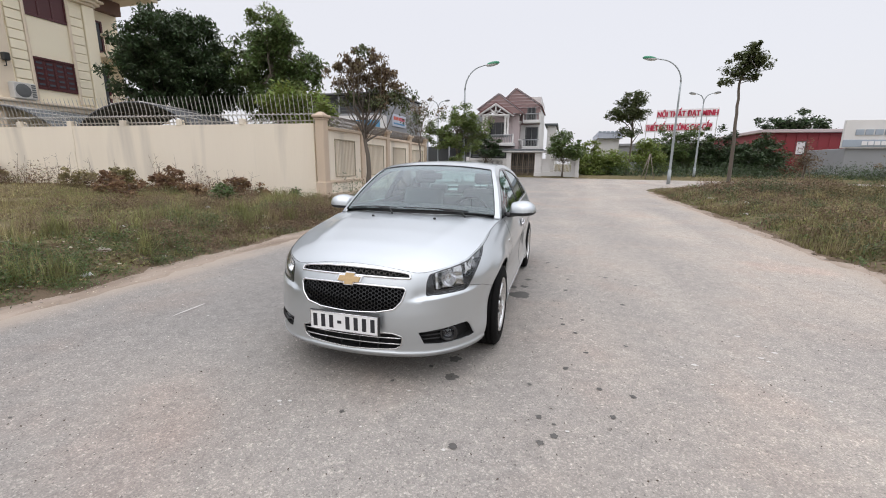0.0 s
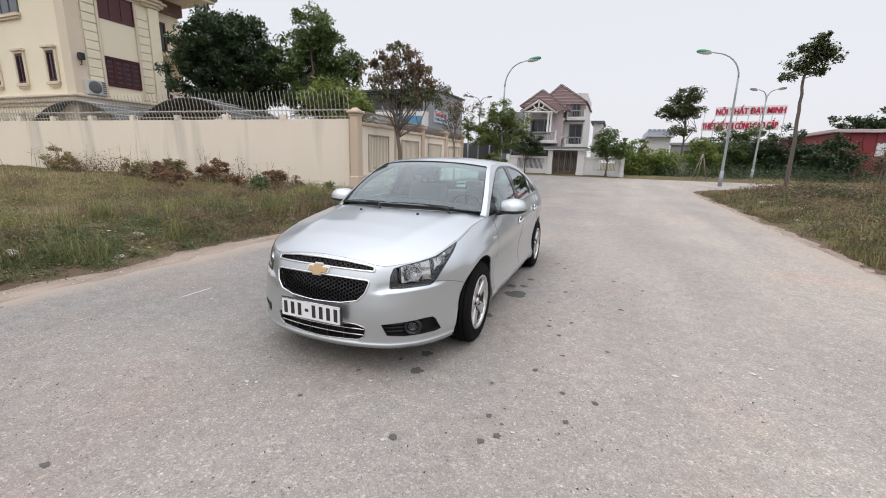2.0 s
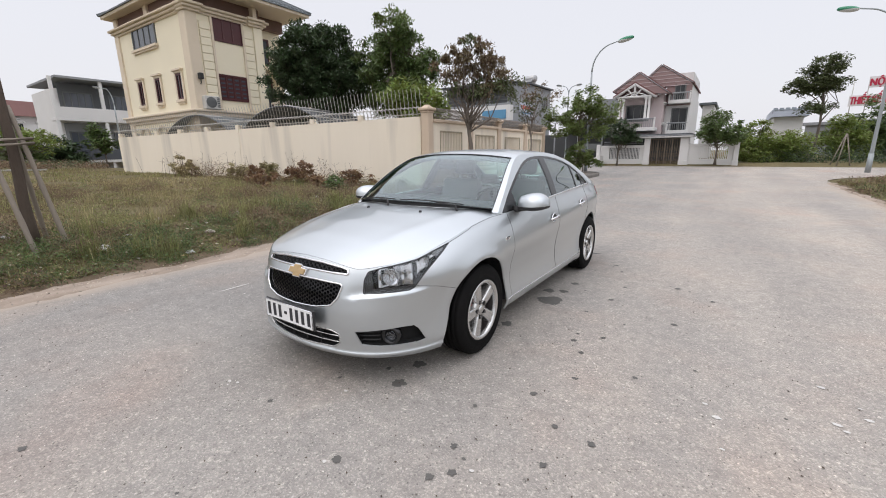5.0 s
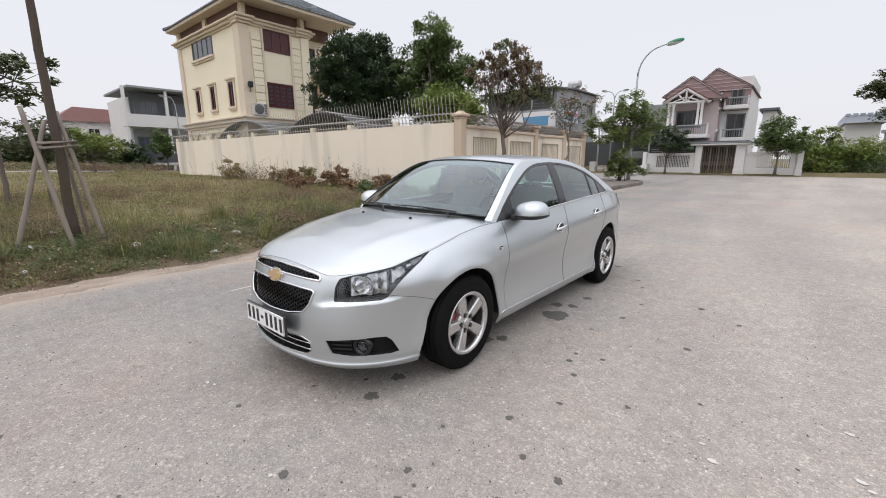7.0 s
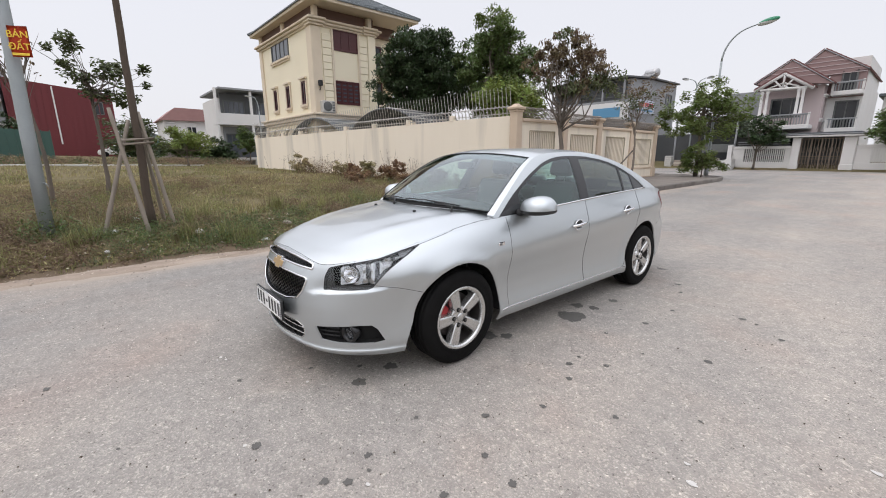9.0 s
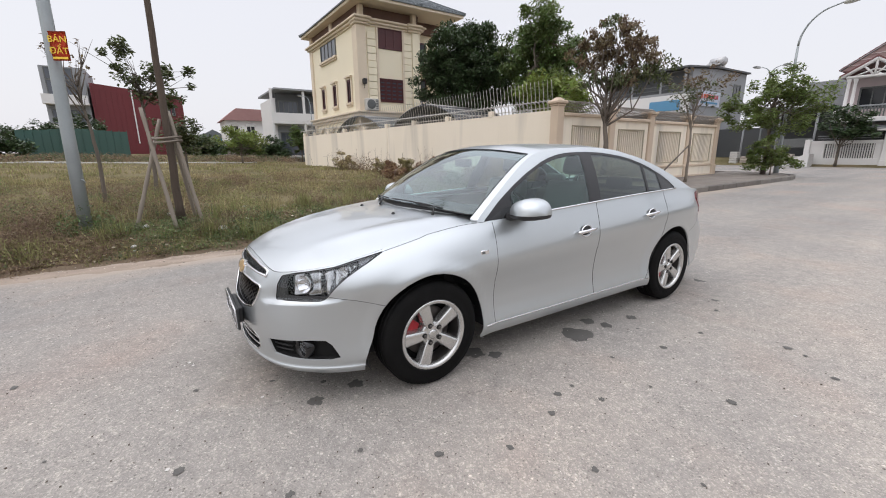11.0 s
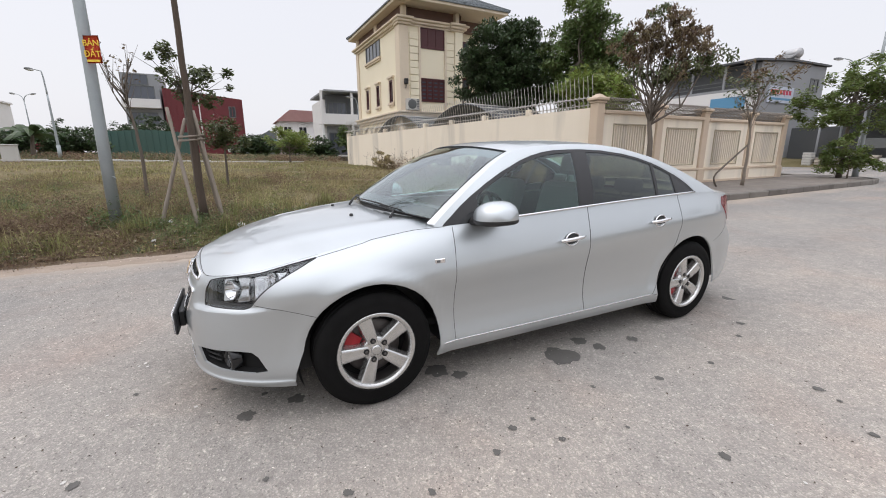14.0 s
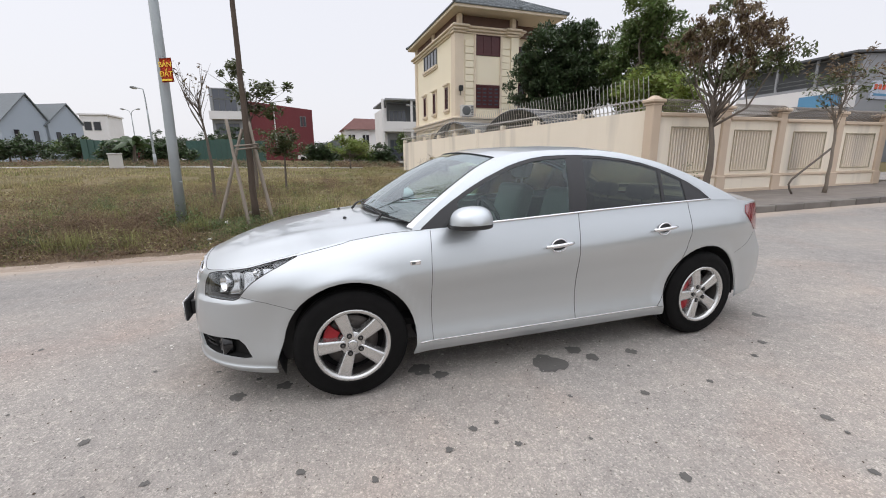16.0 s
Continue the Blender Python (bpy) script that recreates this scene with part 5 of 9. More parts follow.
block("cabinet", (-0.3, -0.34, 1.05), (0.3, 0.34, 1.92), CONCRETE, box, "pale concrete body", 0.03)
block("brick_base", (-0.36, -0.40, 0.6), (0.36, 0.40, 1.05), PALE_ROOF, box, "reddish base", 0.02)
block("lid", (-0.34, -0.38, 1.92), (0.34, 0.38, 1.98), CONCRETE, box, "overhanging lid", 0.02)
far_kerb = thing("far_kerb", "low pale kerb along the lane beyond the field", "kerb")
for k in range(31):
    block("kerb_stone", (-30.9, -30 + 1.2 * k, ground_z(-30.7, -30 + 1.2 * k) - 0.1), (-30.6, -30 + 1.2 * k + 1.17, ground_z(-30.7, -30 + 1.2 * k) + 0.07), CONCRETE, far_kerb, "", 0.02)

# ---- right side: red hall, sign letters, white hall ----
hall = thing("red_hall", "long low red hall with a pale roof edge", "building")
block("wall", (22.2, 58, 0.2), (50, 75, 5.3), HALL_RED, hall, "red sheet wall", 0.05)
block("roof_edge", (21.7, 57.4, 5.3), (50.5, 75.5, 5.65), MAUVE_LIGHT, hall, "pale roof edge", 0.03)
for k in range(26):
    block("wall_rib", (22.4 + k * 1.05, 57.93, 0.3), (22.5 + k * 1.05, 58.0, 5.3), HALL_RED, hall)
window(hall, (25.6, 2.9), (26.5, 4.3), "x", 1, SIGN_WHITE, DASH, None, sill=None, face=58)
hall2 = thing("white_hall", "white hall with a blue-grey lettered fascia", "building")
block("wall", (26.4, 50.5, 0.2), (50, 57.3, 3.3), GREY_WALL, hall2, "grey wall", 0.05)
block("fascia", (25.9, 50.2, 3.3), (50, 50.5, 5.95), WHITE_WALL, hall2, "white fascia", 0.03)
block("fascia_band", (25.9, 50.12, 3.42), (50, 50.2, 4.1), BLUE_GREY, hall2, "blue-grey band", 0.02)
for k in range(5):
    block("lettering_bar", (27.4 + 0.5 * k, 50.06, 3.58), (27.8 + 0.5 * k, 50.12, 3.95), SIGN_WHITE, hall2)
    block("lettering_bar", (26.8 + 0.75 * k, 50.10, 4.55), (27.4 + 0.75 * k, 50.2, 5.05), BLUE_GREY, hall2)


def lettering(text, size, m, material, parent, name="lettering", depth=0.02, bold=0.003):
    cu = bpy.data.curves.new(name, "FONT")
    cu.body, cu.size, cu.extrude, cu.align_x, cu.offset = text, size, depth, "CENTER", size * bold
    tmp = bpy.data.objects.new(name, cu)
    scene.collection.objects.link(tmp)
    me = bpy.data.meshes.new_from_object(tmp.evaluated_get(bpy.context.evaluated_depsgraph_get()))
    bpy.data.objects.remove(tmp)
    me.materials.clear()
    me.materials.append(material)
    ob = new(name, me)
    ob.parent = parent
    ob.matrix_basis = m
    return ob


board = thing("roof_sign", "red letters on white panels on a roof frame", "sign", (17.5, 73, 0), -13)
for z, x0, x1, s, text in ((8.75, -4.1, 4.2, 1.15, "NỘI THẤT ĐẠT MINH"), (6.7, -5.6, 3.6, 1.25, "THIẾT KẾ THI CÔNG CAO CẤP")):
    block("panel", (x0, 0, z - 0.1), (x1, 0.1, z + 1.2), SIGN_WHITE, board, "white panel", 0.02)
    t = lettering(text, s, Matrix.Translation(((x0 + x1) / 2, -0.06, z + 0.12)) @ Matrix.Rotation(radians(90), 4, "X"), SIGN_LETTER, board)
    w = max(v.co.x for v in t.data.vertices) - min(v.co.x for v in t.data.vertices)
    t.scale = ((x1 - x0 - 0.3) / w, 1, 1)
    for k in (-1, 1):
        # the strokes are doubled to make the letters heavy
        t2 = new("lettering", t.data)
        t2.parent = board
        t2.matrix_basis = Matrix.Translation((0.045 * k, -0.008 - 0.006 * k, 0.012 * k)) @ t.matrix_basis
for k in range(8):
    tube("frame_post", [(-5.4 + 1.35 * k, 0.3, 4.5), (-5.4 + 1.35 * k, 0.3, 10.0)], 0.05, STEEL, board, sides=5)
sign_hall = thing("sign_hall", "low grey hall under the roof sign", "building", (17.5, 76, 0), -13)
block("wall", (-9, 0, 0.2), (8, 8, 4.6), GREY_WALL, sign_hall, "grey wall", 0.03)
block("roof_edge", (-9.3, -0.4, 4.6), (8.3, 8.3, 5.0), GREY_WALL, sign_hall, "", 0.02)
blue_hall = thing("blue_roof_house", "low pale house with a blue roof edge", "house")
block("wall", (3.7, 52, 0.2), (5.9, 60, 4.4), WHITE_WALL, blue_hall, "white wall", 0.03)
block("roof", (3.5, 51.4, 4.4), (6.2, 60.5, 5.1), PALE_BLUE, blue_hall, "pale roof", 0.02)
for k in range(6):
    block("blue_stripe", (3.55 + 0.44 * k, 51.34, 5.0), (3.88 + 0.44 * k, 51.42, 5.2), BLUE_GREY, blue_hall)
annex = thing("white_annex", "narrow white house behind the gabled house", "house")
block("wall", (-2.2, 52, 0.2), (-1.2, 58, 5.9), WHITE_WALL, annex, "white wall", 0.03)
block("roof", (-2.5, 51.6, 5.9), (-1.0, 58.3, 6.15), SLATE, annex, "grey roof", 0.03)


# ---- trees, poles, grass ----
LEAF_FRESH = surface("sprouting_leaves", (0.125, 0.18, 0.05), (0.175, 0.205, 0.065), 1.2, 8, 0.5, 0.0, islands=0.5, leaf=0.35)
LEAF_OLIVE = surface("olive_leaves", (0.075, 0.10, 0.04), (0.11, 0.12, 0.05), 1.2, 8, 0.5, 0.0, islands=0.45, leaf=0.3)
rng = np.random.default_rng(11)


def leaf_mesh(name, centres, size, material, parent, droop=0.3, slim=0.42, label="", spreading=0.35):
    """Folded leaves, four corners each, at the given places."""
    n = len(centres)
    c = np.asarray(centres, float)
    ang = rng.uniform(0, 2 * math.pi, n)
    tilt = rng.normal(-droop, spreading, n)
    d = np.stack([np.cos(ang) * np.cos(tilt), np.sin(ang) * np.cos(tilt), np.sin(tilt)], 1)
    side = np.stack([-np.sin(ang), np.cos(ang), np.zeros(n)], 1)
    roll = rng.normal(0, 0.6, n)[:, None]
    up = np.cross(side, d)
    side = side * np.cos(roll) + up * np.sin(roll)
    up = np.cross(side, d)
    L = (size * rng.uniform(0.6, 1.3, n))[:, None]
    v = np.empty((n, 4, 3))
    v[:, 0] = c - d * L * 0.5
    v[:, 1] = c + side * L * slim * 0.5 - up * L * 0.06
    v[:, 2] = c + d * L * 0.5
    v[:, 3] = c - side * L * slim * 0.5 - up * L * 0.06
    me = bpy.data.meshes.new(name)
    idx = np.arange(n * 4).reshape(n, 4)
    me.vertices.add(n * 4)
    me.vertices.foreach_set("co", v.reshape(-1))
    loops = np.concatenate([idx[:, [0, 1, 2]], idx[:, [0, 2, 3]]], 1).reshape(-1)
    me.loops.add(n * 6)
    me.loops.foreach_set("vertex_index", loops.astype(np.int32))
    me.polygons.add(n * 2)
    me.polygons.foreach_set("loop_start", np.arange(0, n * 6, 3, dtype=np.int32))
    me.update(calc_edges=True)
    me.materials.append(material)
    return adopt(new(name, me), parent, label)


def tree(label, base, trunk, blobs, leaves, leaf_size, material, trunk_r=0.10, bark=None, limbs=7, clumps=40, clump_r=0.45, name="tree", category="tree", droop=0.3, slim=0.42, shell_bias=0.45, group="", fork=0.55, second=None, share=0.0):
    """trunk: points above the base; blobs: (x, y, z, rx, ry, rz) of the crown, all counted from the base."""
    t = thing(name, label, category, base, group=group)
    bark = bark or BARK
    n = len(trunk)
    dense = []
    for a, b in zip(trunk, trunk[1:]):
        for k in range(4):
            q = k / 4
            dense.append(Vector(a).lerp(Vector(b), q) + Vector((rng.normal(0, 0.12), rng.normal(0, 0.12), 0)) * trunk_r)
    dense.append(Vector(trunk[-1]))
    radii = [trunk_r * (1 - 0.65 * i / (len(dense) - 1)) for i in range(len(dense))]
    radii[0] *= 1.25
    tube("trunk", dense, radii, bark, t, "bark-covered trunk", 9)
    vol = np.array([b[3] * b[4] * b[5] for b in blobs])
    centres = []
    for b, w in zip(blobs, vol / vol.sum()):
        for _ in range(max(2, int(clumps * w))):
            d = rng.normal(size=3)
            d /= np.linalg.norm(d)
            r = rng.uniform(0, 1) ** shell_bias
            p = np.array(b[:3]) + d * r * np.array(b[3:])
            centres.append(p)
    centres = np.array(centres)
    order = rng.permutation(len(centres))[:limbs * 3]
    pieces = []
    for k, i in enumerate(order):
        end = Vector(centres[i])
        start = dense[int(len(dense) * rng.uniform(fork, 0.98))]
        mid = start.lerp(end, 0.5) - Vector((0, 0, 0.08 * (end - start).length)) + Vector(rng.normal(0, 0.10, 3)) * (end - start).length
        r0 = trunk_r * (0.42 if k < limbs else 0.22)
        pieces.append(tube_data([start, start.lerp(mid, 0.5), mid, mid.lerp(end, 0.55), end], [r0, r0 * 0.8, r0 * 0.6, r0 * 0.4, r0 * 0.15], 6))
        if k < limbs:
            e2 = end + Vector(rng.normal(0, 0.4 * min(1.0, trunk_r / 0.1), 3))
            pieces.append(tube_data([mid, mid.lerp(e2, 0.5), e2], [r0 * 0.45, r0 * 0.3, r0 * 0.1], 5))
    merge("bough", pieces, bark, t, "branching limbs", True)
    per = max(1, leaves // len(centres))
    pts = np.repeat(centres, per, 0)
    off = rng.normal(size=pts.shape)
    off /= np.linalg.norm(off, axis=1)[:, None]
    off *= (rng.uniform(0, 1, len(pts)) ** 0.5)[:, None] * clump_r * np.repeat(rng.uniform(0.5, 1.25, len(centres)), per)[:, None]
    off[:, 2] *= 0.75
    pts = pts + off
    cut = int(len(centres) * (1 - share)) * per
    leaf_mesh("crown", pts[:cut], leaf_size, material, t, droop, slim, "leafy crown")
    if second:
        leaf_mesh("crown", pts[cut:], leaf_size, second, t, droop, slim, "leaves of another tone")
    return t


tree("broad dark-green tree with a dense rounded crown behind the wall", (-17.0, 15.4, 0.4), [(0, 0, 0), (0.1, 0, 2.0), (0, 0.1, 3.8)], [(-0.1, 0, 5.6, 2.35, 2.25, 1.75), (1.0, 0.8, 4.7, 1.7, 1.7, 1.3), (-1.1, -0.8, 4.9, 1.5, 1.5, 1.4), (0.1, 0.2, 6.9, 1.35, 1.3, 0.75), (0.4, 0.3, 3.8, 2.0, 2.0, 0.7)],
     46000, 0.21, LEAF_DARK, 0.16, clumps=330, clump_r=0.46, limbs=9, droop=0.55, slim=0.34)
tree("tall loose green tree behind the wall", (-13.1, 17.0, 0.4), [(0, 0, 0), (0.1, 0, 3), (0, 0, 6.0)], [(0.1, 0.1, 6.3, 1.15, 1.1, 1.2), (0.9, 0.5, 5.0, 1.2, 1.1, 1.0), (-0.8, -0.5, 5.1, 1.2, 1.1, 1.2), (0.2, 0, 3.7, 2.0, 1.5, 0.9), (0.25, 0.1, 7.6, 0.55, 0.55, 0.6), (-0.55, -0.4, 7.1, 0.5, 0.5, 0.5)],
     26000, 0.22, LEAF_MID, 0.14, clumps=210, clump_r=0.42, limbs=9, droop=0.5, slim=0.32, second=LEAF_FRESH, share=0.18)
tree("bright green shrub tree behind the wall spikes", (-11.2, 15.6, 0.4), [(0, 0, 0), (0.1, 0, 1.5), (0, 0, 2.8)], [(0.0, 0, 3.4, 1.4, 1.0, 0.8), (0.9, 0, 3.0, 1.0, 0.9, 0.7)], 3500, 0.26, LEAF_BRIGHT, 0.08, clumps=50, clump_r=0.42, slim=0.3)
tree("russet-leaved street tree with a forked trunk before the street wall", (-6.76, 13.5, 0.2), [(0, 0, 0), (0.05, 0.05, 1.2), (-0.12, 0.1, 2.2), (-0.25, 0.25, 3.2)], [(-0.2, 0.45, 4.50, 0.95, 0.95, 0.6), (0.45, 0.85, 4.0, 0.85, 0.85, 0.55), (-0.8, 0.1, 4.05, 0.75, 0.75, 0.55), (0.25, 0.65, 3.4, 0.95, 0.9, 0.42), (-0.2, 0.45, 4.95, 0.55, 0.55, 0.3), (-0.7, 0.0, 3.4, 0.55, 0.55, 0.3), (1.0, 1.1, 3.45, 0.55, 0.55, 0.38)],
     8200, 0.125, LEAF_BROWN, 0.10, clumps=165, clump_r=0.24, limbs=12, droop=0.7, slim=0.40, second=LEAF_OLIVE, share=0.3)
tree("thin young street tree with a bent prop on the pavement", (-6.12, 17.45, 0.28), [(0, 0, 0), (0.0, 0.05, 1.0), (-0.08, 0.1, 2.0), (0.05, 0.1, 2.9)], [(-0.1, 0, 3.0, 0.9, 0.9, 0.55), (0.3, 0.3, 3.5, 0.8, 0.8, 0.4), (-0.5, -0.1, 3.5, 0.6, 0.6, 0.4)],
     1000, 0.14, LEAF_OLIVE, 0.05, bark=PALE_BARK, clumps=42, clump_r=0.30, limbs=8, slim=0.36, second=LEAF_BROWN, share=0.5)
prop = thing("tree_prop", "bent dark prop leaning on the young street tree", "prop")
tube("pole", [(-6.28, 16.32, 0.28), (-6.30, 16.22, 0.42), (-6.30, 16.16, 0.56), (-6.29, 16.24, 0.70), (-6.24, 16.8, 1.08), (-6.18, 17.5, 1.55)], 0.028, BARK, prop, sides=6)
tree("green street tree with a loose crown at the pavement corner", (-6.3, 24.6, 0.3), [(0, 0, 0), (0.05, 0, 1.3), (-0.1, 0.1, 2.6), (0.1, 0, 3.6)], [(0.2, 0, 3.7, 1.3, 1.3, 0.75), (1.1, 0.2, 3.1, 1.0, 1.0, 0.7), (-1.2, 0, 2.9, 0.95, 0.95, 0.7), (0.1, 0, 2.3, 1.6, 1.2, 0.6), (0.4, 0, 4.35, 0.55, 0.55, 0.3)],
     11000, 0.16, LEAF_FRESH, 0.09, clumps=140, clump_r=0.36, limbs=10, slim=0.38)
tree("low leafy shrub at the foot of the corner tree", (-5.9, 24.3, 0.3), [(0, 0, 0), (0, 0, 0.7)], [(-0.2, 0.1, 0.9, 0.85, 0.8, 0.8), (-0.7, 0.3, 0.6, 0.6, 0.6, 0.55), (0.5, 0.1, 0.55, 0.6, 0.6, 0.45)], 4200, 0.14, LEAF_FRESH, 0.03, clumps=36, clump_r=0.3, name="shrub", category="shrub")
tree("small round green tree before the white fence", (-7.0, 37.9, 0.3), [(0, 0, 0), (0, 0, 1.6)], [(0, 0, 2.9, 1.5, 1.3, 1.0), (0.7, 0, 2.2, 1.1, 1.0, 0.6)], 2600, 0.26, LEAF_DARK, 0.08, clumps=45, clump_r=0.42)
tree("round clipped green tree beside the white fence", (-0.1, 37.9, 0.35), [(0, 0, 0), (0.0, 0, 1.6)], [(0, 0, 2.75, 1.55, 1.5, 1.15), (0.5, 0, 2.1, 1.2, 1.2, 0.6)], 6500, 0.22, LEAF_MID, 0.09, clumps=100, clump_r=0.42)
tree("tall tree with a tiered dark crown past the junction", (6.0, 44.6, 0.3), [(0, 0, 0), (0.2, 0, 3.2), (0, 0, 6.2)], [(-0.1, 0, 7.2, 1.4, 1.3, 0.85), (-0.9, 0, 5.9, 1.6, 1.4, 0.7), (0.3, 0, 6.0, 1.4, 1.3, 0.6), (-0.3, 0, 4.3, 1.3, 1.2, 0.4)], 9000, 0.23, LEAF_OLIVE, 0.12, clumps=120, clump_r=0.46)
tree("slender upright tree with a sparse tiered crown on the verge", (7.64, 22.75, 0.25), [(0, 0, 0), (-0.05, 0.0, 1.9), (-0.13, 0, 3.6), (-0.19, 0, 4.9), (-0.02, 0, 5.9)], [(0.1, 0, 6.15, 0.65, 0.6, 0.5), (0.45, 0, 5.8, 0.5, 0.5, 0.4), (-0.6, 0, 5.1, 0.5, 0.5, 0.28), (0.3, 0, 5.25, 0.55, 0.5, 0.28), (-0.2, 0, 5.6, 0.65, 0.6, 0.38)], 3600, 0.17, LEAF_OLIVE, 0.095, clumps=75, clump_r=0.26, limbs=8, slim=0.36, fork=0.74)
for x, y, h, w, m_, n_, lab in ((2.2, 41, 3.0, 1.7, LEAF_BRIGHT, 2600, "bright green broad-leaved bush beyond the junction"), (4.4, 42, 2.4, 1.5, LEAF_BRIGHT, 2000, "bright green broad-leaved bush beyond the junction"), (9.8, 49, 4.6, 2.4, LEAF_MID, 3800, "dense green tree in the far row"),
                                (12.4, 48.4, 5.1, 2.3, LEAF_MID, 3800, "dense green tree in the far row"), (14.8, 47.8, 4.5, 2.4, LEAF_DARK, 3600, "dense dark-green tree in the far row"), (16.4, 46.8, 3.4, 2.0, LEAF_DARK, 3800, "dense dark-green tree in the far row"),
                                (8.0, 46.5, 3.6, 1.9, LEAF_BRIGHT, 2400, "yellowish green tree in the far row"), (17.2, 43.6, 3.6, 1.7, LEAF_DARK, 3400, "dense dark-green tree in the far row"), (18.0, 38.9, 3.0, 0.9, LEAF_BROWN, 420, "thin staked russet tree in the far row"), (23.5, 36.8, 3.8, 1.8, LEAF_BROWN, 1500, "thin staked russet tree in the far row"), (11.2, 51.5, 3.4, 2.6, LEAF_DARK, 2600, "dark undergrowth tree behind the far row"), (14.0, 51, 3.2, 2.6, LEAF_DARK, 2600, "dark undergrowth tree behind the far row"), (17.0, 50.5, 3.2, 2.6, LEAF_DARK, 2600, "dark undergrowth tree behind the far row")):
    h, w = h * 1.15, w * 1.05
    tree(lab, (x, y, 0.25), [(0, 0, 0), (0.05, 0, h * 0.3), (0, 0, h * 0.6)], [(0, 0, h * 0.55, w * 0.85, w * 0.8, h * 0.30), (0.1, 0, h * (0.17 if m_ is not LEAF_BROWN else 0.5), w * 0.8, w * 0.7, h * 0.16), (w * 0.4, 0, h * 0.38, w * 0.7, w * 0.7, h * 0.25), (-w * 0.45, 0, h * 0.42, w * 0.7, w * 0.7, h * 0.26), (0, 0, h * 0.8, w * 0.5, w * 0.5, h * 0.18)], int(n_ * 2.6), 0.27 if m_ is not LEAF_BROWN else 0.2, m_, 0.09, clumps=100, clump_r=0.58, slim=0.36, group="far row of trees")
for x, y in ((18.0, 38.9), (23.3, 37.9), (6.9, 38.6)):
    st = thing("tree_stakes", "pale bamboo stakes propping a far sapling", "stakes", (x, y, 0.3), group="far tree stakes")
    for k, (a, b) in enumerate(((-0.55, -0.1), (-0.25, -0.35), (0.45, -0.2))):
        tube("stake", [(a, b, 0), (0.02 * k, 0.0, 2.1)], 0.03, BAMBOO, st, sides=6)
tree("distant dark tree behind the red hall", (31.9, 75, 0.3), [(0, 0, 0), (0, 0, 6)], [(0, 0, 7.2, 4.2, 3.5, 2.0), (3.0, 0, 6.5, 2.5, 2.5, 1.5)], 3000, 0.6, LEAF_DARK, 0.2, clumps=45, clump_r=1.0)
# trees of the field
tree("bare grey sapling with a few dry leaves in the field", (-10.3, 0.65, 0.3), [(0, 0, 0), (0.0, 0.02, 1.2), (0.0, -0.05, 2.0), (0.05, -0.1, 2.7)], [(0.1, -0.45, 3.05, 0.35, 0.45, 0.5), (0, 0.15, 3.15, 0.4, 0.4, 0.5)], 90, 0.10, LEAF_BROWN, 0.045, clumps=22, clump_r=0.15, limbs=10)
tree("thin sapling with tufts of green leaves in the field", (-11.2, 1.6, 0.3), [(0, 0, 0), (0.0, 0.02, 1.3), (0.05, 0.0, 2.5), (0.0, -0.1, 3.0)], [(0, -0.35, 3.5, 0.35, 0.35, 0.25), (0, -0.3, 2.95, 0.35, 0.35, 0.28), (0, 0.45, 3.05, 0.4, 0.4, 0.3), (0, 1.05, 2.95, 0.2, 0.22, 0.42), (0, 0.3, 2.5, 0.4, 0.45, 0.25)], 1500, 0.13, LEAF_OLIVE, 0.05, clumps=36, clump_r=0.22, limbs=12)
tree("small leafy sapling behind the propped trunk", (-12.2, 2.35, 0.3), [(0, 0, 0), (0, 0.02, 1.2), (0, 0, 1.8)], [(0, 0, 1.6, 0.6, 0.75, 0.5)], 1900, 0.12, LEAF_OLIVE, 0.04, clumps=36, clump_r=0.24)
tree("yellowish green tree near the white house", (-30.2, 6.2, 0.75), [(0, 0, 0), (0, 0, 1.0)], [(0, 0, 1.8, 1.2, 1.5, 0.75), (0, 0.9, 1.4, 0.8, 0.8, 0.5)], 3000, 0.17, LEAF_BRIGHT, 0.07, clumps=46, clump_r=0.36)
tree("green shrub against the white house", (-44.5, 14.0, 0.4), [(0, 0, 0), (0, 0, 1.6)], [(0, 0, 2.2, 1.0, 1.3, 1.6), (0, -0.5, 3.8, 0.5, 0.6, 0.7)], 2200, 0.3, LEAF_MID, 0.08, clumps=40, clump_r=0.45)
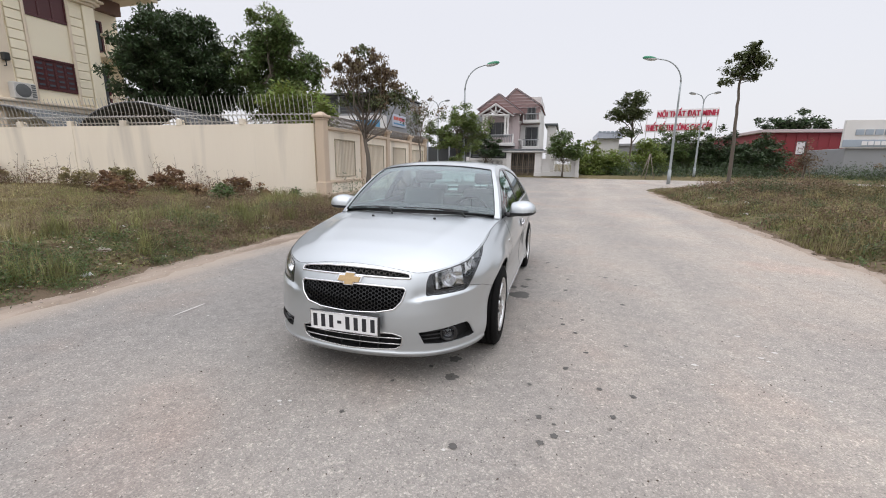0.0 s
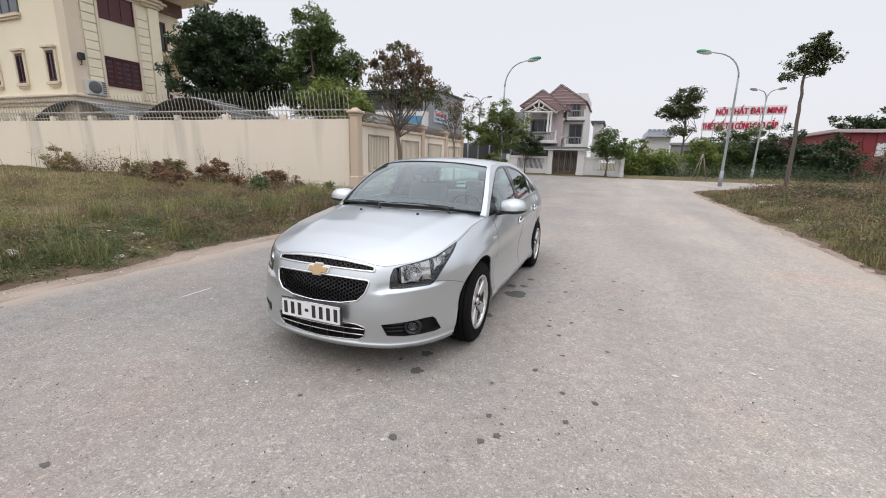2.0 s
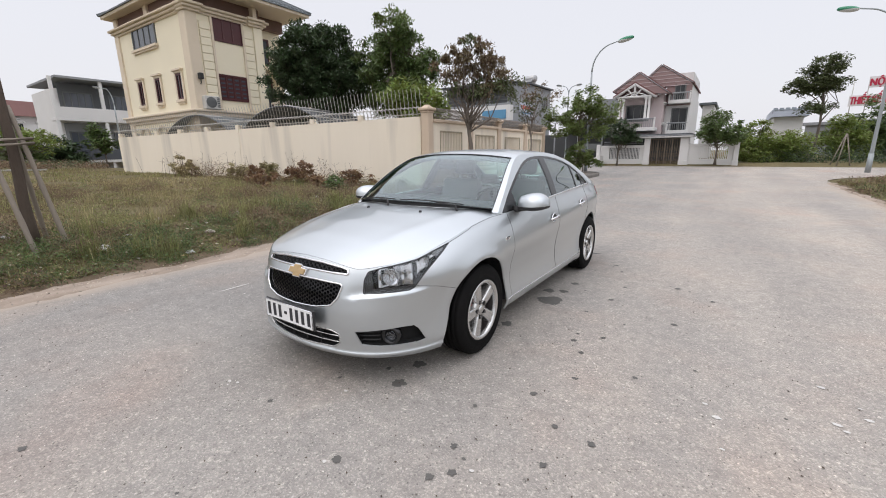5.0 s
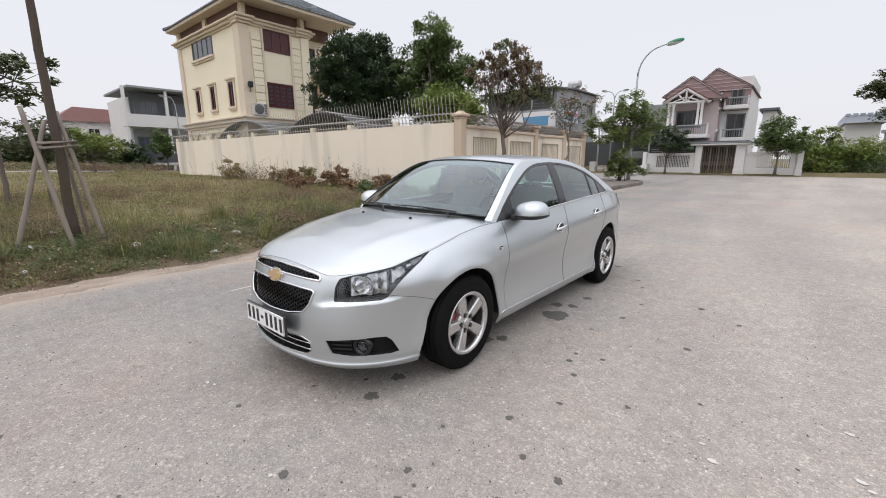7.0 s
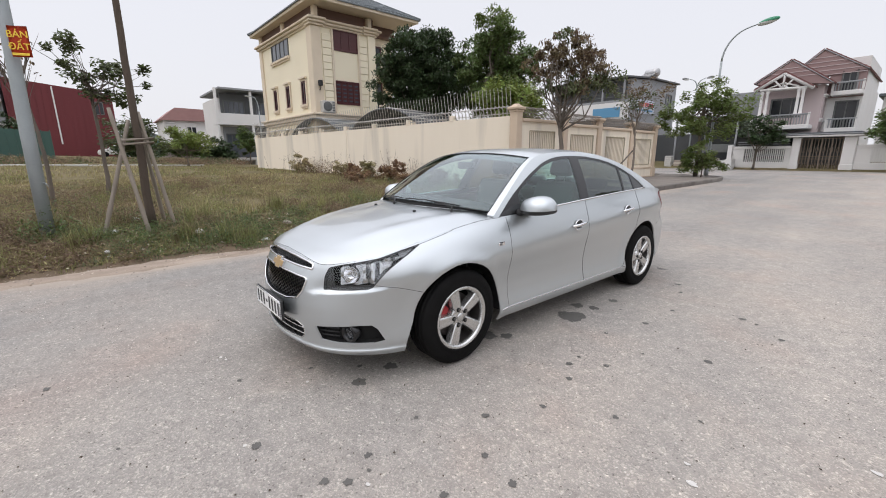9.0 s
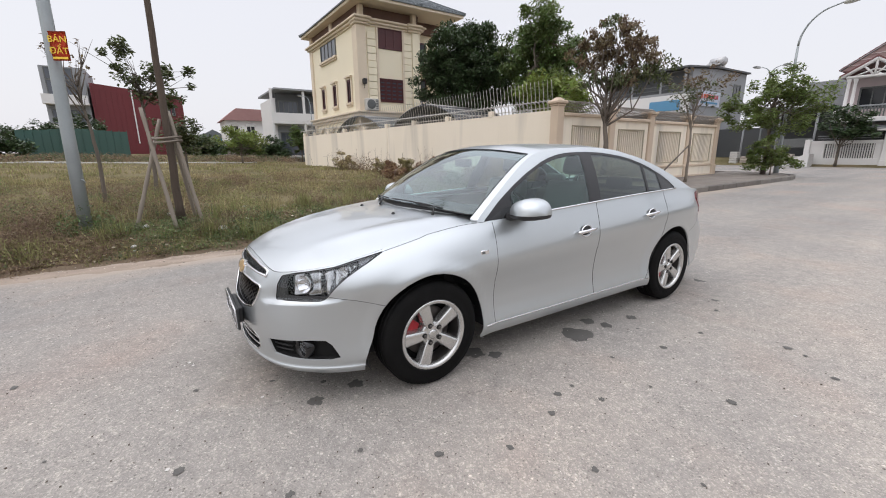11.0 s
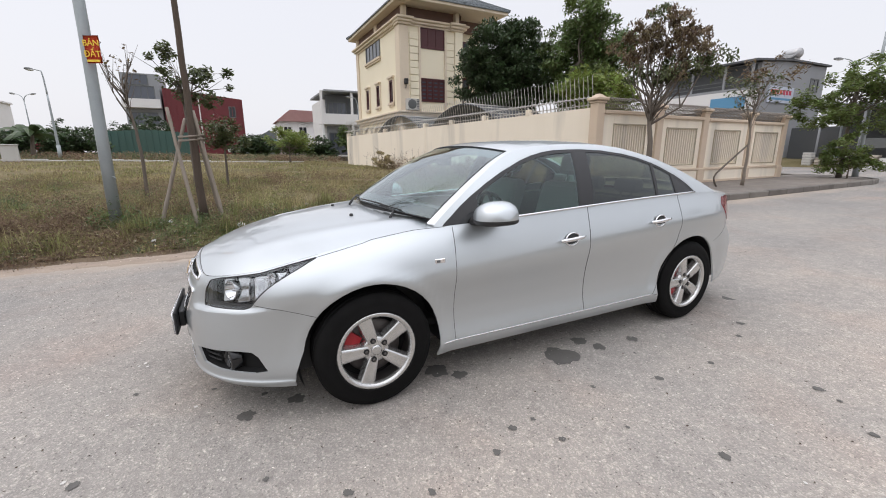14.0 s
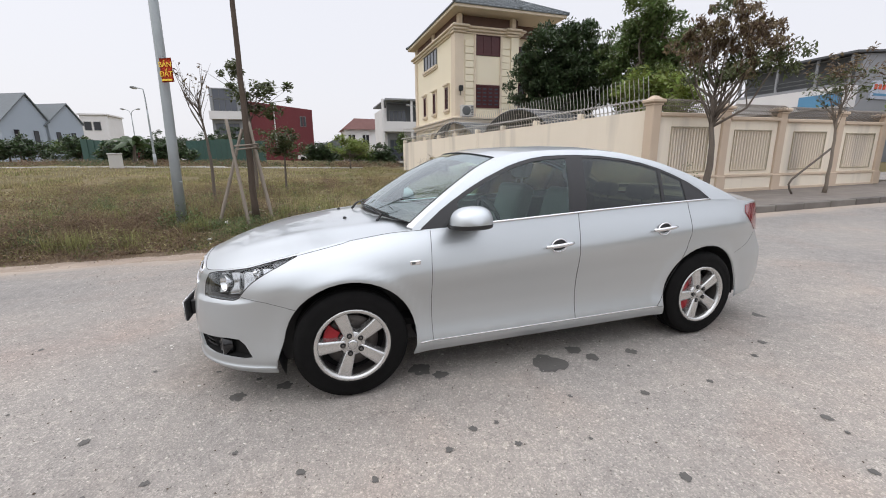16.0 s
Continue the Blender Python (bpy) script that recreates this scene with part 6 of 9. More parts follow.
for x, y, h, w, m_ in ((-48, -33, 3.6, 2.8, LEAF_DARK), (-50, -29, 3.4, 2.6, LEAF_MID), (-52, -24.5, 4.0, 2.4, LEAF_DARK), (-51, -19, 3.7, 2.2, LEAF_DARK), (-53, -13.5, 3.6, 2.0, LEAF_DARK), (-46, -36, 3.2, 2.6, LEAF_BRIGHT), (-41, -11.5, 3.0, 2.2, LEAF_DARK), (-44, 4.6, 2.9, 1.5, LEAF_DARK), (-44.5, 8.4, 3.0, 1.5, LEAF_MID), (-45.5, 11.2, 3.0, 1.4, LEAF_DARK), (-42, -8.6, 2.7, 1.8, LEAF_DARK), (-57, -8.0, 5.2, 2.6, LEAF_DARK), (-63, -14.0, 5.4, 3.2, LEAF_DARK), (-55, -27, 3.8, 3.0, LEAF_DARK), (-60, -33, 4.5, 3.5, LEAF_DARK), (-62, -24, 4.6, 3.0, LEAF_MID), (-58, 6.4, 3.0, 1.4, LEAF_MID), (-70, 6.5, 4.0, 2.4, LEAF_DARK), (-50, -4.4, 5.0, 2.0, LEAF_DARK)):
    gz = ground_z(x, y)
    h -= gz - 0.5
    tree("dark bushy tree beyond the field", (x, y, gz - 0.1), [(0, 0, 0), (0, 0, h * 0.5)], [(0, 0, h * 0.6, w * 0.8, w * 0.8, h * 0.36), (0.2, w * 0.5, h * 0.42, w * 0.7, w * 0.7, h * 0.3), (0, -w * 0.5, h * 0.4, w * 0.7, w * 0.7, h * 0.3)], 3200, 0.34, m_, 0.1, clumps=55, clump_r=0.6, group="trees beyond the field")
# palm-like plant beyond the field
palm = thing("palm", "low feathery palm beyond the field", "palm", (-36.5, -9.6, 0.85))
tube("trunk", [(0, 0, 0), (0.05, 0, 1.0), (0, 0.1, 1.9)], [0.16, 0.13, 0.1], BARK, palm, "rough trunk", 8)
for k in range(13):
    a = 2 * math.pi * k / 13 + 0.3
    L = 1.5 + 0.4 * math.sin(k * 2.3)
    v, f = [], []
    for i in range(9):
        q = i / 8
        p = Vector((math.cos(a) * L * q, math.sin(a) * L * q, 1.9 + 0.9 * math.sin(q * 2.3) * (0.6 + 0.4 * math.sin(k)) - 0.5 * q * q))
        sd = Vector((-math.sin(a), math.cos(a), -0.35)) * 0.28 * math.sin(math.pi * (0.1 + 0.88 * q))
        v += [p + sd + Vector((0, 0, -0.1)), p, p - sd * Vector((1, 1, -1)).y + Vector((0, 0, -0.1))]
    f = [(3 * i + j, 3 * i + j + 1, 3 * i + j + 4, 3 * i + j + 3) for i in range(8) for j in (0, 1)]
    adopt(link_mesh("frond", v, f, LEAF_DARK), palm)

# propped tall trunk at the verge, with bamboo stakes
lean = tree("tall leaning grey trunk propped by bamboo stakes on the verge", (-6.72, 2.0, 0.25), [(0, 0, 0), (0.02, 0.01, 1.3), (0.02, 0.0, 2.6), (0.05, 0.02, 4.2), (0.0, 0.05, 5.6), (0.0, 0.05, 8.4)], [(0.1, 0, 9.4, 1.1, 1.1, 0.7), (-0.4, 0.3, 8.8, 0.8, 0.8, 0.5)], 260, 0.16, LEAF_MID, 0.066, bark=BROWN_BARK, clumps=34, clump_r=0.34, limbs=8)
props = thing("tree_stakes", "weathered bamboo stakes tied round the leaning trunk", "stakes")
top = Vector((-6.70, 1.97, 1.72))
for k, (fx, fy, tx, ty, tz) in enumerate(((-6.62, 1.36, -6.74, 1.87, 1.80), (-6.30, 1.93, -6.60, 1.72, 1.95), (-6.62, 2.32, -6.70, 2.08, 1.92), (-7.35, 2.25, -6.78, 2.05, 1.85))):
    a, b = Vector((fx, fy, 0.18)), Vector((tx, ty, tz))
    b2 = b + (b - a).normalized() * 0.18
    pts = [a.lerp(b2, q) for q in np.linspace(0, 1, 14)]
    tube("stake", pts, [0.031 - 0.006 * i / 13 + (0.004 if i % 3 == 0 else 0) for i in range(14)], BAMBOO, props, sides=8)
for dz in (0.0, 0.06):
    tube("tie", [(-6.95, 1.78, 1.62 + dz), (-6.48, 1.82, 1.60 + dz), (-6.50, 2.18, 1.63 + dz), (-6.92, 2.16, 1.62 + dz)], 0.02, BAMBOO, props, "horizontal tie", 6, True)

# ---- lamps and poles ----


def street_lamp(base, height, reach, direction, label, double=False, r=0.085, head_paint=None):
    lamp = thing("street_lamp", label, "street lamp", base, direction, group="street lamps")
    straight = height - 1.6
    pts = [(0, 0, z) for z in np.linspace(0, straight, 8)]
    radii = [r * (1 - 0.45 * i / 7) for i in range(8)]
    tube("pole", pts, radii, POLE_STEEL, lamp, "tapered grey pole", 10)
    tube("pole_sleeve", [(0, 0, 0), (0, 0, 0.9)], [r * 1.35, r * 1.2], POLE_STEEL, lamp, sides=10)
    for s in ((1, -1) if double else (1,)):
        k = 0.55 if double else 1
        arm = [(s * reach * k * (1 - math.cos(a)) * 0.9, 0, straight + 1.35 * (k if double else 1) * math.sin(a)) for a in np.linspace(0, math.pi / 2 * 0.92, 10)]
        end = Vector(arm[-1])
        arm.append(tuple(end + Vector((s * 0.35 * k, 0, 0.08))))
        tube("arm", arm, [0.045 - 0.0015 * i for i in range(len(arm))], POLE_STEEL, lamp, "curved arm", 8)
        e = Vector(arm[-1])
        m = Matrix.Translation(e + Vector((s * 0.30, 0, 0.02))) @ Matrix.Rotation(radians(-10 * s), 4, "Y")
        bm = bmesh.new()
        bmesh.ops.create_uvsphere(bm, u_segments=18, v_segments=10, radius=1, matrix=m @ Matrix.Diagonal((0.28, 0.13, 0.10, 1) if head_paint else (0.42, 0.16, 0.13, 1)))
        low = bm.copy()
        g = bm.verts[:] + bm.edges[:] + bm.faces[:]
        bmesh.ops.bisect_plane(bm, geom=g, plane_co=m.translation - Vector((0, 0, 0.02)), plane_no=(0, 0, 1), clear_inner=True)
        head = part("lamp_head", bm, head_paint or LAMP_GREEN, lamp, "dark lamp cap" if head_paint else "green lamp cap", True)
        g = low.verts[:] + low.edges[:] + low.faces[:]
        bmesh.ops.bisect_plane(low, geom=g, plane_co=m.translation - Vector((0, 0, 0.02)), plane_no=(0, 0, 1), clear_outer=True)
        part("lamp_lens", low, LAMP_LENS, head, "frosted lens", True)
    return lamp


street_lamp((-6.14, 25.7, 0.25), 7.15, 1.28, 0, "grey street lamp with a green head at the pavement corner")
street_lamp((6.35, 28.7, 0.3), 7.6, 1.5, 180, "grey street lamp with a green head on the verge")
street_lamp((10.6, 39.5, 0.4), 7.6, 0.9, 180, "far grey street lamp with two heads", True, head_paint=DASH)
street_lamp((-12.5, 41.0, 0.3), 8.0, 0.9, 20, "far grey street lamp with two heads", True, head_paint=DASH)
street_lamp((-33.5, -7.4, 1.1), 5.6, 0.08, 250, "thin grey street lamp across the field", head_paint=DASH)
street_lamp((-44.5, 15.3, 0.3), 7.2, 0.45, 250, "thin grey street lamp across the field", head_paint=DASH)
street_lamp((-62, -17.6, 0.3), 8.5, 1.0, 80, "distant street lamp beyond the field", True, head_paint=DASH)

post = thing("steel_pole", "tall leaning grey steel pole with a small red for-sale sign", "pole", (-6.78, 0.74, 0.1))
tube("pole", [(0, 0, 0), (0.0, 0.02, 1.6), (0.0, 0.05, 3.0), (0.02, 0.10, 6.8)], [0.088, 0.082, 0.077, 0.064], POLE_STEEL, post, "tapered grey steel", 14)
tube("hook", [(0.05, 0.06, 0.95), (0.10, 0.10, 0.95), (0.10, 0.12, 0.90)], 0.008, POLE_STEEL, post, sides=5)
banner = thing("sale_sign", "small red sign with yellow words tied to the steel pole", "sign", (-6.57, 0.90, 2.90), 68)
bm = bmesh.new()
grid = [[bm.verts.new((-0.11 + 0.22 * i / 6, 0.010 * math.sin(i * 0.9) + 0.006 * math.cos(j * 1.3), -0.19 + 0.38 * j / 6)) for j in range(7)] for i in range(7)]
for i in range(6):
    for j in range(6):
        bm.faces.new((grid[i][j], grid[i + 1][j], grid[i + 1][j + 1], grid[i][j + 1]))
bmesh.ops.solidify(bm, geom=bm.faces[:], thickness=0.004)
part("sheet", bm, SIGN_RED, banner, "red sheet", True)
for text, z in (("BÁN", 0.045), ("ĐẤT", -0.105)):
    lettering(text, 0.115, Matrix.Translation((0, -0.026, z)) @ Matrix.Rotation(radians(90), 4, "X"), SIGN_YELLOW, banner, depth=0.003, bold=0.006)
for z in (-0.15, 0.15):
    tube("tie", [(-0.10, 0.012, z), (-0.15, 0.09, z), (-0.18, 0.15, z)], 0.004, STEEL, banner, "wire tie", 5)
block("contact_bar", (-0.09, -0.028, -0.175), (0.09, -0.022, -0.145), SIGN_YELLOW, banner)


# plain unseen wall, added on the open side to darken the car doors' reflections
near_wall = thing("reflection_wall", "plain unseen wall added to darken the car's reflections", "wall")
block("wall_panel", (17.0, -45, -0.2), (17.25, 6, 3.0), WALL_DARK, near_wall, "", 0.01)

# ---- grass, weeds, litter ----
def blades(name, xy, heights, width, material, label, lean=0.35):
    n = len(xy)
    z = np.array([ground_z(x, y) for x, y in xy]) - 0.01
    b = np.column_stack([xy, z])
    ang = rng.uniform(0, 2 * math.pi, n)
    d = np.stack([np.cos(ang), np.sin(ang), np.zeros(n)], 1)
    s = np.stack([-np.sin(ang), np.cos(ang), np.zeros(n)], 1)
    h = np.asarray(heights)[:, None]
    k = rng.normal(0, lean, n)[:, None]
    w = (width * rng.uniform(0.6, 1.4, n))[:, None]
    v = np.empty((n, 5, 3))
    up = np.array([0, 0, 1.0])
    v[:, 0], v[:, 1] = b - s * w, b + s * w
    m = b + up * h * 0.55 + d * h * k * 0.35
    v[:, 2], v[:, 3] = m - s * w * 0.7, m + s * w * 0.7
    v[:, 4] = b + up * h * (1 - 0.25 * np.abs(k)) + d * h * k
    idx = (np.arange(n) * 5)[:, None]
    tris = np.concatenate([idx + [0, 1, 3], idx + [0, 3, 2], idx + [2, 3, 4]], 1).reshape(-1)
    me = bpy.data.meshes.new(name)
    me.vertices.add(n * 5)
    me.vertices.foreach_set("co", v.reshape(-1))
    me.loops.add(n * 9)
    me.loops.foreach_set("vertex_index", tris.astype(np.int32))
    me.polygons.add(n * 3)
    me.polygons.foreach_set("loop_start", np.arange(0, n * 9, 3, dtype=np.int32))
    me.update(calc_edges=True)
    me.materials.append(material)
    return tagged(new(name, me), label, "grass", kind="stuff")


def scatter(n, x0, x1, y0, y1, keep, power=1.0, toward="left"):
    """Places in a rectangle, denser towards the road, kept where the ground is grown over."""
    u = rng.uniform(0, 1, n) ** power
    x = x1 - (x1 - x0) * u if toward == "left" else x0 + (x1 - x0) * u
    y = rng.uniform(y0, y1, n)
    ok = [keep(a, b) for a, b in zip(x, y)]
    return np.column_stack([x, y])[ok]


def wall_line(x):
    return SW0.y + (x - SW0.x) * SWD.y / SWD.x


def left_grown(x, y, thresh=-0.12):
    d = off_road(x, y)
    if d < 0.32 + 0.25 * noise.noise((x, y * 0.9, 1.0)) or y > wall_line(x) - 0.12 or (y > 11.8 and x > -9):
        return False
    return noise.noise((x * 0.7, y * 0.7, 4.0)) + 0.5 * noise.noise((x * 2.1, y * 2.1, 9.0)) > thresh


def right_grown(x, y, thresh=-0.12):
    return off_road(x, y) > 0.2 + 0.25 * noise.noise((x, y * 0.9, 1.0)) and noise.noise((x * 0.6, y * 0.6, 14.0)) + 0.5 * noise.noise((x * 2, y * 2, 9.0)) > thresh


def tall(xy, lo, hi, scale=0.5):
    return np.array([lo + (hi - lo) * max(0.0, min(1.0, 0.5 + 0.9 * noise.noise((x * scale, y * scale, 21.0)))) for x, y in xy]) * rng.uniform(0.6, 1.2, len(xy))


p = scatter(110000, -19, -5.9, -7, 13, lambda x, y: left_grown(x, y, -0.35) and noise.noise((x * 0.28, y * 0.4, 88.0)) + 0.4 * noise.noise((x * 1.1, y * 1.1, 88.0)) > -0.16, 1.3)
blades("dry_grass", p, tall(p, 0.02, 0.12), 0.005, GRASS_DRY, "dry yellowish grass on the field")
p = scatter(60000, -16, -5.1, -7, 13, lambda x, y: left_grown(x, y, 0.0), 1.7)
blades("green_grass", p, tall(p, 0.04, 0.14), 0.006, GRASS_GREEN, "short green grass on the verge")
p = scatter(60000, -50, -16, -28, 11, lambda x, y: left_grown(x, y, -0.2), 1.2)
blades("field_grass", p, tall(p, 0.05, 0.17), 0.014, GRASS_DRY, "long dry grass across the open field")
p = scatter(60000, -45, -14, -25, 11, lambda x, y: left_grown(x, y, -0.05) and noise.noise((x * 0.15, y * 0.3, 18.0)) > 0.0, 1.2)
blades("field_grass_green", p, tall(p, 0.06, 0.17), 0.014, GRASS_GREEN, "green patches of field grass")
p = scatter(52000, 4.3, 16, -9, 31, lambda x, y: right_grown(x, y, -0.05), 1.4, "right")
blades("verge_grass", p, tall(p, 0.06, 0.20), 0.008, GRASS_VERGE, "dry grass on the far verge")
p = scatter(52000, 4.3, 16, -9, 31, lambda x, y: right_grown(x, y, 0.0), 1.4, "right")
blades("verge_grass_green", p, tall(p, 0.04, 0.14), 0.009, GRASS_GREEN, "green grass on the far verge")
p = scatter(16000, 10, 60, 24, 60, lambda x, y: off_road(x, y) > 0.6, 1.0, "right")
blades("far_grass", p, tall(p, 0.10, 0.30), 0.02, GRASS_GREEN, "rough green growth across the junction")


def weed_patch(name, places, per, radius, height, leaf, material, label, kind="stuff", slim=0.30):
    pts = []
    for x, y, k in places:
        g = ground_z(x, y)
        q = rng.normal(size=(int(per * k), 3))
        q /= np.linalg.norm(q, axis=1)[:, None]
        q *= (rng.uniform(0, 1, len(q)) ** 0.4)[:, None]
        pts.append(np.column_stack([x + q[:, 0] * radius * k, y + q[:, 1] * radius * k, g + np.abs(q[:, 2]) * height * k]))
    ob = leaf_mesh(name, np.concatenate(pts), leaf, material, None, -0.15, slim, "", 0.6)
    return tagged(ob, label, "weeds", kind=kind)


places = [(x, y, rng.uniform(0.6, 1.3)) for x, y in scatter(130, -12, -5.4, -5, 12, left_grown, 2.0)]
weed_patch("leafy_weeds", places, 130, 0.28, 0.20, 0.045, LEAF_OLIVE, "low leafy green weeds along the verge")
places = [(x, y, rng.uniform(0.6, 1.2)) for x, y in scatter(130, 4.8, 12, 6, 26, right_grown, 1.5, "right")]
weed_patch("leafy_weeds_far", places, 60, 0.32, 0.22, 0.07, GRASS_GREEN, "low leafy green weeds on the far verge")
# dark tangled growth and dead leaves just behind the sandy strip
def verge_places(n, s, a, b, y0, y1):
    out = []
    for _ in range(n):
        y = rng.uniform(y0, y1)
        out.append(((ROAD_L if s < 0 else ROAD_R) + s * rng.uniform(a, b), y, rng.uniform(0.5, 1.3)))
    return out


weed_patch("verge_creepers", [q for q in verge_places(620, -1, 0.30, 1.9, -6, 11.2) if noise.noise((q[0] * 0.6, q[1] * 0.45, 91.0)) + 0.25 * max(-1, min(1, q[1] - 0.7)) > 0.14], 150, 0.22, 0.17, 0.034, LEAF_MID, "dark green creepers along the road verge")
weed_patch("verge_dead_weeds", [q for q in verge_places(900, -1, 0.30, 2.2, -6, 11.2) if noise.noise((q[0] * 0.6, q[1] * 0.45, 91.0)) + 0.25 * max(-1, min(1, q[1] - 0.7)) < 0.28], 120, 0.24, 0.20, 0.038, WEED_BROWN, "dead brown weeds along the road verge")
weed_patch("verge_fresh_weeds", verge_places(45, -1, 0.5, 2.6, -6, 11.2), 130, 0.22, 0.22, 0.036, LEAF_FRESH, "fresh green weeds along the road verge")
weed_patch("far_verge_dead_weeds", verge_places(360, 1, 0.25, 4.0, -8, 23), 60, 0.30, 0.26, 0.08, WEED_BROWN, "reddish dead weeds on the far verge")
weed_patch("far_verge_creepers", verge_places(290, 1, 0.25, 4.5, -8, 23), 70, 0.30, 0.22, 0.07, LEAF_MID, "green weeds on the far verge")
weed_patch("verge_thicket", [(x, y, k) for x, y, k in verge_places(90, -1, 0.7, 3.2, -7, 0.4)], 260, 0.34, 0.42, 0.042, WEED_BROWN, "tangled brown twiggy weeds on the verge")
weed_patch("verge_thicket_green", [(x, y, k) for x, y, k in verge_places(45, -1, 1.0, 3.6, -7, 0.6)], 220, 0.36, 0.46, 0.042, LEAF_MID, "tangled green weeds on the verge")
dead = np.array([(x, y, ground_z(x, y) + 0.03) for x, y, k in verge_places(5200, -1, 0.45, 1.7, -6, 11.4)])
tagged(leaf_mesh("dead_leaves", dead, 0.07, WEED_BROWN, None, 0.0, 0.5, "", 0.15), "dead brown leaves lying along the verge", "leaves", kind="stuff")
# mounds of weeds in clearly set-off patches of green, olive and brown
for nm, mt, n_, seed_, hh, lab in (("green_mounds", LEAF_MID, 85, 71.0, 0.26, "mounds of soft green weeds on the field"), ("brown_mounds", WEED_BROWN, 340, 75.0, 0.28, "mounds of dry brown twiggy weeds on the field"), ("fresh_mounds", GRASS_GREEN, 60, 79.0, 0.22, "mounds of fresh yellow-green weeds on the field")):
    spots = [(x, y, rng.uniform(0.6, 1.4)) for x, y in scatter(n_ * 4, -15, -5.6, -6, 12, lambda x, y: left_grown(x, y, -0.5) and noise.noise((x * 0.45, y * 0.45, seed_)) > 0.12, 1.5)][:n_]
    weed_patch(nm, spots, 280, 0.32, hh * 1.3, 0.04, mt, lab)
for nm, mt, n_, lab in (("verge_brush_brown", WEED_BROWN, 120, "reddish brown brush on the far end of the verge"), ("verge_brush_olive", LEAF_OLIVE, 110, "olive green brush on the far end of the verge"), ("verge_brush_straw", GRASS_VERGE, 80, "straw-coloured brush on the far end of the verge")):
    spots = [(x, y, rng.uniform(0.5, 1.25)) for x, y in zip(rng.uniform(6.0, 26, n_ * 6), rng.uniform(17.5, 27.4, n_ * 6)) if off_road(x, y) > 0.5 and noise.noise((x * 0.35, y * 0.5, n_ * 1.37)) > 0.02][:n_]
    weed_patch(nm, spots, 230, 0.62, 0.50, 0.10, mt, lab)
    near = [(x, y, rng.uniform(0.5, 1.2)) for x, y in zip(rng.uniform(4.9, 15, n_ * 3), rng.uniform(6, 19, n_ * 3)) if off_road(x, y) > 0.5 and noise.noise((x * 0.5, y * 0.45, n_ * 2.1)) > 0.05]
    weed_patch(nm.replace("brush", "clumps"), near, 150, 0.45, 0.30, 0.06, mt, lab.replace("brush on the far end of", "clumps of weeds on"))
spots = [(rng.uniform(2.5, 32), rng.uniform(38.9, 44.5), rng.uniform(0.7, 1.6)) for _ in range(190)]
weed_patch("far_undergrowth", spots, 110, 0.8, 0.95, 0.16, LEAF_DARK, "dark undergrowth at the foot of the far trees")
# matted low growth, in patches of green, straw and brown
for nm, mt, lab, seed_, lo in (("matted_green", GRASS_GREEN, "matted low green growth on the field", 31.0, 0.10), ("matted_straw", GRASS_DRY, "matted straw on the field", 37.0, -0.05), ("matted_brown", WEED_BROWN, "matted brown dead growth on the field", 43.0, -0.02)):
    p = scatter(42000, -17, -5.4, -7, 13, lambda x, y: left_grown(x, y, -0.6) and noise.noise((x * 0.8, y * 0.8, seed_)) + 0.5 * noise.noise((x * 2.5, y * 2.5, seed_)) > lo, 1.5)
    q = np.array([(x, y, ground_z(x, y)) for x, y in p])
    q[:, 2] += rng.uniform(0.0, 0.10, len(q)) * np.array([0.5 + 0.9 * max(0.0, noise.noise((x * 1.7, y * 1.7, seed_))) for x, y in p])
    tagged(leaf_mesh(nm, q, 0.075, mt, None, -0.2, 0.22, "", 0.5), lab, "undergrowth", kind="stuff")
for nm, mt, lab, seed_, lo in (("verge_mat_green", GRASS_GREEN, "matted green growth on the far verge", 51.0, 0.0), ("verge_mat_straw", GRASS_VERGE, "matted straw on the far verge", 57.0, -0.05), ("verge_mat_brown", WEED_BROWN, "matted brown dead growth on the far verge", 63.0, 0.02)):
    p = scatter(30000, 4.35, 14, -9, 27, lambda x, y: right_grown(x, y, -0.6) and noise.noise((x * 0.6, y * 0.6, seed_)) + 0.5 * noise.noise((x * 2.0, y * 2.0, seed_)) > lo, 1.3, "right")
    q = np.array([(x, y, ground_z(x, y)) for x, y in p])
    q[:, 2] += rng.uniform(0.0, 0.14, len(q)) * np.array([0.5 + 0.9 * max(0.0, noise.noise((x * 1.7, y * 1.7, seed_))) for x, y in p])
    tagged(leaf_mesh(nm, q, 0.10, mt, None, -0.2, 0.22, "", 0.5), lab, "undergrowth", kind="stuff")
for s_, y0, y1 in ((-1, -8, 11.3), (1, 3, 22.5)):
    bits_ = np.array([(x, y, max(rise(y) + 0.004, ground_z(x, y) + 0.012)) for x, y, k in verge_places(2600, s_, -0.12, 0.75, y0, y1)])
    tagged(leaf_mesh("edge_litter", bits_, 0.022, LITTER_SCRAP if s_ < 0 else WEED_BROWN, None, 0.0, 0.6, "", 0.12), "small chips and dry leaf bits on the sandy road edge", "litter", kind="stuff")
scraps = np.array([(x, y, ground_z(x, y) + 0.045) for x, y, k in verge_places(900, -1, 0.35, 2.8, -6, 11.4)])
tagged(leaf_mesh("paper_scraps", scraps, 0.05, LITTER_SCRAP, None, 0.0, 0.6, "", 0.25), "pale scraps and dry leaves lying along the verge", "litter", kind="stuff")
# dense arching tussocks along the verge
tufts = []
for x, y, k in verge_places(75, -1, 0.5, 3.0, -6.5, 10.8):
    n = int(90 * k)
    tufts.append(np.column_stack([x + rng.normal(0, 0.07 * k, n), y + rng.normal(0, 0.07 * k, n)]))
p = np.concatenate(tufts)
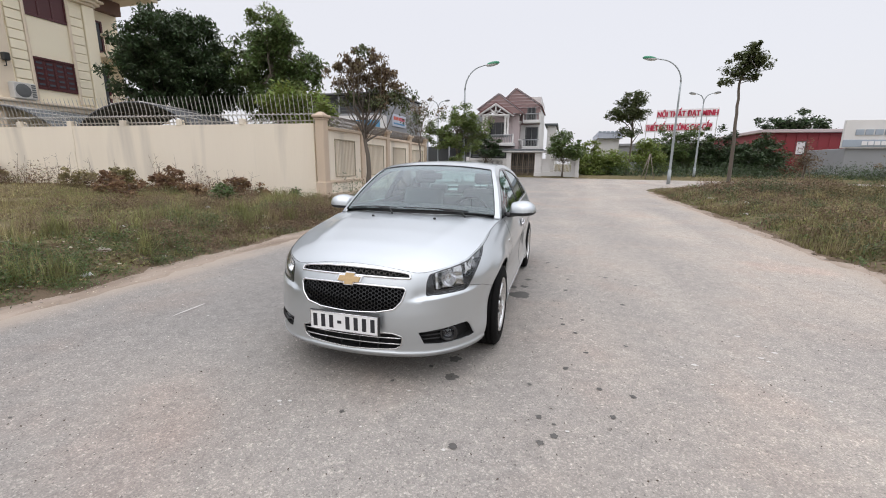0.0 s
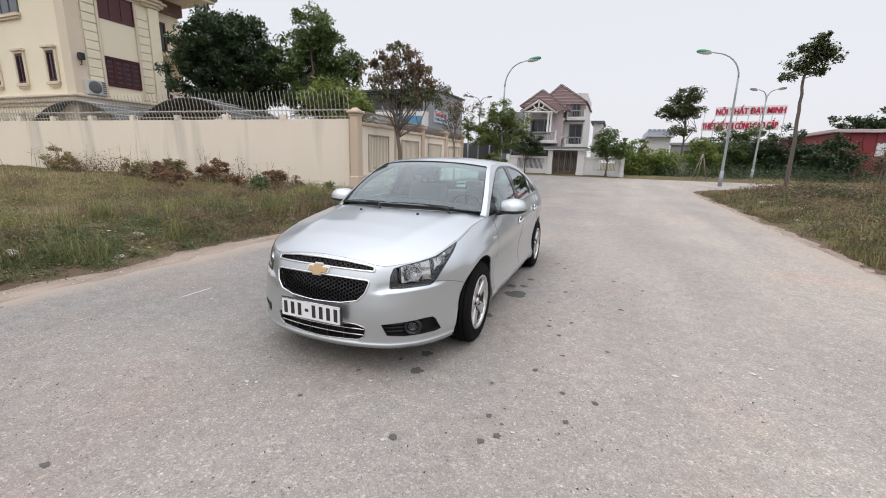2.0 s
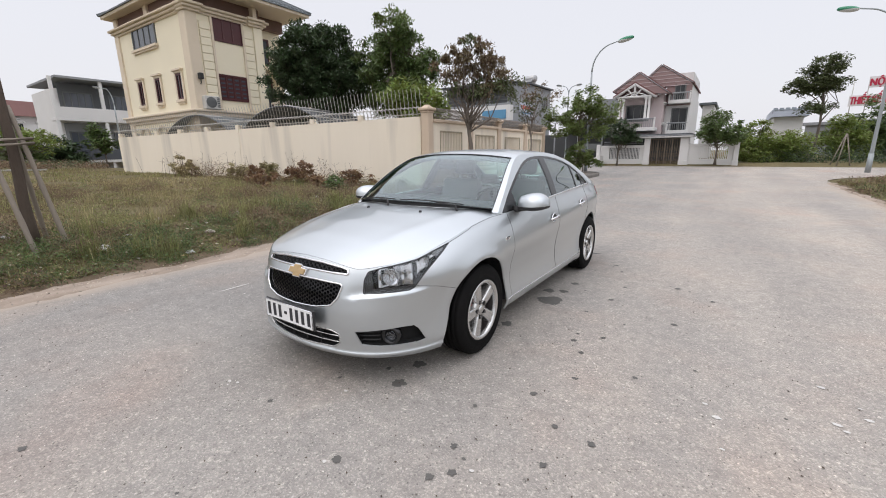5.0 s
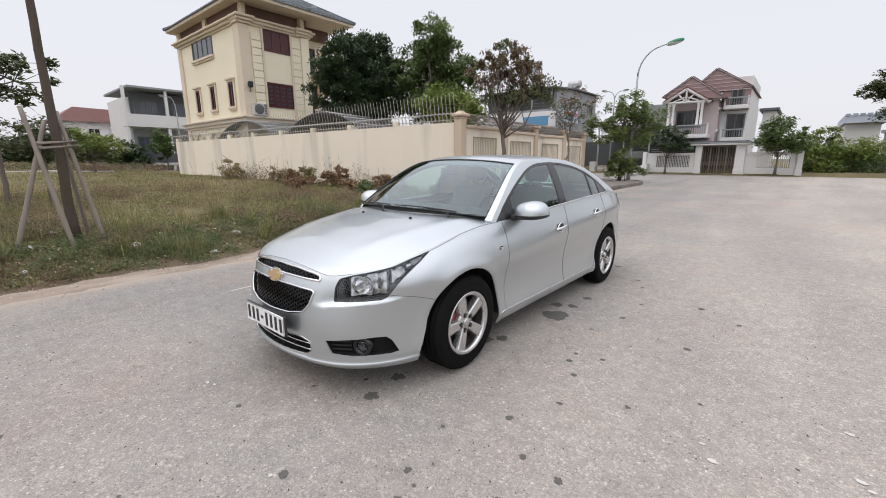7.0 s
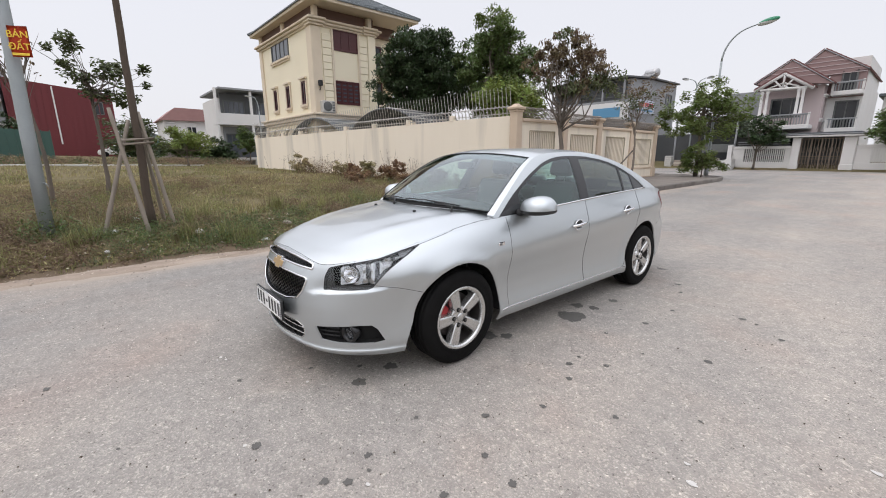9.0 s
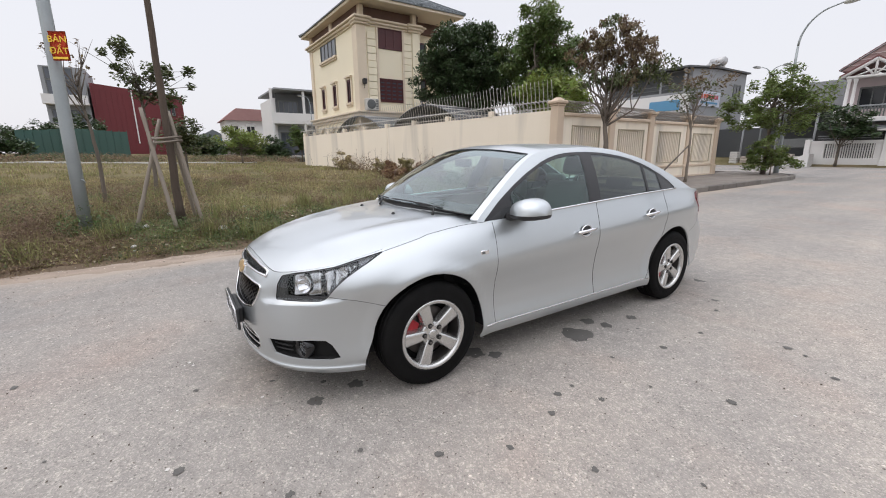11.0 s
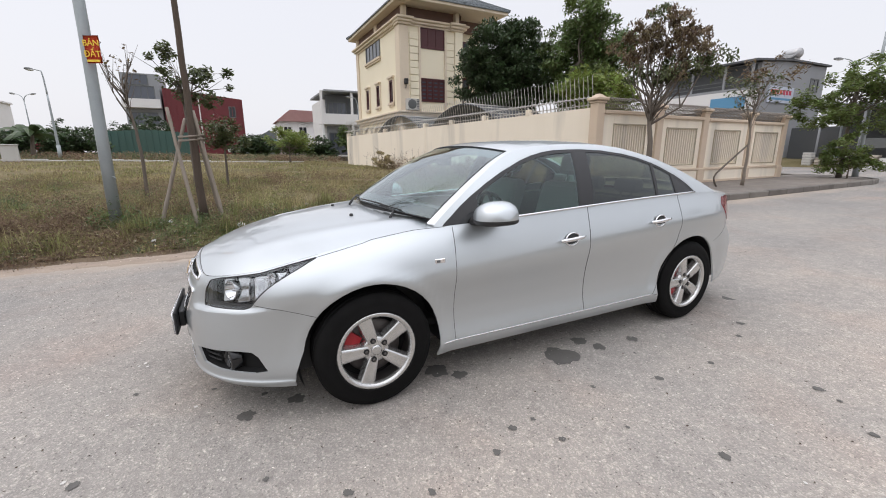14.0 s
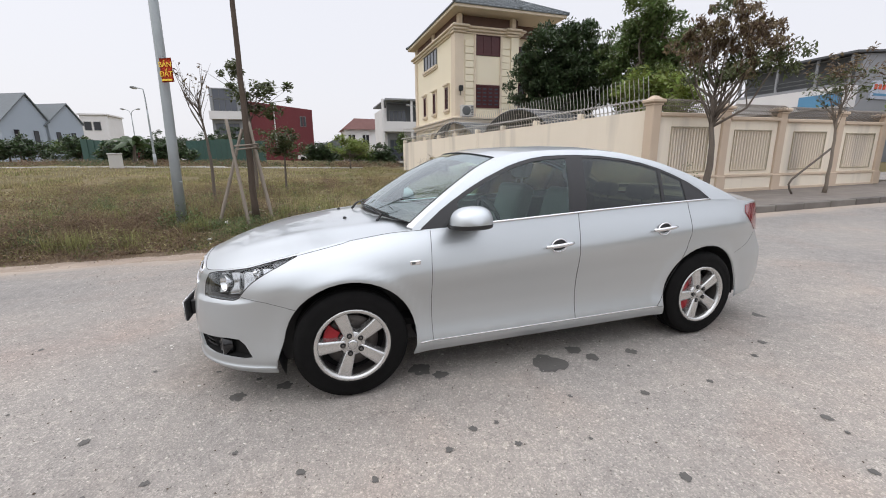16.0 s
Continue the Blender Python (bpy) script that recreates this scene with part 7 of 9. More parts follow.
blades("tussocks", p, rng.uniform(0.18, 0.46, len(p)), 0.0045, GRASS_GREEN, "arching green and straw-coloured grass tussocks on the verge", 0.75)
chips = np.array([(x, y, ground_z(x, y) + 0.02) for x, y, k in verge_places(700, -1, 0.12, 0.75, -6, 11.2)])
tagged(leaf_mesh("dry_chips", chips, 0.06, DRY_LEAF, None, 0.0, 0.4, "", 0.2), "pale yellow dry leaves at the road edge", "leaves", kind="stuff")
# straw-coloured tufts
tufts = []
for x, y in scatter(330, -17, -5.8, -7, 12.4, left_grown, 1.4):
    n = int(rng.uniform(18, 44))
    tufts.append(np.column_stack([x + rng.normal(0, 0.09, n), y + rng.normal(0, 0.09, n)]))
p = np.concatenate(tufts)
blades("straw_tufts", p, rng.uniform(0.15, 0.42, len(p)), 0.0045, GRASS_DRY, "straw-coloured grass tufts on the field", 0.5)
tufts = []
for x, y in scatter(260, 4.5, 12, -8, 20, right_grown, 1.4, "right"):
    n = int(rng.uniform(18, 50))
    tufts.append(np.column_stack([x + rng.normal(0, 0.10, n), y + rng.normal(0, 0.10, n)]))
p = np.concatenate(tufts)
blades("verge_tufts", p, rng.uniform(0.15, 0.42, len(p)), 0.006, GRASS_DRY, "straw-coloured grass tufts on the far verge", 0.5)
# rough growth along the lane beyond the field
for nm, mt, seed_, lab in (("lane_brush_brown", WEED_BROWN, 61.0, "brown brush along the lane beyond the field"), ("lane_brush_dark", LEAF_OLIVE, 67.0, "olive brush along the lane beyond the field")):
    spots = [(x, y, rng.uniform(0.6, 1.3)) for x, y in zip(rng.uniform(-42, -31.5, 420), rng.uniform(-20, 12, 420)) if noise.noise((x * 0.2, y * 0.2, seed_)) > -0.08]
    weed_patch(nm, spots, 70, 0.8, 0.42, 0.14, mt, lab)
# withered brown weeds at the foot of the wall
places = []
for k in range(46):
    x = -9.0 - 11.0 * rng.uniform() ** 1.1
    places.append((x, wall_line(x) - rng.uniform(0.3, 1.5), rng.uniform(0.5, 1.25)))
weed_patch("withered_weeds", places, 110, 0.42, 0.75, 0.10, WEED_BROWN, "withered brown weeds along the wall foot")
weed_patch("wall_weeds", [(x, wall_line(x) - rng.uniform(0.3, 0.8), rng.uniform(0.5, 1.1)) for x in rng.uniform(-21, -9.2, 30)], 110, 0.36, 0.6, 0.08, GRASS_GREEN, "green weeds along the wall foot")
weed_patch("pole_weeds", [(-6.68, 0.78, 1.0), (-6.5, 0.6, 0.8), (-6.6, 1.0, 0.8)], 160, 0.22, 0.48, 0.07, LEAF_MID, "climbing green weeds round the steel pole")
weed_patch("tree_weeds", [(-6.6, 12.6, 1.3), (-7.0, 12.2, 1.2), (-7.3, 13.6, 1.0)], 120, 0.34, 0.9, 0.09, LEAF_MID, "green weeds at the foot of the street tree")
SHRUBS = [(-10.1, 10.9, 0.9, 0.8, RUST_LEAF, "reddish withered shrub before the cream wall"), (-9.5, 11.3, 0.7, 0.75, RUST_LEAF, "reddish withered shrub before the cream wall"), (-12.9, 11.0, 1.1, 0.95, RUST_LEAF, "reddish withered shrub before the cream wall"),
          (-12.3, 10.2, 1.2, 0.85, RUST_LEAF, "reddish withered shrub before the cream wall"), (-11.7, 8.6, 0.9, 0.7, RUST_LEAF, "reddish withered shrub before the cream wall"),
          (-13.4, 9.2, 0.9, 0.75, RUST_LEAF, "reddish withered shrub before the cream wall"), (-10.6, 9.9, 0.5, 0.55, RUST_LEAF, "small withered shrub before the cream wall"),
          (-9.2, 9.4, 0.7, 0.6, LEAF_MID, "small green shrub before the cream wall"), (-9.0, 12.3, 0.4, 0.6, LEAF_MID, "small green shrub before the cream wall"),
          (-20.6, 9.9, 1.6, 1.1, GRASS_DRY, "grey dry shrub at the wall foot"), (-16.5, 10.4, 1.2, 0.8, GRASS_DRY, "grey dry shrub at the wall foot"), (-14.6, 10.6, 0.8, 1.1, GRASS_DRY, "grey dry shrub at the wall foot")]
# shrubs before the wall: reddish withered ones, green ones, grey dry ones
for x, y, w, h, mt, lab in SHRUBS:
    bush = [(0, 0, h * 0.45, w * 0.5, w * 0.4, h * 0.42), (w * 0.3, 0, h * 0.35, w * 0.35, w * 0.3, h * 0.33), (-w * 0.3, 0.05, h * 0.3, w * 0.35, w * 0.3, h * 0.3)]
    tree(lab, (x, y, ground_z(x, y) - 0.02), [(0, 0, 0), (0.02, 0, h * 0.3), (0, 0.02, h * 0.6)], bush, int(900 * w * h + 300), 0.12, mt, 0.018, clumps=26, clump_r=0.16, limbs=9, name="shrub", category="shrub", group="shrubs before the wall")
# dry stalks
stalks = []
for k in range(70):
    x = -9.5 - 12 * rng.uniform()
    y = wall_line(x) - rng.uniform(0.3, 2.2)
    h = rng.uniform(0.4, 1.25)
    g = ground_z(x, y)
    a, l = rng.uniform(0, 6.28), rng.uniform(0, 0.3)
    e = Vector((x + math.cos(a) * l, y + math.sin(a) * l, g + h))
    stalks.append(tube_data([(x, y, g), Vector((x, y, g)).lerp(e, 0.5) + Vector((0.02, 0, 0.03)), e], [0.008, 0.006, 0.003], 4))
    for q in range(3):
        s0 = Vector((x, y, g)).lerp(e, rng.uniform(0.5, 0.95))
        stalks.append(tube_data([s0, s0 + Vector((rng.normal(0, 0.12), rng.normal(0, 0.12), rng.uniform(0.05, 0.18)))], [0.004, 0.002], 3))
tagged(merge("dry_stalks", stalks, WEED_BROWN), "dry weed stalks before the wall", "weeds", kind="stuff")
# litter, stones
for k in range(58):
    if k < 44:
        x, y = -5.5 - 3.2 * rng.uniform() ** 1.5, rng.uniform(-0.5, 10.5)
    else:
        x, y = rng.uniform(4.9, 9.0), rng.uniform(9, 24)
    g = ground_z(x, y)
    bm = bmesh.new()
    bmesh.ops.create_icosphere(bm, subdivisions=2, radius=1)
    sz = rng.uniform(0.02, 0.075)
    for v in bm.verts:
        q = 1 + 0.5 * noise.noise(v.co * 1.7 + Vector((k * 3.1, 0, 0)))
        v.co = Vector((v.co.x * sz * q * 1.5, v.co.y * sz * q, max(v.co.z, -0.4) * sz * q * 0.6))
    ob = part("litter_bag" if k % 3 else "stone", bm, LITTER if k % 3 else STONE)
    ob.location = (x, y, g + sz * 0.22)
    tagged(ob, "crumpled pale plastic litter on the grass" if k % 3 else "pale broken stone on the grass", "litter" if k % 3 else "stone", group="scattered litter" if k % 3 else "scattered stones")
pebbles = []
for k in range(900):
    s = -1 if k % 2 else 1
    y = rng.uniform(-2, 16) if s < 0 else rng.uniform(4, 26)
    x = (ROAD_L - rng.normal(0.2, 0.35)) if s < 0 else (ROAD_R + rng.normal(0.2, 0.3))
    if s < 0 and y > 11.5:
        continue
    r = rng.uniform(0.004, 0.014)
    z = max(ground_z(x, y), rise(y)) + r * 0.3
    v = [(x + r * a * rng.uniform(0.7, 1.3), y + r * b * rng.uniform(0.7, 1.3), z + r * c * 0.7) for a, b, c in ((1, 0, 0), (-1, 0, 0), (0, 1, 0), (0, -1, 0), (0, 0, 1), (0, 0, -1))]
    pebbles.append((v, [(0, 2, 4), (2, 1, 4), (1, 3, 4), (3, 0, 4), (2, 0, 5), (1, 2, 5), (3, 1, 5), (0, 3, 5)]))
for nm, mt, n_, lab in (("pale_grit", GRIT, 7000, "pale grit lying on the worn road"), ("dark_grit", BROWN_BARK, 2600, "dark crumbs lying on the worn road")):
    q = np.column_stack([rng.uniform(-4.6, 4.0, n_), 0.4 + 9.5 * rng.uniform(0, 1, n_) ** 1.5, np.full(n_, 0.004)])
    q[:, 2] += [rise(y) for y in q[:, 1]]
    tagged(leaf_mesh(nm, q, 0.010 if nm == "pale_grit" else 0.013, mt, None, 0.0, 0.6, "", 0.25), lab, "grit", kind="stuff")
tagged(merge("pebbles", pebbles, STONE), "small stones and rubble along the road edges", "pebbles", kind="stuff")


# ---- the silver saloon ----
car = thing("car", "silver metallic four-door saloon car with alloy wheels parked on the road", "car", (-1.287, 2.25, 0))


def table(points, blur=0.06, n=4000):
    """A smooth curve through a few (place, value) pairs, as a function."""
    a = np.array(sorted(points), float)
    xs = np.linspace(a[0, 0], a[-1, 0], n)
    ys = np.interp(xs, a[:, 0], a[:, 1])
    w = max(1, int(blur / (xs[1] - xs[0])))
    for _ in range(2):
        padded = np.concatenate([np.full(w, ys[0]) - (ys[1:w + 1][::-1] - ys[0]), ys, np.full(w, ys[-1]) + (ys[-1] - ys[-w - 1:-1][::-1])])
        ys = np.convolve(padded, np.ones(2 * w + 1) / (2 * w + 1), "valid")
    return lambda v: np.interp(v, xs, ys)


# outline seen from above: (half width, metres behind the nose)
PLAN = [(0, -0.025), (0.2, -0.012), (0.4, 0.032), (0.55, 0.10), (0.675, 0.208), (0.772, 0.352), (0.828, 0.505), (0.858, 0.68), (0.876, 0.93), (0.887, 1.3), (0.892, 1.8), (0.893, 2.4),
        (0.892, 3.0), (0.888, 3.4), (0.876, 3.75), (0.85, 4.02), (0.805, 4.22), (0.73, 4.39), (0.61, 4.50), (0.4, 4.57), (0.2, 4.595), (0, 4.6)]
_p = np.array([[-0.2, -0.012]] + PLAN + [[-0.2, 4.595]], float)
_pts = []
for i in range(1, len(_p) - 2):
    for t in np.linspace(0, 1, 120, endpoint=False):
        a, b, c, d = _p[i - 1], _p[i], _p[i + 1], _p[i + 2]
        _pts.append(0.5 * (2 * b + (c - a) * t + (2 * a - 5 * b + 4 * c - d) * t * t + (3 * b - a - 3 * c + d) * t ** 3))
_pts.append(_p[-2])
_pts = np.array(_pts)
_arc = np.concatenate([[0], np.cumsum(np.hypot(*np.diff(_pts, axis=0).T))])
U_END = float(_arc[-1])
_g = np.gradient(_pts, _arc, axis=0)
_norm = np.stack([_g[:, 1], -_g[:, 0]], 1)
_norm /= np.linalg.norm(_norm, axis=1)[:, None]
_half = len(_pts) // 2


def u_of_y(y):
    return float(np.interp(y, _pts[:, 1], _arc))


def u_of_x(x):
    return float(np.interp(x, _pts[:_half, 0], _arc[:_half]))


def coded(points):
    """('x', 0.35, value) on the nose or ('y', 1.2, value) along the flank, to (arc, value)."""
    return [(u_of_x(v) if k == "x" else u_of_y(v), w) for k, v, w in points]


z_top = table(coded([("x", 0.0, 0.806), ("x", 0.2, 0.798), ("x", 0.35, 0.779), ("x", 0.47, 0.758), ("x", 0.60, 0.775), ("y", 0.36, 0.812), ("y", 0.60, 0.866), ("y", 0.9, 0.925), ("y", 1.2, 0.967), ("y", 1.4, 0.972),
                     ("y", 1.8, 0.992), ("y", 2.47, 1.021), ("y", 3.0, 1.042), ("y", 3.65, 1.06), ("y", 3.95, 1.05), ("y", 4.2, 1.015), ("y", 4.4, 1.01)]) + [(U_END, 1.035)], 0.05)
z_bottom = table(coded([("x", 0.0, 0.205), ("x", 0.5, 0.205), ("y", 0.5, 0.195), ("y", 1.3, 0.215), ("y", 3.2, 0.215), ("y", 4.0, 0.26)]) + [(U_END, 0.27)], 0.05)
in_side = table([(0.10, 0.08), (0.21, 0.045), (0.26, 0.014), (0.31, 0.022), (0.38, 0.040), (0.48, 0.046), (0.60, 0.031), (0.70, 0.006), (0.76, 0.0), (0.80, 0.007), (0.88, 0.029), (0.95, 0.053), (1.02, 0.076), (1.12, 0.1)], 0.030)
in_front = table([(0.15, 0.09), (0.205, 0.045), (0.235, 0.008), (0.27, 0.012), (0.33, 0.006), (0.42, 0.0), (0.5, 0.004), (0.6, 0.02), (0.68, 0.042), (0.74, 0.07), (0.80, 0.115), (0.9, 0.22)], 0.02)
in_rear = table([(0.15, 0.08), (0.27, 0.03), (0.4, 0.0), (0.6, 0.0), (0.66, 0.025), (0.75, 0.06), (0.9, 0.075), (1.0, 0.085), (1.06, 0.11), (1.1, 0.13)], 0.03)
w_front = table([(0, 1), (u_of_y(0.09), 1), (u_of_y(0.62), 0), (U_END, 0)], 0.12)
w_rear = table([(0, 0), (u_of_y(3.95), 0), (u_of_y(4.4), 1), (U_END, 1)], 0.1)
w_fender = table([(0, 0), (u_of_y(0.22), 0), (u_of_y(0.6), 1), (u_of_y(0.95), 1), (u_of_y(1.75), 0.0), (U_END, 0)], 0.18)
w_lip = table([(0, 1), (u_of_y(0.45), 1), (u_of_y(0.72), 0), (U_END, 0)], 0.05)
w_ledge = table([(0, 0), (u_of_x(0.40), 0), (u_of_x(0.47), 1), (u_of_y(0.28), 0.8), (u_of_y(0.46), 0), (U_END, 0)], 0.03)
ledge_up = table([(0, 0), (u_of_x(0.40), 0), (u_of_x(0.55), 0.016), (u_of_y(0.33), 0.034), (u_of_y(0.46), 0.045), (U_END, 0.045)], 0.03)
AXLES, ARCH, AXLE_Z = (0.926, 3.592), 0.383, 0.335


def shell(u, v, off=0.0):
    """The body side: arc u from the nose, v from bottom (0) to top (1); off pushes inwards."""
    u, v = np.asarray(u, float), np.asarray(v, float)
    x, y = np.interp(u, _arc, _pts[:, 0]), np.interp(u, _arc, _pts[:, 1])
    nx, ny = np.interp(u, _arc, _norm[:, 0]), np.interp(u, _arc, _norm[:, 1])
    zt, zb = z_top(u), z_bottom(u)
    z = zb + v * (zt - zb)
    wf, wr = w_front(u), w_rear(u)
    lift = 0.06 * np.clip(y - 2.1, -0.9, 1.6) * np.clip((z - 0.45) / 0.3, 0, 1) * np.clip((zt - z) / 0.2, 0, 1)
    d = wf * in_front(z) + wr * in_rear(z) + (1 - wf - wr) * in_side(z - lift)
    d = d + 0.085 * np.clip(1 - (zt - z) / 0.20, 0, 1) ** 2 * w_fender(u)
    for a in AXLES:
        r = np.hypot(y - a, z - AXLE_Z)
        d = d - 0.017 * np.exp(-((r - 0.39) / 0.055) ** 2) * np.clip((np.abs(x) - 0.6) / 0.1, 0, 1)
    zl = z - ledge_up(u)
    d = d + 0.020 * (np.clip((zl - 0.582) / 0.022, 0, 1) - np.clip((zl - 0.62) / 0.14, 0, 1)) * w_ledge(u)
    d = d - 0.012 * (1 - np.clip((z - 0.236) / 0.012, 0, 1)) * w_lip(u)
    d = d + off
    return np.stack([x - nx * d, y - ny * d, z], -1)


def v_of(u, z):
    return float((z - z_bottom(u)) / (z_top(u) - z_bottom(u)))


def region(points, fine=0.08):
    """A polygon in (arc, v) from coded corners (kind, place, z); long edges are divided."""
    pts = [(u_of_x(p) if k == "x" else u_of_y(p), z) for k, p, z in points]
    out = []
    for (u0, z0), (u1, z1) in zip(pts, pts[1:] + pts[:1]):
        n = max(1, int(math.hypot(u1 - u0, z1 - z0) / fine))
        for i in range(n):
            u, z = u0 + (u1 - u0) * i / n, z0 + (z1 - z0) * i / n
            out.append((u, v_of(u, z)))
    return out


def inside(poly, x, y):
    c = False
    for (x0, y0), (x1, y1) in zip(poly, poly[1:] + poly[:1]):
        if (y0 > y) != (y1 > y) and x < (x1 - x0) * (y - y0) / (y1 - y0) + x0:
            c = not c
    return c


def cut_flat(bm, polys):
    """Cuts a flat mesh along the polygons' edges, so that each face lies in or out."""
    for poly in polys:
        for (x0, y0), (x1, y1) in zip(poly, poly[1:] + poly[:1]):
            if math.hypot(x1 - x0, y1 - y0) < 1e-5:
                continue
            lo_x, hi_x, lo_y, hi_y = min(x0, x1) - 1e-4, max(x0, x1) + 1e-4, min(y0, y1) - 1e-4, max(y0, y1) + 1e-4
            faces = []
            for f in bm.faces:
                xs, ys = [v.co.x for v in f.verts], [v.co.y for v in f.verts]
                if max(xs) >= lo_x and min(xs) <= hi_x and max(ys) >= lo_y and min(ys) <= hi_y:
                    faces.append(f)
            geom = set(faces)
            for f in faces:
                geom.update(f.edges)
                geom.update(f.verts)
            bmesh.ops.bisect_plane(bm, geom=list(geom), dist=1e-6, plane_co=(x0, y0, 0), plane_no=(y1 - y0, x0 - x1, 0))


def flat_grid(us, vs):
    bm = bmesh.new()
    vv = [[bm.verts.new((u, v, 0)) for v in vs] for u in us]
    for i in range(len(us) - 1):
        for j in range(len(vs) - 1):
            bm.faces.new((vv[i][j], vv[i + 1][j], vv[i + 1][j + 1], vv[i][j + 1]))
    return bm


def sort_faces(bm, polys):
    """Faces of the flat mesh by the first polygon that holds them: name -> list of corner lists."""
    out = {}
    for f in bm.faces:
        c = f.calc_center_median()
        for name, poly in polys:
            if poly is None or inside(poly, c.x, c.y):
                out.setdefault(name, []).append([(v.co.x, v.co.y) for v in f.verts])
                break
    return out


LOOK_UP = []


def bend(faces, mapping, sides=(1,), off=0.0):
    """Flat faces onto a curved surface: vertices, normals, faces."""
    index, flat = {}, []
    fs = []
    for f in faces:
        row = []
        for p in f:
            k = (round(p[0], 6), round(p[1], 6))
            if k not in index:
                index[k] = len(flat)
                flat.append(p)
            row.append(index[k])
        fs.append(row)
    a = np.array(flat)
    e = 0.003
    P = mapping(a[:, 0], a[:, 1], off)
    du = mapping(a[:, 0] + e, a[:, 1], off) - mapping(a[:, 0] - e, a[:, 1], off)
    dv = mapping(a[:, 0], a[:, 1] + e, off) - mapping(a[:, 0], a[:, 1] - e, off)
    N = np.cross(du, dv)
    N /= np.maximum(np.linalg.norm(N, axis=1), 1e-9)[:, None]
    if mapping in LOOK_UP:
        N = -N
        fs = [r[::-1] for r in fs]
    V, NN, F = [], [], []
    for s in sides:
        k = len(V)
        flip = np.array([s, 1, 1])
        V.extend((P * flip).tolist())
        NN.extend((N * flip).tolist())
        F.extend([[i + k for i in (r if s > 0 else r[::-1])] for r in fs])
    return V, NN, F


def panel(name, faces, mapping, material, parent, sides=(1,), off=0.0, label="", edge=0.012):
    """A curved sheet with its edges turned inwards by edge, so that joints are real gaps."""
    V, N, F = bend(faces, mapping, sides, off)
    me = bpy.data.meshes.new(name)
    count = {}
    for f in F:
        for a, b in zip(f, f[1:] + f[:1]):
            count[(a, b)] = count.get((a, b), 0) + 1
    rim = [(a, b) for (a, b) in count if (b, a) not in count and not (abs(V[a][0]) < 1e-4 and abs(V[b][0]) < 1e-4)]
    V2, F2, N2 = list(V), list(F), list(N)
    if edge:
        low = {}
        for a, b in rim:
            for i in (a, b):
                if i not in low:
                    low[i] = len(V2)
                    V2.append([V[i][k] - N[i][k] * edge for k in range(3)])
                    N2.append(N[i])
        for a, b in rim:
            F2.append([b, a, low[a], low[b]])
    me.from_pydata(V2, [], F2)
    me.polygons.foreach_set("use_smooth", [True] * len(me.polygons))
    me.materials.append(material)
    me.update()
    if len(me.vertices) == len(N2):
        me.normals_split_custom_set_from_vertices(N2)
    return adopt(new(name, me), parent, label)


def arch_poly(y0, r, n=40):
    """A wheel opening, drawn out towards the bumper below the axle."""
    out = []
    for i in range(n):
        c, d = math.cos(2 * math.pi * i / n), math.sin(2 * math.pi * i / n)
        away = -0.17 * max(0.0, 0.12 - d) * max(0.0, -c) if y0 < 2 else 0.032 * max(0.0, c)
        out.append(("y", y0 + r * c + away, AXLE_Z + r * d))
    return region(out, 1.0)


SILL_Z = 0.293
R_LAMP = region([("x", 0.516, 0.618), ("x", 0.522, 0.70), ("x", 0.545, 0.748), ("x", 0.62, 0.768), ("y", 0.36, 0.803), ("y", 0.50, 0.836), ("y", 0.655, 0.866), ("y", 0.56, 0.822), ("y", 0.465, 0.775), ("y", 0.395, 0.73), ("y", 0.35, 0.685), ("y", 0.315, 0.64), ("y", 0.285, 0.628)])
R_LIP = region([("x", 0.34, 0.236), ("x", 0.50, 0.236), ("y", 0.73, 0.236), ("y", 0.73, 0.248), ("x", 0.50, 0.248), ("x", 0.34, 0.248)])
R_LEDGE = region([("x", 0.395, 0.582), ("x", 0.55, 0.598), ("y", 0.33, 0.616), ("y", 0.46, 0.627), ("y", 0.46, 0.649), ("y", 0.33, 0.638), ("x", 0.55, 0.620), ("x", 0.395, 0.604)])
R_LEDGE_TOP = region([("x", 0.395, 0.593), ("x", 0.55, 0.609), ("y", 0.33, 0.627), ("y", 0.46, 0.638), ("y", 0.46, 0.66), ("y", 0.33, 0.65), ("x", 0.55, 0.635), ("x", 0.395, 0.62)])
R_LAMP_DARK = region([("x", 0.49, 0.59), ("x", 0.50, 0.78), ("x", 0.553, 0.78), ("x", 0.572, 0.640), ("y", 0.31, 0.648), ("y", 0.36, 0.66), ("y", 0.33, 0.60)])
R_LAMP_TIP = region([("y", 0.50, 0.815), ("y", 0.49, 0.86), ("y", 0.68, 0.89), ("y", 0.68, 0.85), ("y", 0.57, 0.80), ("y", 0.52, 0.79)])
R_UP = region([("x", 0.0, 0.787), ("x", 0.2, 0.781), ("x", 0.36, 0.765), ("x", 0.412, 0.755), ("x", 0.416, 0.728), ("x", 0.2, 0.735), ("x", 0.0, 0.739)])
R_LOW = region([("x", 0.0, 0.688), ("x", 0.2, 0.684), ("x", 0.375, 0.674), ("x", 0.388, 0.662), ("x", 0.362, 0.592), ("x", 0.312, 0.540), ("x", 0.2, 0.518), ("x", 0.0, 0.510)])
R_INTAKE = region([("x", 0.0, 0.385), ("x", 0.30, 0.380), ("x", 0.366, 0.357), ("x", 0.360, 0.296), ("x", 0.32, 0.268), ("x", 0.0, 0.256)])
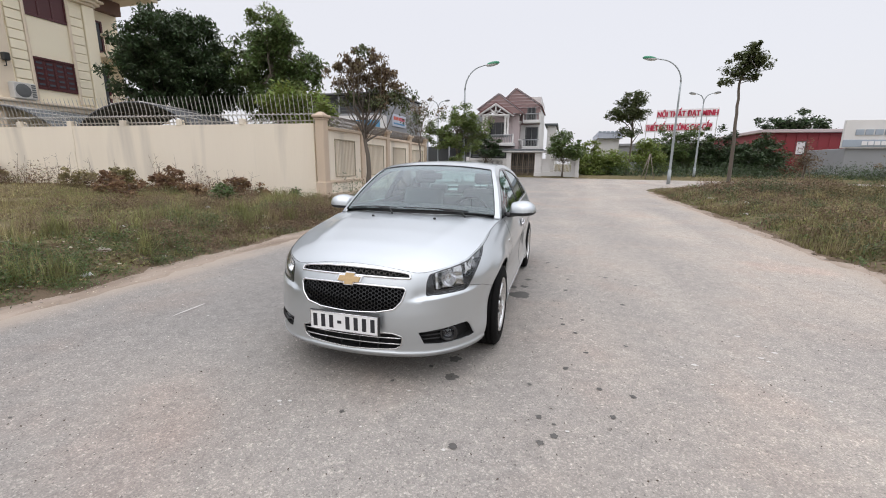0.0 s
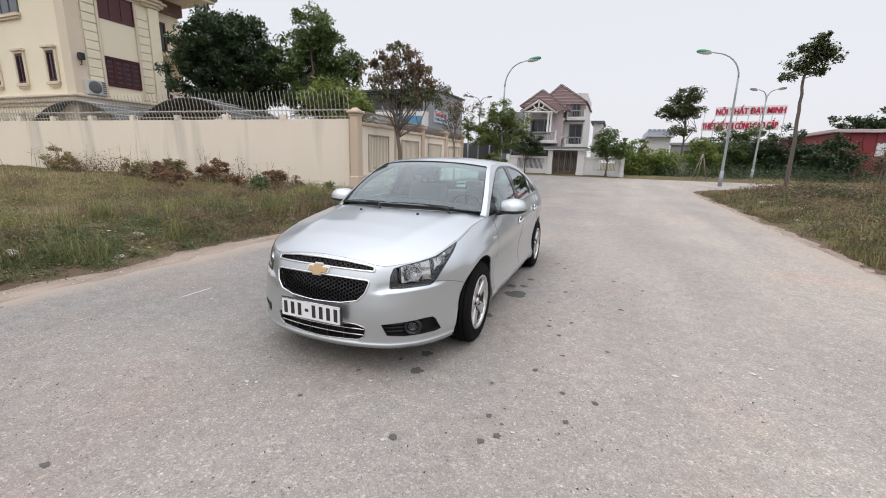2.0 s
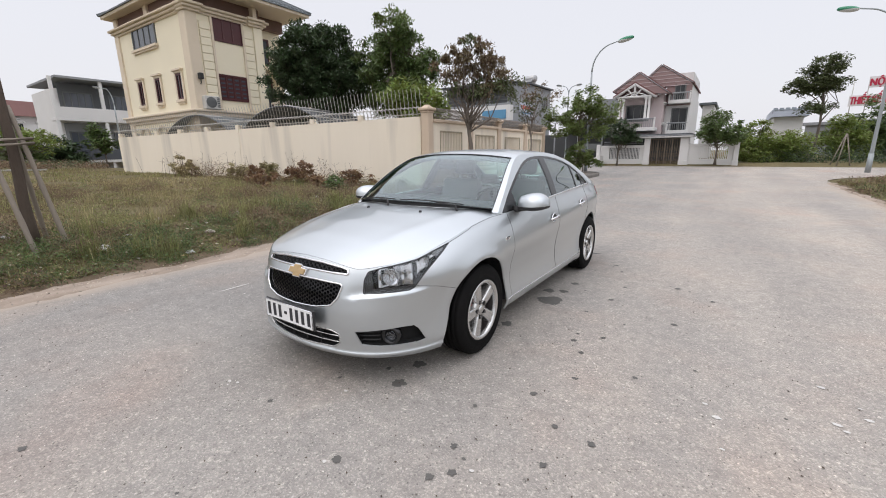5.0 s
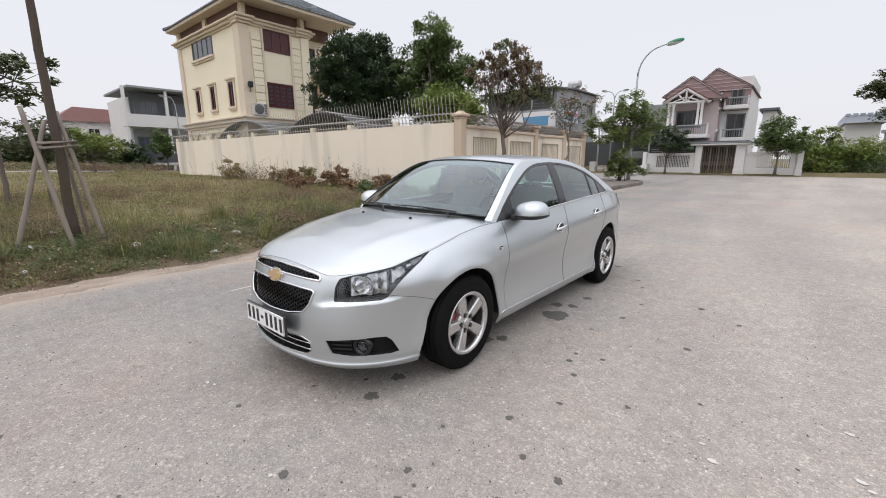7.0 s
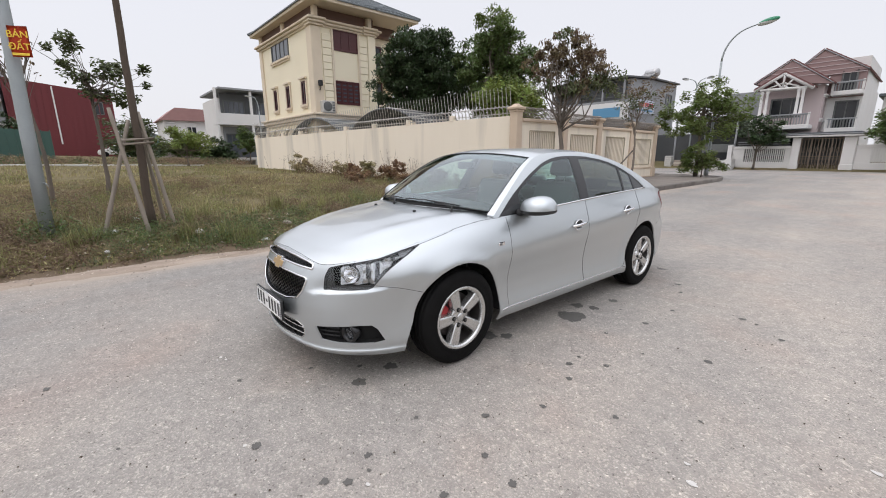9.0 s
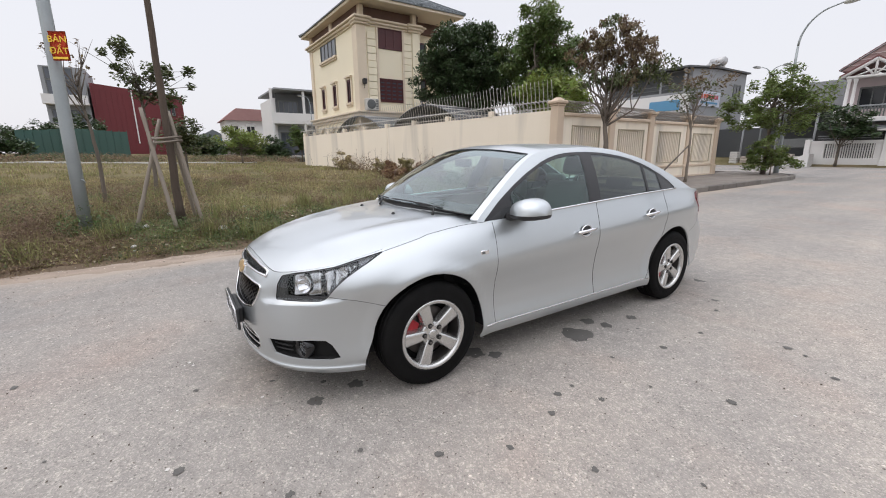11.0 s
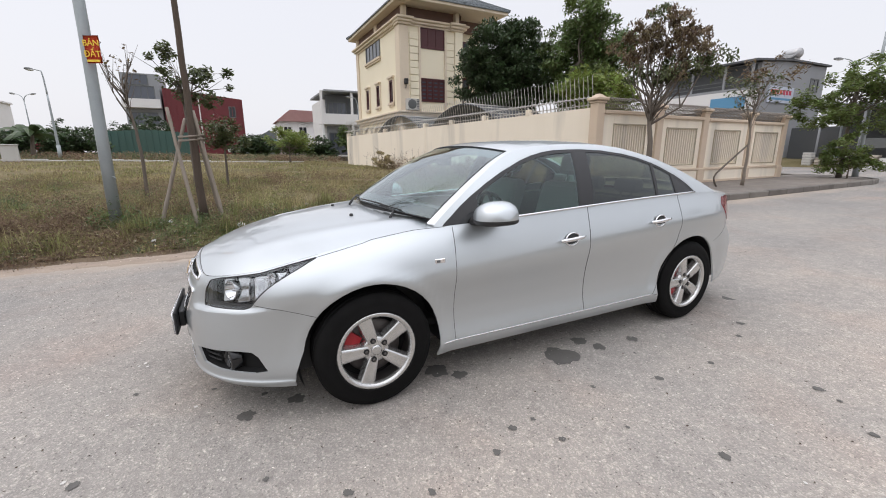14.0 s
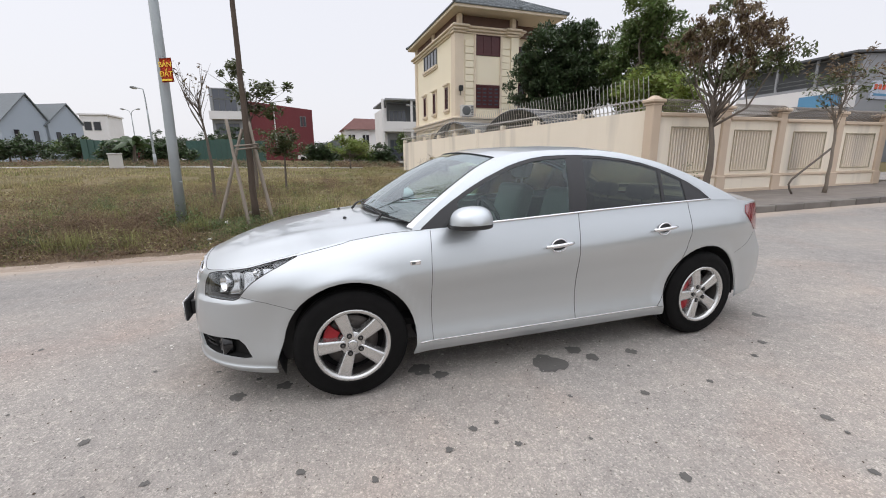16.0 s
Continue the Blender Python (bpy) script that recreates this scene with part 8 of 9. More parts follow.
R_FOG = region([("x", 0.462, 0.386), ("x", 0.56, 0.396), ("x", 0.70, 0.406), ("y", 0.30, 0.402), ("y", 0.33, 0.375), ("y", 0.37, 0.300), ("y", 0.30, 0.288), ("x", 0.60, 0.290), ("x", 0.50, 0.300)])


def eased(poly, reach=0.022):
    """The outline with its corners rounded, but for those on the centre line."""
    out, n = [], len(poly)
    for i, (u, v) in enumerate(poly):
        if u < 1e-4:
            out.append((u, v))
            continue
        ends = []
        for a, b in (poly[i - 1], poly[(i + 1) % n]):
            k = min(0.4, reach / max(1e-6, math.hypot(a - u, (b - v) * 0.6)))
            ends.append((u + (a - u) * k, v + (b - v) * k))
        mid = (0.5 * u + 0.25 * (ends[0][0] + ends[1][0]), 0.5 * v + 0.25 * (ends[0][1] + ends[1][1]))
        out += [ends[0], mid, ends[1]]
    return out


R_UP, R_LOW, R_INTAKE, R_LAMP = eased(R_UP, 0.008), eased(R_LOW, 0.012), eased(R_INTAKE, 0.012), eased(R_LAMP, 0.012)
R_ARCH_F, R_ARCH_R = arch_poly(AXLES[0], ARCH), arch_poly(AXLES[1], ARCH)
R_DOOR_F = region([("y", 1.413, SILL_Z), ("y", 1.409, 0.60), ("y", 1.411, 0.78), ("y", 1.425, 1.2), ("y", 2.462, 1.2), ("y", 2.441, 0.80), ("y", 2.444, SILL_Z)])
R_DOOR_R = region([("y", 2.444, SILL_Z), ("y", 2.441, 0.80), ("y", 2.462, 1.2), ("y", 3.435, 1.2), ("y", 3.427, 1.03), ("y", 3.412, 0.82), ("y", 3.39, 0.716), ("y", 3.315, 0.55), ("y", 3.235, 0.42), ("y", 3.185, 0.33), ("y", 3.16, SILL_Z)])
R_SILL = region([("y", 1.25, 0.1), ("y", 1.25, SILL_Z), ("y", 3.25, SILL_Z), ("y", 3.25, 0.1)])
R_TAIL = region([("y", 4.05, 0.945), ("y", 4.09, 0.998), ("y", 4.20, 1.004), ("x", 0, 9)][:3] + [("y", 4.40, 0.995), ("y", 4.50, 0.97), ("y", 4.50, 0.80), ("y", 4.36, 0.775), ("y", 4.24, 0.79), ("y", 4.13, 0.86)])
R_BUMP_F = region([("x", 0.0, 0.1), ("x", 0.0, 0.810), ("x", 0.2, 0.797), ("x", 0.35, 0.770), ("x", 0.45, 0.757), ("x", 0.52, 0.70), ("y", 0.335, 0.662), ("y", 0.46, 0.628), ("y", 0.62, 0.577), ("y", 0.80, 0.50), ("y", 0.80, 0.1)])
R_BUMP_R = region([("y", 3.70, 0.1), ("y", 3.85, 0.56), ("y", 3.95, 0.635), ("y", 4.10, 0.68), ("y", 4.26, 0.77), ("y", 4.50, 0.79), ("y", 4.599, 0.79), ("y", 4.599, 0.1)])

us = sorted(set(list(np.linspace(0, u_of_y(0.7), 44)) + list(np.linspace(u_of_y(0.7), u_of_y(4.0), 90)) + list(np.linspace(u_of_y(4.0), U_END, 22))))
shell_bm = flat_grid(us, list(np.linspace(0, 1, 30)))
cuts = [R_LIP, R_LEDGE, R_LEDGE_TOP, R_LAMP, R_LAMP_DARK, R_LAMP_TIP, R_UP, R_LOW, R_INTAKE, R_FOG, R_ARCH_F, R_ARCH_R, R_DOOR_F, R_DOOR_R, R_SILL, R_TAIL, R_BUMP_F, R_BUMP_R]
cut_flat(shell_bm, cuts)
bits = sort_faces(shell_bm, [("arch", R_ARCH_F), ("arch", R_ARCH_R), ("lamp", R_LAMP), ("up", R_UP), ("low", R_LOW), ("intake", R_INTAKE), ("fog", R_FOG), ("tail", R_TAIL),
                             ("door_f", R_DOOR_F), ("door_r", R_DOOR_R), ("sill", R_SILL), ("bump_f", R_BUMP_F), ("bump_r", R_BUMP_R), ("rest", None)])
shell_bm.free()
y_cut = u_of_y(1.9)
fender = [f for f in bits["rest"] if sum(p[0] for p in f) / len(f) < y_cut]
quarter = [f for f in bits["rest"] if sum(p[0] for p in f) / len(f) >= y_cut]
lamp_bits = {"dark": [], "tip": [], "bright": []}
for f in bits["lamp"]:
    cu, cv = sum(p[0] for p in f) / len(f), sum(p[1] for p in f) / len(f)
    lamp_bits["dark" if inside(R_LAMP_DARK, cu, cv) else "tip" if inside(R_LAMP_TIP, cu, cv) else "bright"].append(f)
front_bumper = panel("front_bumper", bits["bump_f"], shell, PAINT, car, (1, -1))
panel("rear_bumper", bits["bump_r"], shell, PAINT, car, (1, -1))
doors = []
for s in (1, -1):
    panel("fender", fender, shell, PAINT, car, (s,))
    panel("quarter_panel", quarter, shell, PAINT, car, (s,))
    panel("sill", bits["sill"], shell, PAINT, car, (s,))
    doors.append((s, panel("front_door", bits["door_f"], shell, PAINT, car, (s,), 0.001), panel("rear_door", bits["door_r"], shell, PAINT, car, (s,), 0.001)))
    panel("tail_lamp", bits["tail"], shell, TAIL_RED, car, (s,), -0.006, "glossy red tail lamp")


def cavity(name, faces, depth, material, parent, sides=(1,), label="", mapping=None):
    """A recess behind a hole: floor pushed in by depth, and its walls."""
    mapping = mapping or shell
    V0, _, F = bend(faces, mapping, sides, 0.003)
    V1, _, _ = bend(faces, mapping, sides, depth)
    count = set()
    for f in F:
        for a, b in zip(f, f[1:] + f[:1]):
            count.add((a, b))
    rim = [(a, b) for (a, b) in count if (b, a) not in count and not (abs(V1[a][0]) < 1e-4 and abs(V1[b][0]) < 1e-4)]
    n = len(V1)
    faces2 = [list(f) for f in F] + [[a, b, n + b, n + a] for a, b in rim]
    return adopt(link_mesh(name, V1 + V0, faces2, material), parent, label)


def ring_points(poly, off=0.0, side=1, both=False, mapping=None):
    a = np.array(poly)
    P = (mapping or shell)(a[:, 0], a[:, 1], off)
    return [Vector((p[0] * side, p[1], p[2])) for p in P]


def mirrored_outline(poly, off):
    """The closed outline of a region that meets the centre line, taken to both sides."""
    pts = [p for p in ring_points(poly, off)]
    half = [p for p in pts if p.x > 1e-4]
    start = max(range(len(pts)), key=lambda i: (abs(pts[i].x) < 1e-3, pts[i].z))
    order = pts[start:] + pts[:start]
    order = [p for i, p in enumerate(order) if p.x > 1e-3 or i == 0 or p.z == min(q.z for q in pts if q.x < 1e-3)]
    return order + [Vector((-p.x, p.y, p.z)) for p in reversed(order) if p.x > 1e-3]


# grilles: recess, honeycomb of small cells, bright surround
def honeycomb(name, poly, cell, off, parent):
    V, F = [], []
    us_, vs_ = [p[0] for p in poly], [p[1] for p in poly]
    h0 = 0.58
    row = 0
    v = min(vs_)
    while v < max(vs_) + cell / h0:
        u = (cell * 0.75 if row % 2 else 0.0) - cell * 1.5 * math.ceil(max(us_) / (cell * 1.5))
        while u < max(us_) + cell:
            hexes = [(u + cell * 0.54 * math.cos(math.pi / 3 * k), v + cell * 0.455 / h0 * math.sin(math.pi / 3 * k)) for k in range(6)]
            small = [(u + cell * 0.435 * math.cos(math.pi / 3 * k), v + cell * 0.36 / h0 * math.sin(math.pi / 3 * k)) for k in range(6)]
            if inside(poly, abs(u) + 1e-3, v) and sum(inside(poly, abs(p[0]) + 1e-3, p[1]) for p in hexes) >= 4:
                base = len(V)
                for pts, o in ((hexes, off), (small, off), (small, off + 0.018)):
                    a = np.array(pts)
                    for s in (1,):
                        P = shell(np.abs(a[:, 0]), a[:, 1], o)
                        P[:, 0] *= np.where(a[:, 0] < 0, -1, 1)
                        V.extend(P.tolist())
                for k in range(6):
                    l = (k + 1) % 6
                    F.append((base + k, base + l, base + 6 + l, base + 6 + k))
                    F.append((base + 6 + k, base + 6 + l, base + 12 + l, base + 12 + k))
            u += cell * 1.5
        v += cell * 0.43 / h0
        row += 1
    return adopt(link_mesh(name, V, F, GLOSS_BLACK), parent, "black honeycomb mesh")


for nm, key, poly in (("upper_grille", "up", R_UP), ("lower_grille", "low", R_LOW)):
    g = cavity(nm, bits[key], 0.05, DARK, car, (1, -1), "black honeycomb grille with chrome surround")
    honeycomb("mesh", poly, 0.029, 0.010, g)
    tube("surround", mirrored_outline(poly, -0.002), 0.0085 if key == "up" else 0.007, CHROME, g, "chrome surround", 6, True)
intake = cavity("lower_intake", bits["intake"], 0.06, DARK, car, (1, -1), "dark lower intake with bright slats")
for z0, z1 in ((0.347, 0.337), (0.305, 0.295)):
    pts = [Vector(shell(u, v_of(u, z0 - 0.004 * (u / 0.3) ** 2), 0.012).tolist()) for u in np.linspace(0, 0.37, 12)]
    line = [Vector((-p.x, p.y, p.z)) for p in reversed(pts[1:])] + pts
    tube("slat", line, 0.007, CHROME if z0 > 0.33 else ALLOY, intake, "silvered slat", 6, flat=0.7)
for k in (-0.2, -0.07, 0.07, 0.2):
    p = Vector(shell(abs(k), v_of(abs(k), 0.32), 0.022).tolist())
    block("rib", (math.copysign(p.x, k) - 0.003, p.y, 0.262), (math.copysign(p.x, k) + 0.003, p.y + 0.02, 0.38), BLACK, intake)
tube("surround", mirrored_outline(R_INTAKE, 0.002), 0.005, ALLOY, intake, "silvered surround", 6, True)

# gold cross emblem on the bar between the grilles
emblem_y = float(shell(0.0, v_of(0.0, 0.717))[1]) - 0.012
for name, k, mat_, dy, lab in (("emblem_rim", 1.0, CHROME, 0.0, "chrome rim"), ("emblem", 0.86, GOLD, -0.006, "gold cross-shaped emblem")):
    w, h, a = 0.094 * k, 0.021 * (0.9 if k < 1 else 1), 0.036 * k
    hh = 0.044 * k
    outline = [(-w, -h * 0.9), (-w + 0.012, h), (-a, h), (-a + 0.004, hh), (a + 0.004, hh), (a, h), (w, h * 0.9), (w - 0.012, -h), (a, -h), (a - 0.004, -hh), (-a - 0.004, -hh), (-a, -h)]
    prism(name, outline, 0.02, mat_, front_bumper, lab, Matrix.Translation((0, emblem_y + dy, 0.717)) @ Matrix.Rotation(radians(-18), 4, "X"), 0.002)

# number plate: holder, plate and illegible bars
plate = block("number_plate", (-0.238, -0.0720, 0.388), (0.238, -0.0660, 0.508), PLATE, car, "white number plate with dark characters", 0.002)
block("plate_holder", (-0.25, -0.0670, 0.378), (0.25, -0.0520, 0.515), BLACK, plate, "black plate holder", 0.006)
block("plate_bracket", (-0.16, -0.0530, 0.395), (0.16, -0.02, 0.49), BLACK, plate, "black bracket", 0.006)
for k in range(8):
    x = -0.205 + k * 0.0585
    tall = 0.010 if k == 3 else 0.043
    block("character_bar", (x - 0.0145, -0.0735, 0.448 - tall), (x + 0.0145, -0.0715, 0.448 + tall), PLATE_INK, plate)
rim_pts = [(-0.238, 0.388), (0.238, 0.388), (0.238, 0.508), (-0.238, 0.508)]
tube("plate_rim", [(x, -0.0725, z) for x, z in rim_pts], 0.003, CHROME, plate, "thin bright rim", 4, True)

def reflector_sheet(u, v, off=0.0):
    """The faceted reflector behind the headlamp's lens."""
    u, v = np.asarray(u, float), np.asarray(v, float)
    a, b = ((u - u_of_x(0.60)) / 0.115 + 0.5 * v) % 1.0, (v * 3.6) % 1.0
    return shell(u, v, off + 0.034 + 0.034 * np.abs(2 * a - 1) + 0.010 * np.abs(2 * b - 1))


# headlamps: housing, two bowls with bulbs, indicator bowl, clear lens; fog lamps
for s in (1, -1):
    lamp = cavity("headlamp", bits["lamp"], 0.075, LAMP_BOWL, car, (s,), "clear headlamp with chrome reflectors")
    panel("lens", bits["lamp"], shell, LENS, lamp, (s,), 0.0, "clear lens", 0)
    panel("lamp_mask", lamp_bits["dark"], shell, BLACK, lamp, (s,), 0.012, "black inner mask", 0.02)
    panel("lamp_tip", lamp_bits["tip"], shell, LAMP_TIP, lamp, (s,), 0.020, "grey silvered tip", 0.02)
    panel("reflector", lamp_bits["bright"], reflector_sheet, LAMP_CHROME, lamp, (s,), 0.0, "fluted chrome reflector", 0)
    for u, z, r, aim in ((u_of_x(0.675), 0.705, 0.050, (0.50, -0.85, 0.08)), (u_of_y(0.43), 0.768, 0.028, (0.66, -0.72, 0.16))):
        c = Vector(shell(u, v_of(u, z), 0.066).tolist())
        m = Matrix.Translation((c.x * s, c.y, c.z)) @ Vector((aim[0] * s, aim[1], aim[2])).to_track_quat("Z", "Y").to_matrix().to_4x4()
        lathe("reflector", [(0.010, 0.0), (r * 0.30, 0.003), (r * 0.52, 0.010), (r * 0.72, 0.021), (r * 0.88, 0.034), (r * 0.97, 0.044)], CHROME, lamp, "chrome reflector", 28, m)
        lathe("bezel", [(r * 0.97, 0.044), (r * 1.0, 0.045), (r * 1.03, 0.042), (r * 1.03, 0.020)], LAMP_CHROME, lamp, "bright bezel", 28, m)
        lathe("bulb", [(0.0, 0.034), (0.008, 0.030), (0.011, 0.022), (0.009, 0.008), (0.009, 0.0)], LAMP_CHROME, lamp, "silvered bulb cap", 12, m)
    tube("surround", ring_points(R_LAMP, 0.002, s), 0.004, BLACK, lamp, "black seal", 5, True)
    fog = cavity("fog_lamp", bits["fog"], 0.06, DARK, car, (s,), "round fog lamp in a black recess")
    u = u_of_x(0.655)
    c = Vector(shell(u, v_of(u, 0.345), 0.045).tolist())
    m = Matrix.Translation((c.x * s, c.y, c.z)) @ Vector((0.35 * s, -1, 0)).to_track_quat("Z", "Y").to_matrix().to_4x4()
    lathe("bezel", [(0.062, -0.02), (0.062, 0.026), (0.050, 0.032), (0.034, 0.016), (0.034, 0.0)], GLOSS_BLACK, fog, "black bezel", 28, m)
    lathe("reflector", [(0.0, -0.004), (0.020, 0.0), (0.034, 0.010)], LAMP_BOWL, fog, "chrome reflector", 24, m)
    lathe("lens", [(0.036, 0.018), (0.024, 0.025), (0.0, 0.028)], LENS, fog, "clear lens", 24, m)
    for z in (0.325, 0.352, 0.378):
        a = np.array([(uu, v_of(uu, z)) for uu in np.linspace(u_of_x(0.48), u_of_x(0.60), 4)])
        tube("slat", [Vector((p[0] * s, p[1], p[2])) for p in shell(a[:, 0], a[:, 1], 0.03)], 0.005, BLACK, fog, sides=5)

# joints between the panels
def joint(points, s):
    a = np.array([(u_of_y(y), v_of(u_of_y(y), z)) for y, z in points])
    P = shell(a[:, 0], a[:, 1], 0.0012)
    tube("panel_joint", [Vector((p[0] * s, p[1], p[2])) for p in P], 0.0022, BLACK, car, "dark joint between panels", 5)


def along(points, n=12):
    pts = np.array(points)
    t = np.linspace(0, len(pts) - 1, n * (len(pts) - 1) + 1)
    return [(float(np.interp(k, range(len(pts)), pts[:, 0])), float(np.interp(k, range(len(pts)), pts[:, 1]))) for k in t]


for s in (1, -1):
    joint(along([(1.413, SILL_Z), (1.409, 0.60), (1.411, 0.78), (1.425, 0.965)]), s)
    joint(along([(2.444, SILL_Z), (2.441, 0.80), (2.46, 1.018)]), s)
    joint(along([(3.16, SILL_Z), (3.185, 0.33), (3.235, 0.42), (3.315, 0.55), (3.39, 0.716), (3.412, 0.82), (3.427, 1.03), (3.43, 1.05)], 6), s)
    joint(along([(0.33, 0.650), (0.46, 0.628), (0.635, 0.572)]), s)
    joint(along([(3.95, 0.625), (4.10, 0.68), (4.26, 0.77)]), s)
    joint(along([(0.655, 0.866), (0.9, 0.915)], 3) + [(y, float(z_top(u_of_y(y))) - 0.003) for y in np.linspace(0.95, 1.38, 8)], s)

# wheel housings and underside
for y0 in AXLES:
    for s in (1, -1):
        v, f = [], []
        n = 26
        for i in range(n + 1):
            a = radians(-9) + radians(213) * i / n
            for x in (0.60, min(0.868, float(np.interp(y0 + ARCH * math.cos(a), _pts[:, 1], _pts[:, 0])) - 0.045)):
                v.append((x * s, y0 + (ARCH + 0.034) * math.cos(a), AXLE_Z + (ARCH + 0.006) * math.sin(a)))
        f = [(2 * i, 2 * i + 1, 2 * i + 3, 2 * i + 2) for i in range(n)] + [tuple(2 * i for i in range(n + 1))]
        adopt(link_mesh("wheel_housing", v, f, BLACK), car, "black wheel-arch liner")
under = [(-0.6, 0.25), (0.6, 0.25), (0.80, 0.55), (0.80, 4.2), (0.6, 4.45), (-0.6, 4.45), (-0.80, 4.2), (-0.80, 0.55)]
bm = bmesh.new()
fc = bm.faces.new([bm.verts.new((x if abs(x) < 0.7 else x * 0.74, y, 0.20)) for x, y in under])
ext = bmesh.ops.extrude_face_region(bm, geom=[fc])
bmesh.ops.translate(bm, vec=(0, 0, 0.16), verts=[g for g in ext["geom"] if isinstance(g, bmesh.types.BMVert)])
part("underbody", bm, BLACK, car, "black underbody")


# bonnet between the tops of the two flanks
def top_edge(u):
    return shell(u, np.ones_like(np.asarray(u, float)), 0.0)


bonnet_mid = table([(-0.05, 0.752), (0.0, 0.772), (0.06, 0.793), (0.13, 0.815), (0.2, 0.849), (0.35, 0.903), (0.6, 0.957), (0.9, 0.998), (1.15, 1.018), (1.5, 1.03)], 0.03)
bonnet_end = lambda x: 1.13 + 0.27 * (np.abs(x) / 0.74) ** 2.0
u_hood = np.linspace(0, u_of_y(1.44), 70)


def bonnet(u, a, off=0.0):
    e = top_edge(np.abs(u))
    xe, ye, ze = e[..., 0], e[..., 1], e[..., 2]
    x = xe * a
    y = np.minimum(ye, bonnet_end(x))
    k = np.abs(a)
    z = ze + (bonnet_mid(y) - ze) * (1 - k ** 2.6)
    ridge = np.clip((ye - 0.2) / 0.3, 0, 1)
    z = z + 0.012 * np.exp(-((np.abs(x) - (0.36 + 0.20 * y)) / 0.07) ** 2) * ridge * (1 - k ** 4)
    return np.stack([x, y, z - off - 0.002], -1)


LOOK_UP.append(bonnet)
hood_bm = flat_grid(list(u_hood[1:]), list(np.linspace(-1, 1, 41)))
hood_faces = [[(v.co.x, v.co.y) for v in f.verts] for f in hood_bm.faces]
hood_bm.free()
keep = []
for f in hood_faces:
    P = bonnet(np.array([p[0] for p in f]), np.array([p[1] for p in f]))
    if max(P[:, 1]) - min(P[:, 1]) > 0.0015 and np.linalg.norm(np.cross(P[1] - P[0], P[2] - P[0])) > 1e-7:
        keep.append(f)
for s in (1, -1):
    uu = np.linspace(0.0, u_of_y(0.66), 34)
    P = shell(uu, np.ones_like(uu), 0.002)
    tube("panel_joint", [Vector((q[0] * s, q[1] - 0.001, q[2] - 0.002)) for q in P], 0.0026, BLACK, car, "dark joint under the bonnet edge", 5)
hood = panel("bonnet", keep, bonnet, PAINT, car, edge=0.012)
for x in (-0.28, 0.28):
    z = float(bonnet(np.array([u_of_y(1.05)]), np.array([x / 0.72]))[0, 2])
    lathe("washer_jet", [(0.0, 0.012), (0.008, 0.011), (0.012, 0.006), (0.013, -0.004)], BLACK, hood, "black washer jet", 12, Matrix.Translation((x, 0.97, z - 0.004)))

# boot lid
boot_mid = table([(3.6, 1.06), (3.9, 1.085), (4.2, 1.085), (4.4, 1.075), (4.52, 1.05), (4.6, 1.0)], 0.04)
u_boot = np.linspace(u_of_y(3.72), U_END - 1e-4, 34)


def boot(u, a, off=0.0):
    e = top_edge(u)
    z = e[..., 2] + (boot_mid(e[..., 1]) - e[..., 2]) * (1 - np.abs(a) ** 2.4)
    return np.stack([e[..., 0] * a, e[..., 1], z - off - 0.002], -1)


LOOK_UP.append(boot)
bm = flat_grid(list(u_boot), list(np.linspace(-1, 1, 25)))
faces = [[(v.co.x, v.co.y) for v in f.verts] for f in bm.faces]
bm.free()
panel("boot_lid", faces, boot, PAINT, car, edge=0.01)

# upper body: line along the tops of the side windows, roof, screens
roof_z = table([(1.30, 0.965), (1.34, 1.003), (1.45, 1.087), (1.589, 1.186), (1.70, 1.258), (1.811, 1.324), (1.938, 1.382), (2.08, 1.418), (2.29, 1.434), (2.5, 1.440), (2.75, 1.435), (2.96, 1.412), (3.24, 1.348), (3.48, 1.268), (3.67, 1.188), (3.85, 1.108), (3.98, 1.045)], 0.035)


def belt_x(y):
    u = np.interp(y, _pts[:, 1], _arc)
    return shell(u, np.ones_like(u))[..., 0], z_top(u)


def cabin_side(y, z, off=0.0):
    y, z = np.asarray(y, float), np.asarray(z, float)
    xb, zb = belt_x(y)
    h = z - zb
    x = xb - 0.40 * h - 0.38 * h * h - 0.22 * np.clip(y - 3.3, 0, 1) * h - off
    return np.stack([x, y, z], -1)


def cabin_top(t, a, off=0.0):
    """Across the car from side to side at place t along the window tops; a from -1 to 1."""
    t, a = np.asarray(t, float), np.asarray(a, float)
    e = cabin_side(t, roof_z(t))
    bow = np.interp(t, [1.30, 1.6, 1.95, 2.4, 2.9, 3.3, 4.0], [0.22, 0.17, 0.10, 0.0, -0.02, -0.06, -0.10])
    crown = np.interp(t, [1.34, 1.7, 2.0, 2.4, 2.9, 3.3, 4.0], [0.045, 0.05, 0.045, 0.04, 0.04, 0.04, 0.045])
    k = 1 - np.abs(a) ** 2.3
    return np.stack([e[..., 0] * a, t - bow * k, e[..., 2] + crown * k - off], -1)


LOOK_UP.append(cabin_top)
DLO = [(1.36, 0.9), (1.358, 0.963), (1.38, 0.985), (1.50, 1.078), (1.576, 1.128), (1.70, 1.200), (1.825, 1.262), (2.005, 1.334), (2.10, 1.362), (2.2, 1.384), (2.31, 1.398), (2.42, 1.402), (2.55, 1.404), (2.75, 1.396), (2.96, 1.370), (3.10, 1.342), (3.24, 1.300), (3.36, 1.253), (3.48, 1.198), (3.58, 1.138), (3.655, 1.075),
       (3.66, 0.9)]
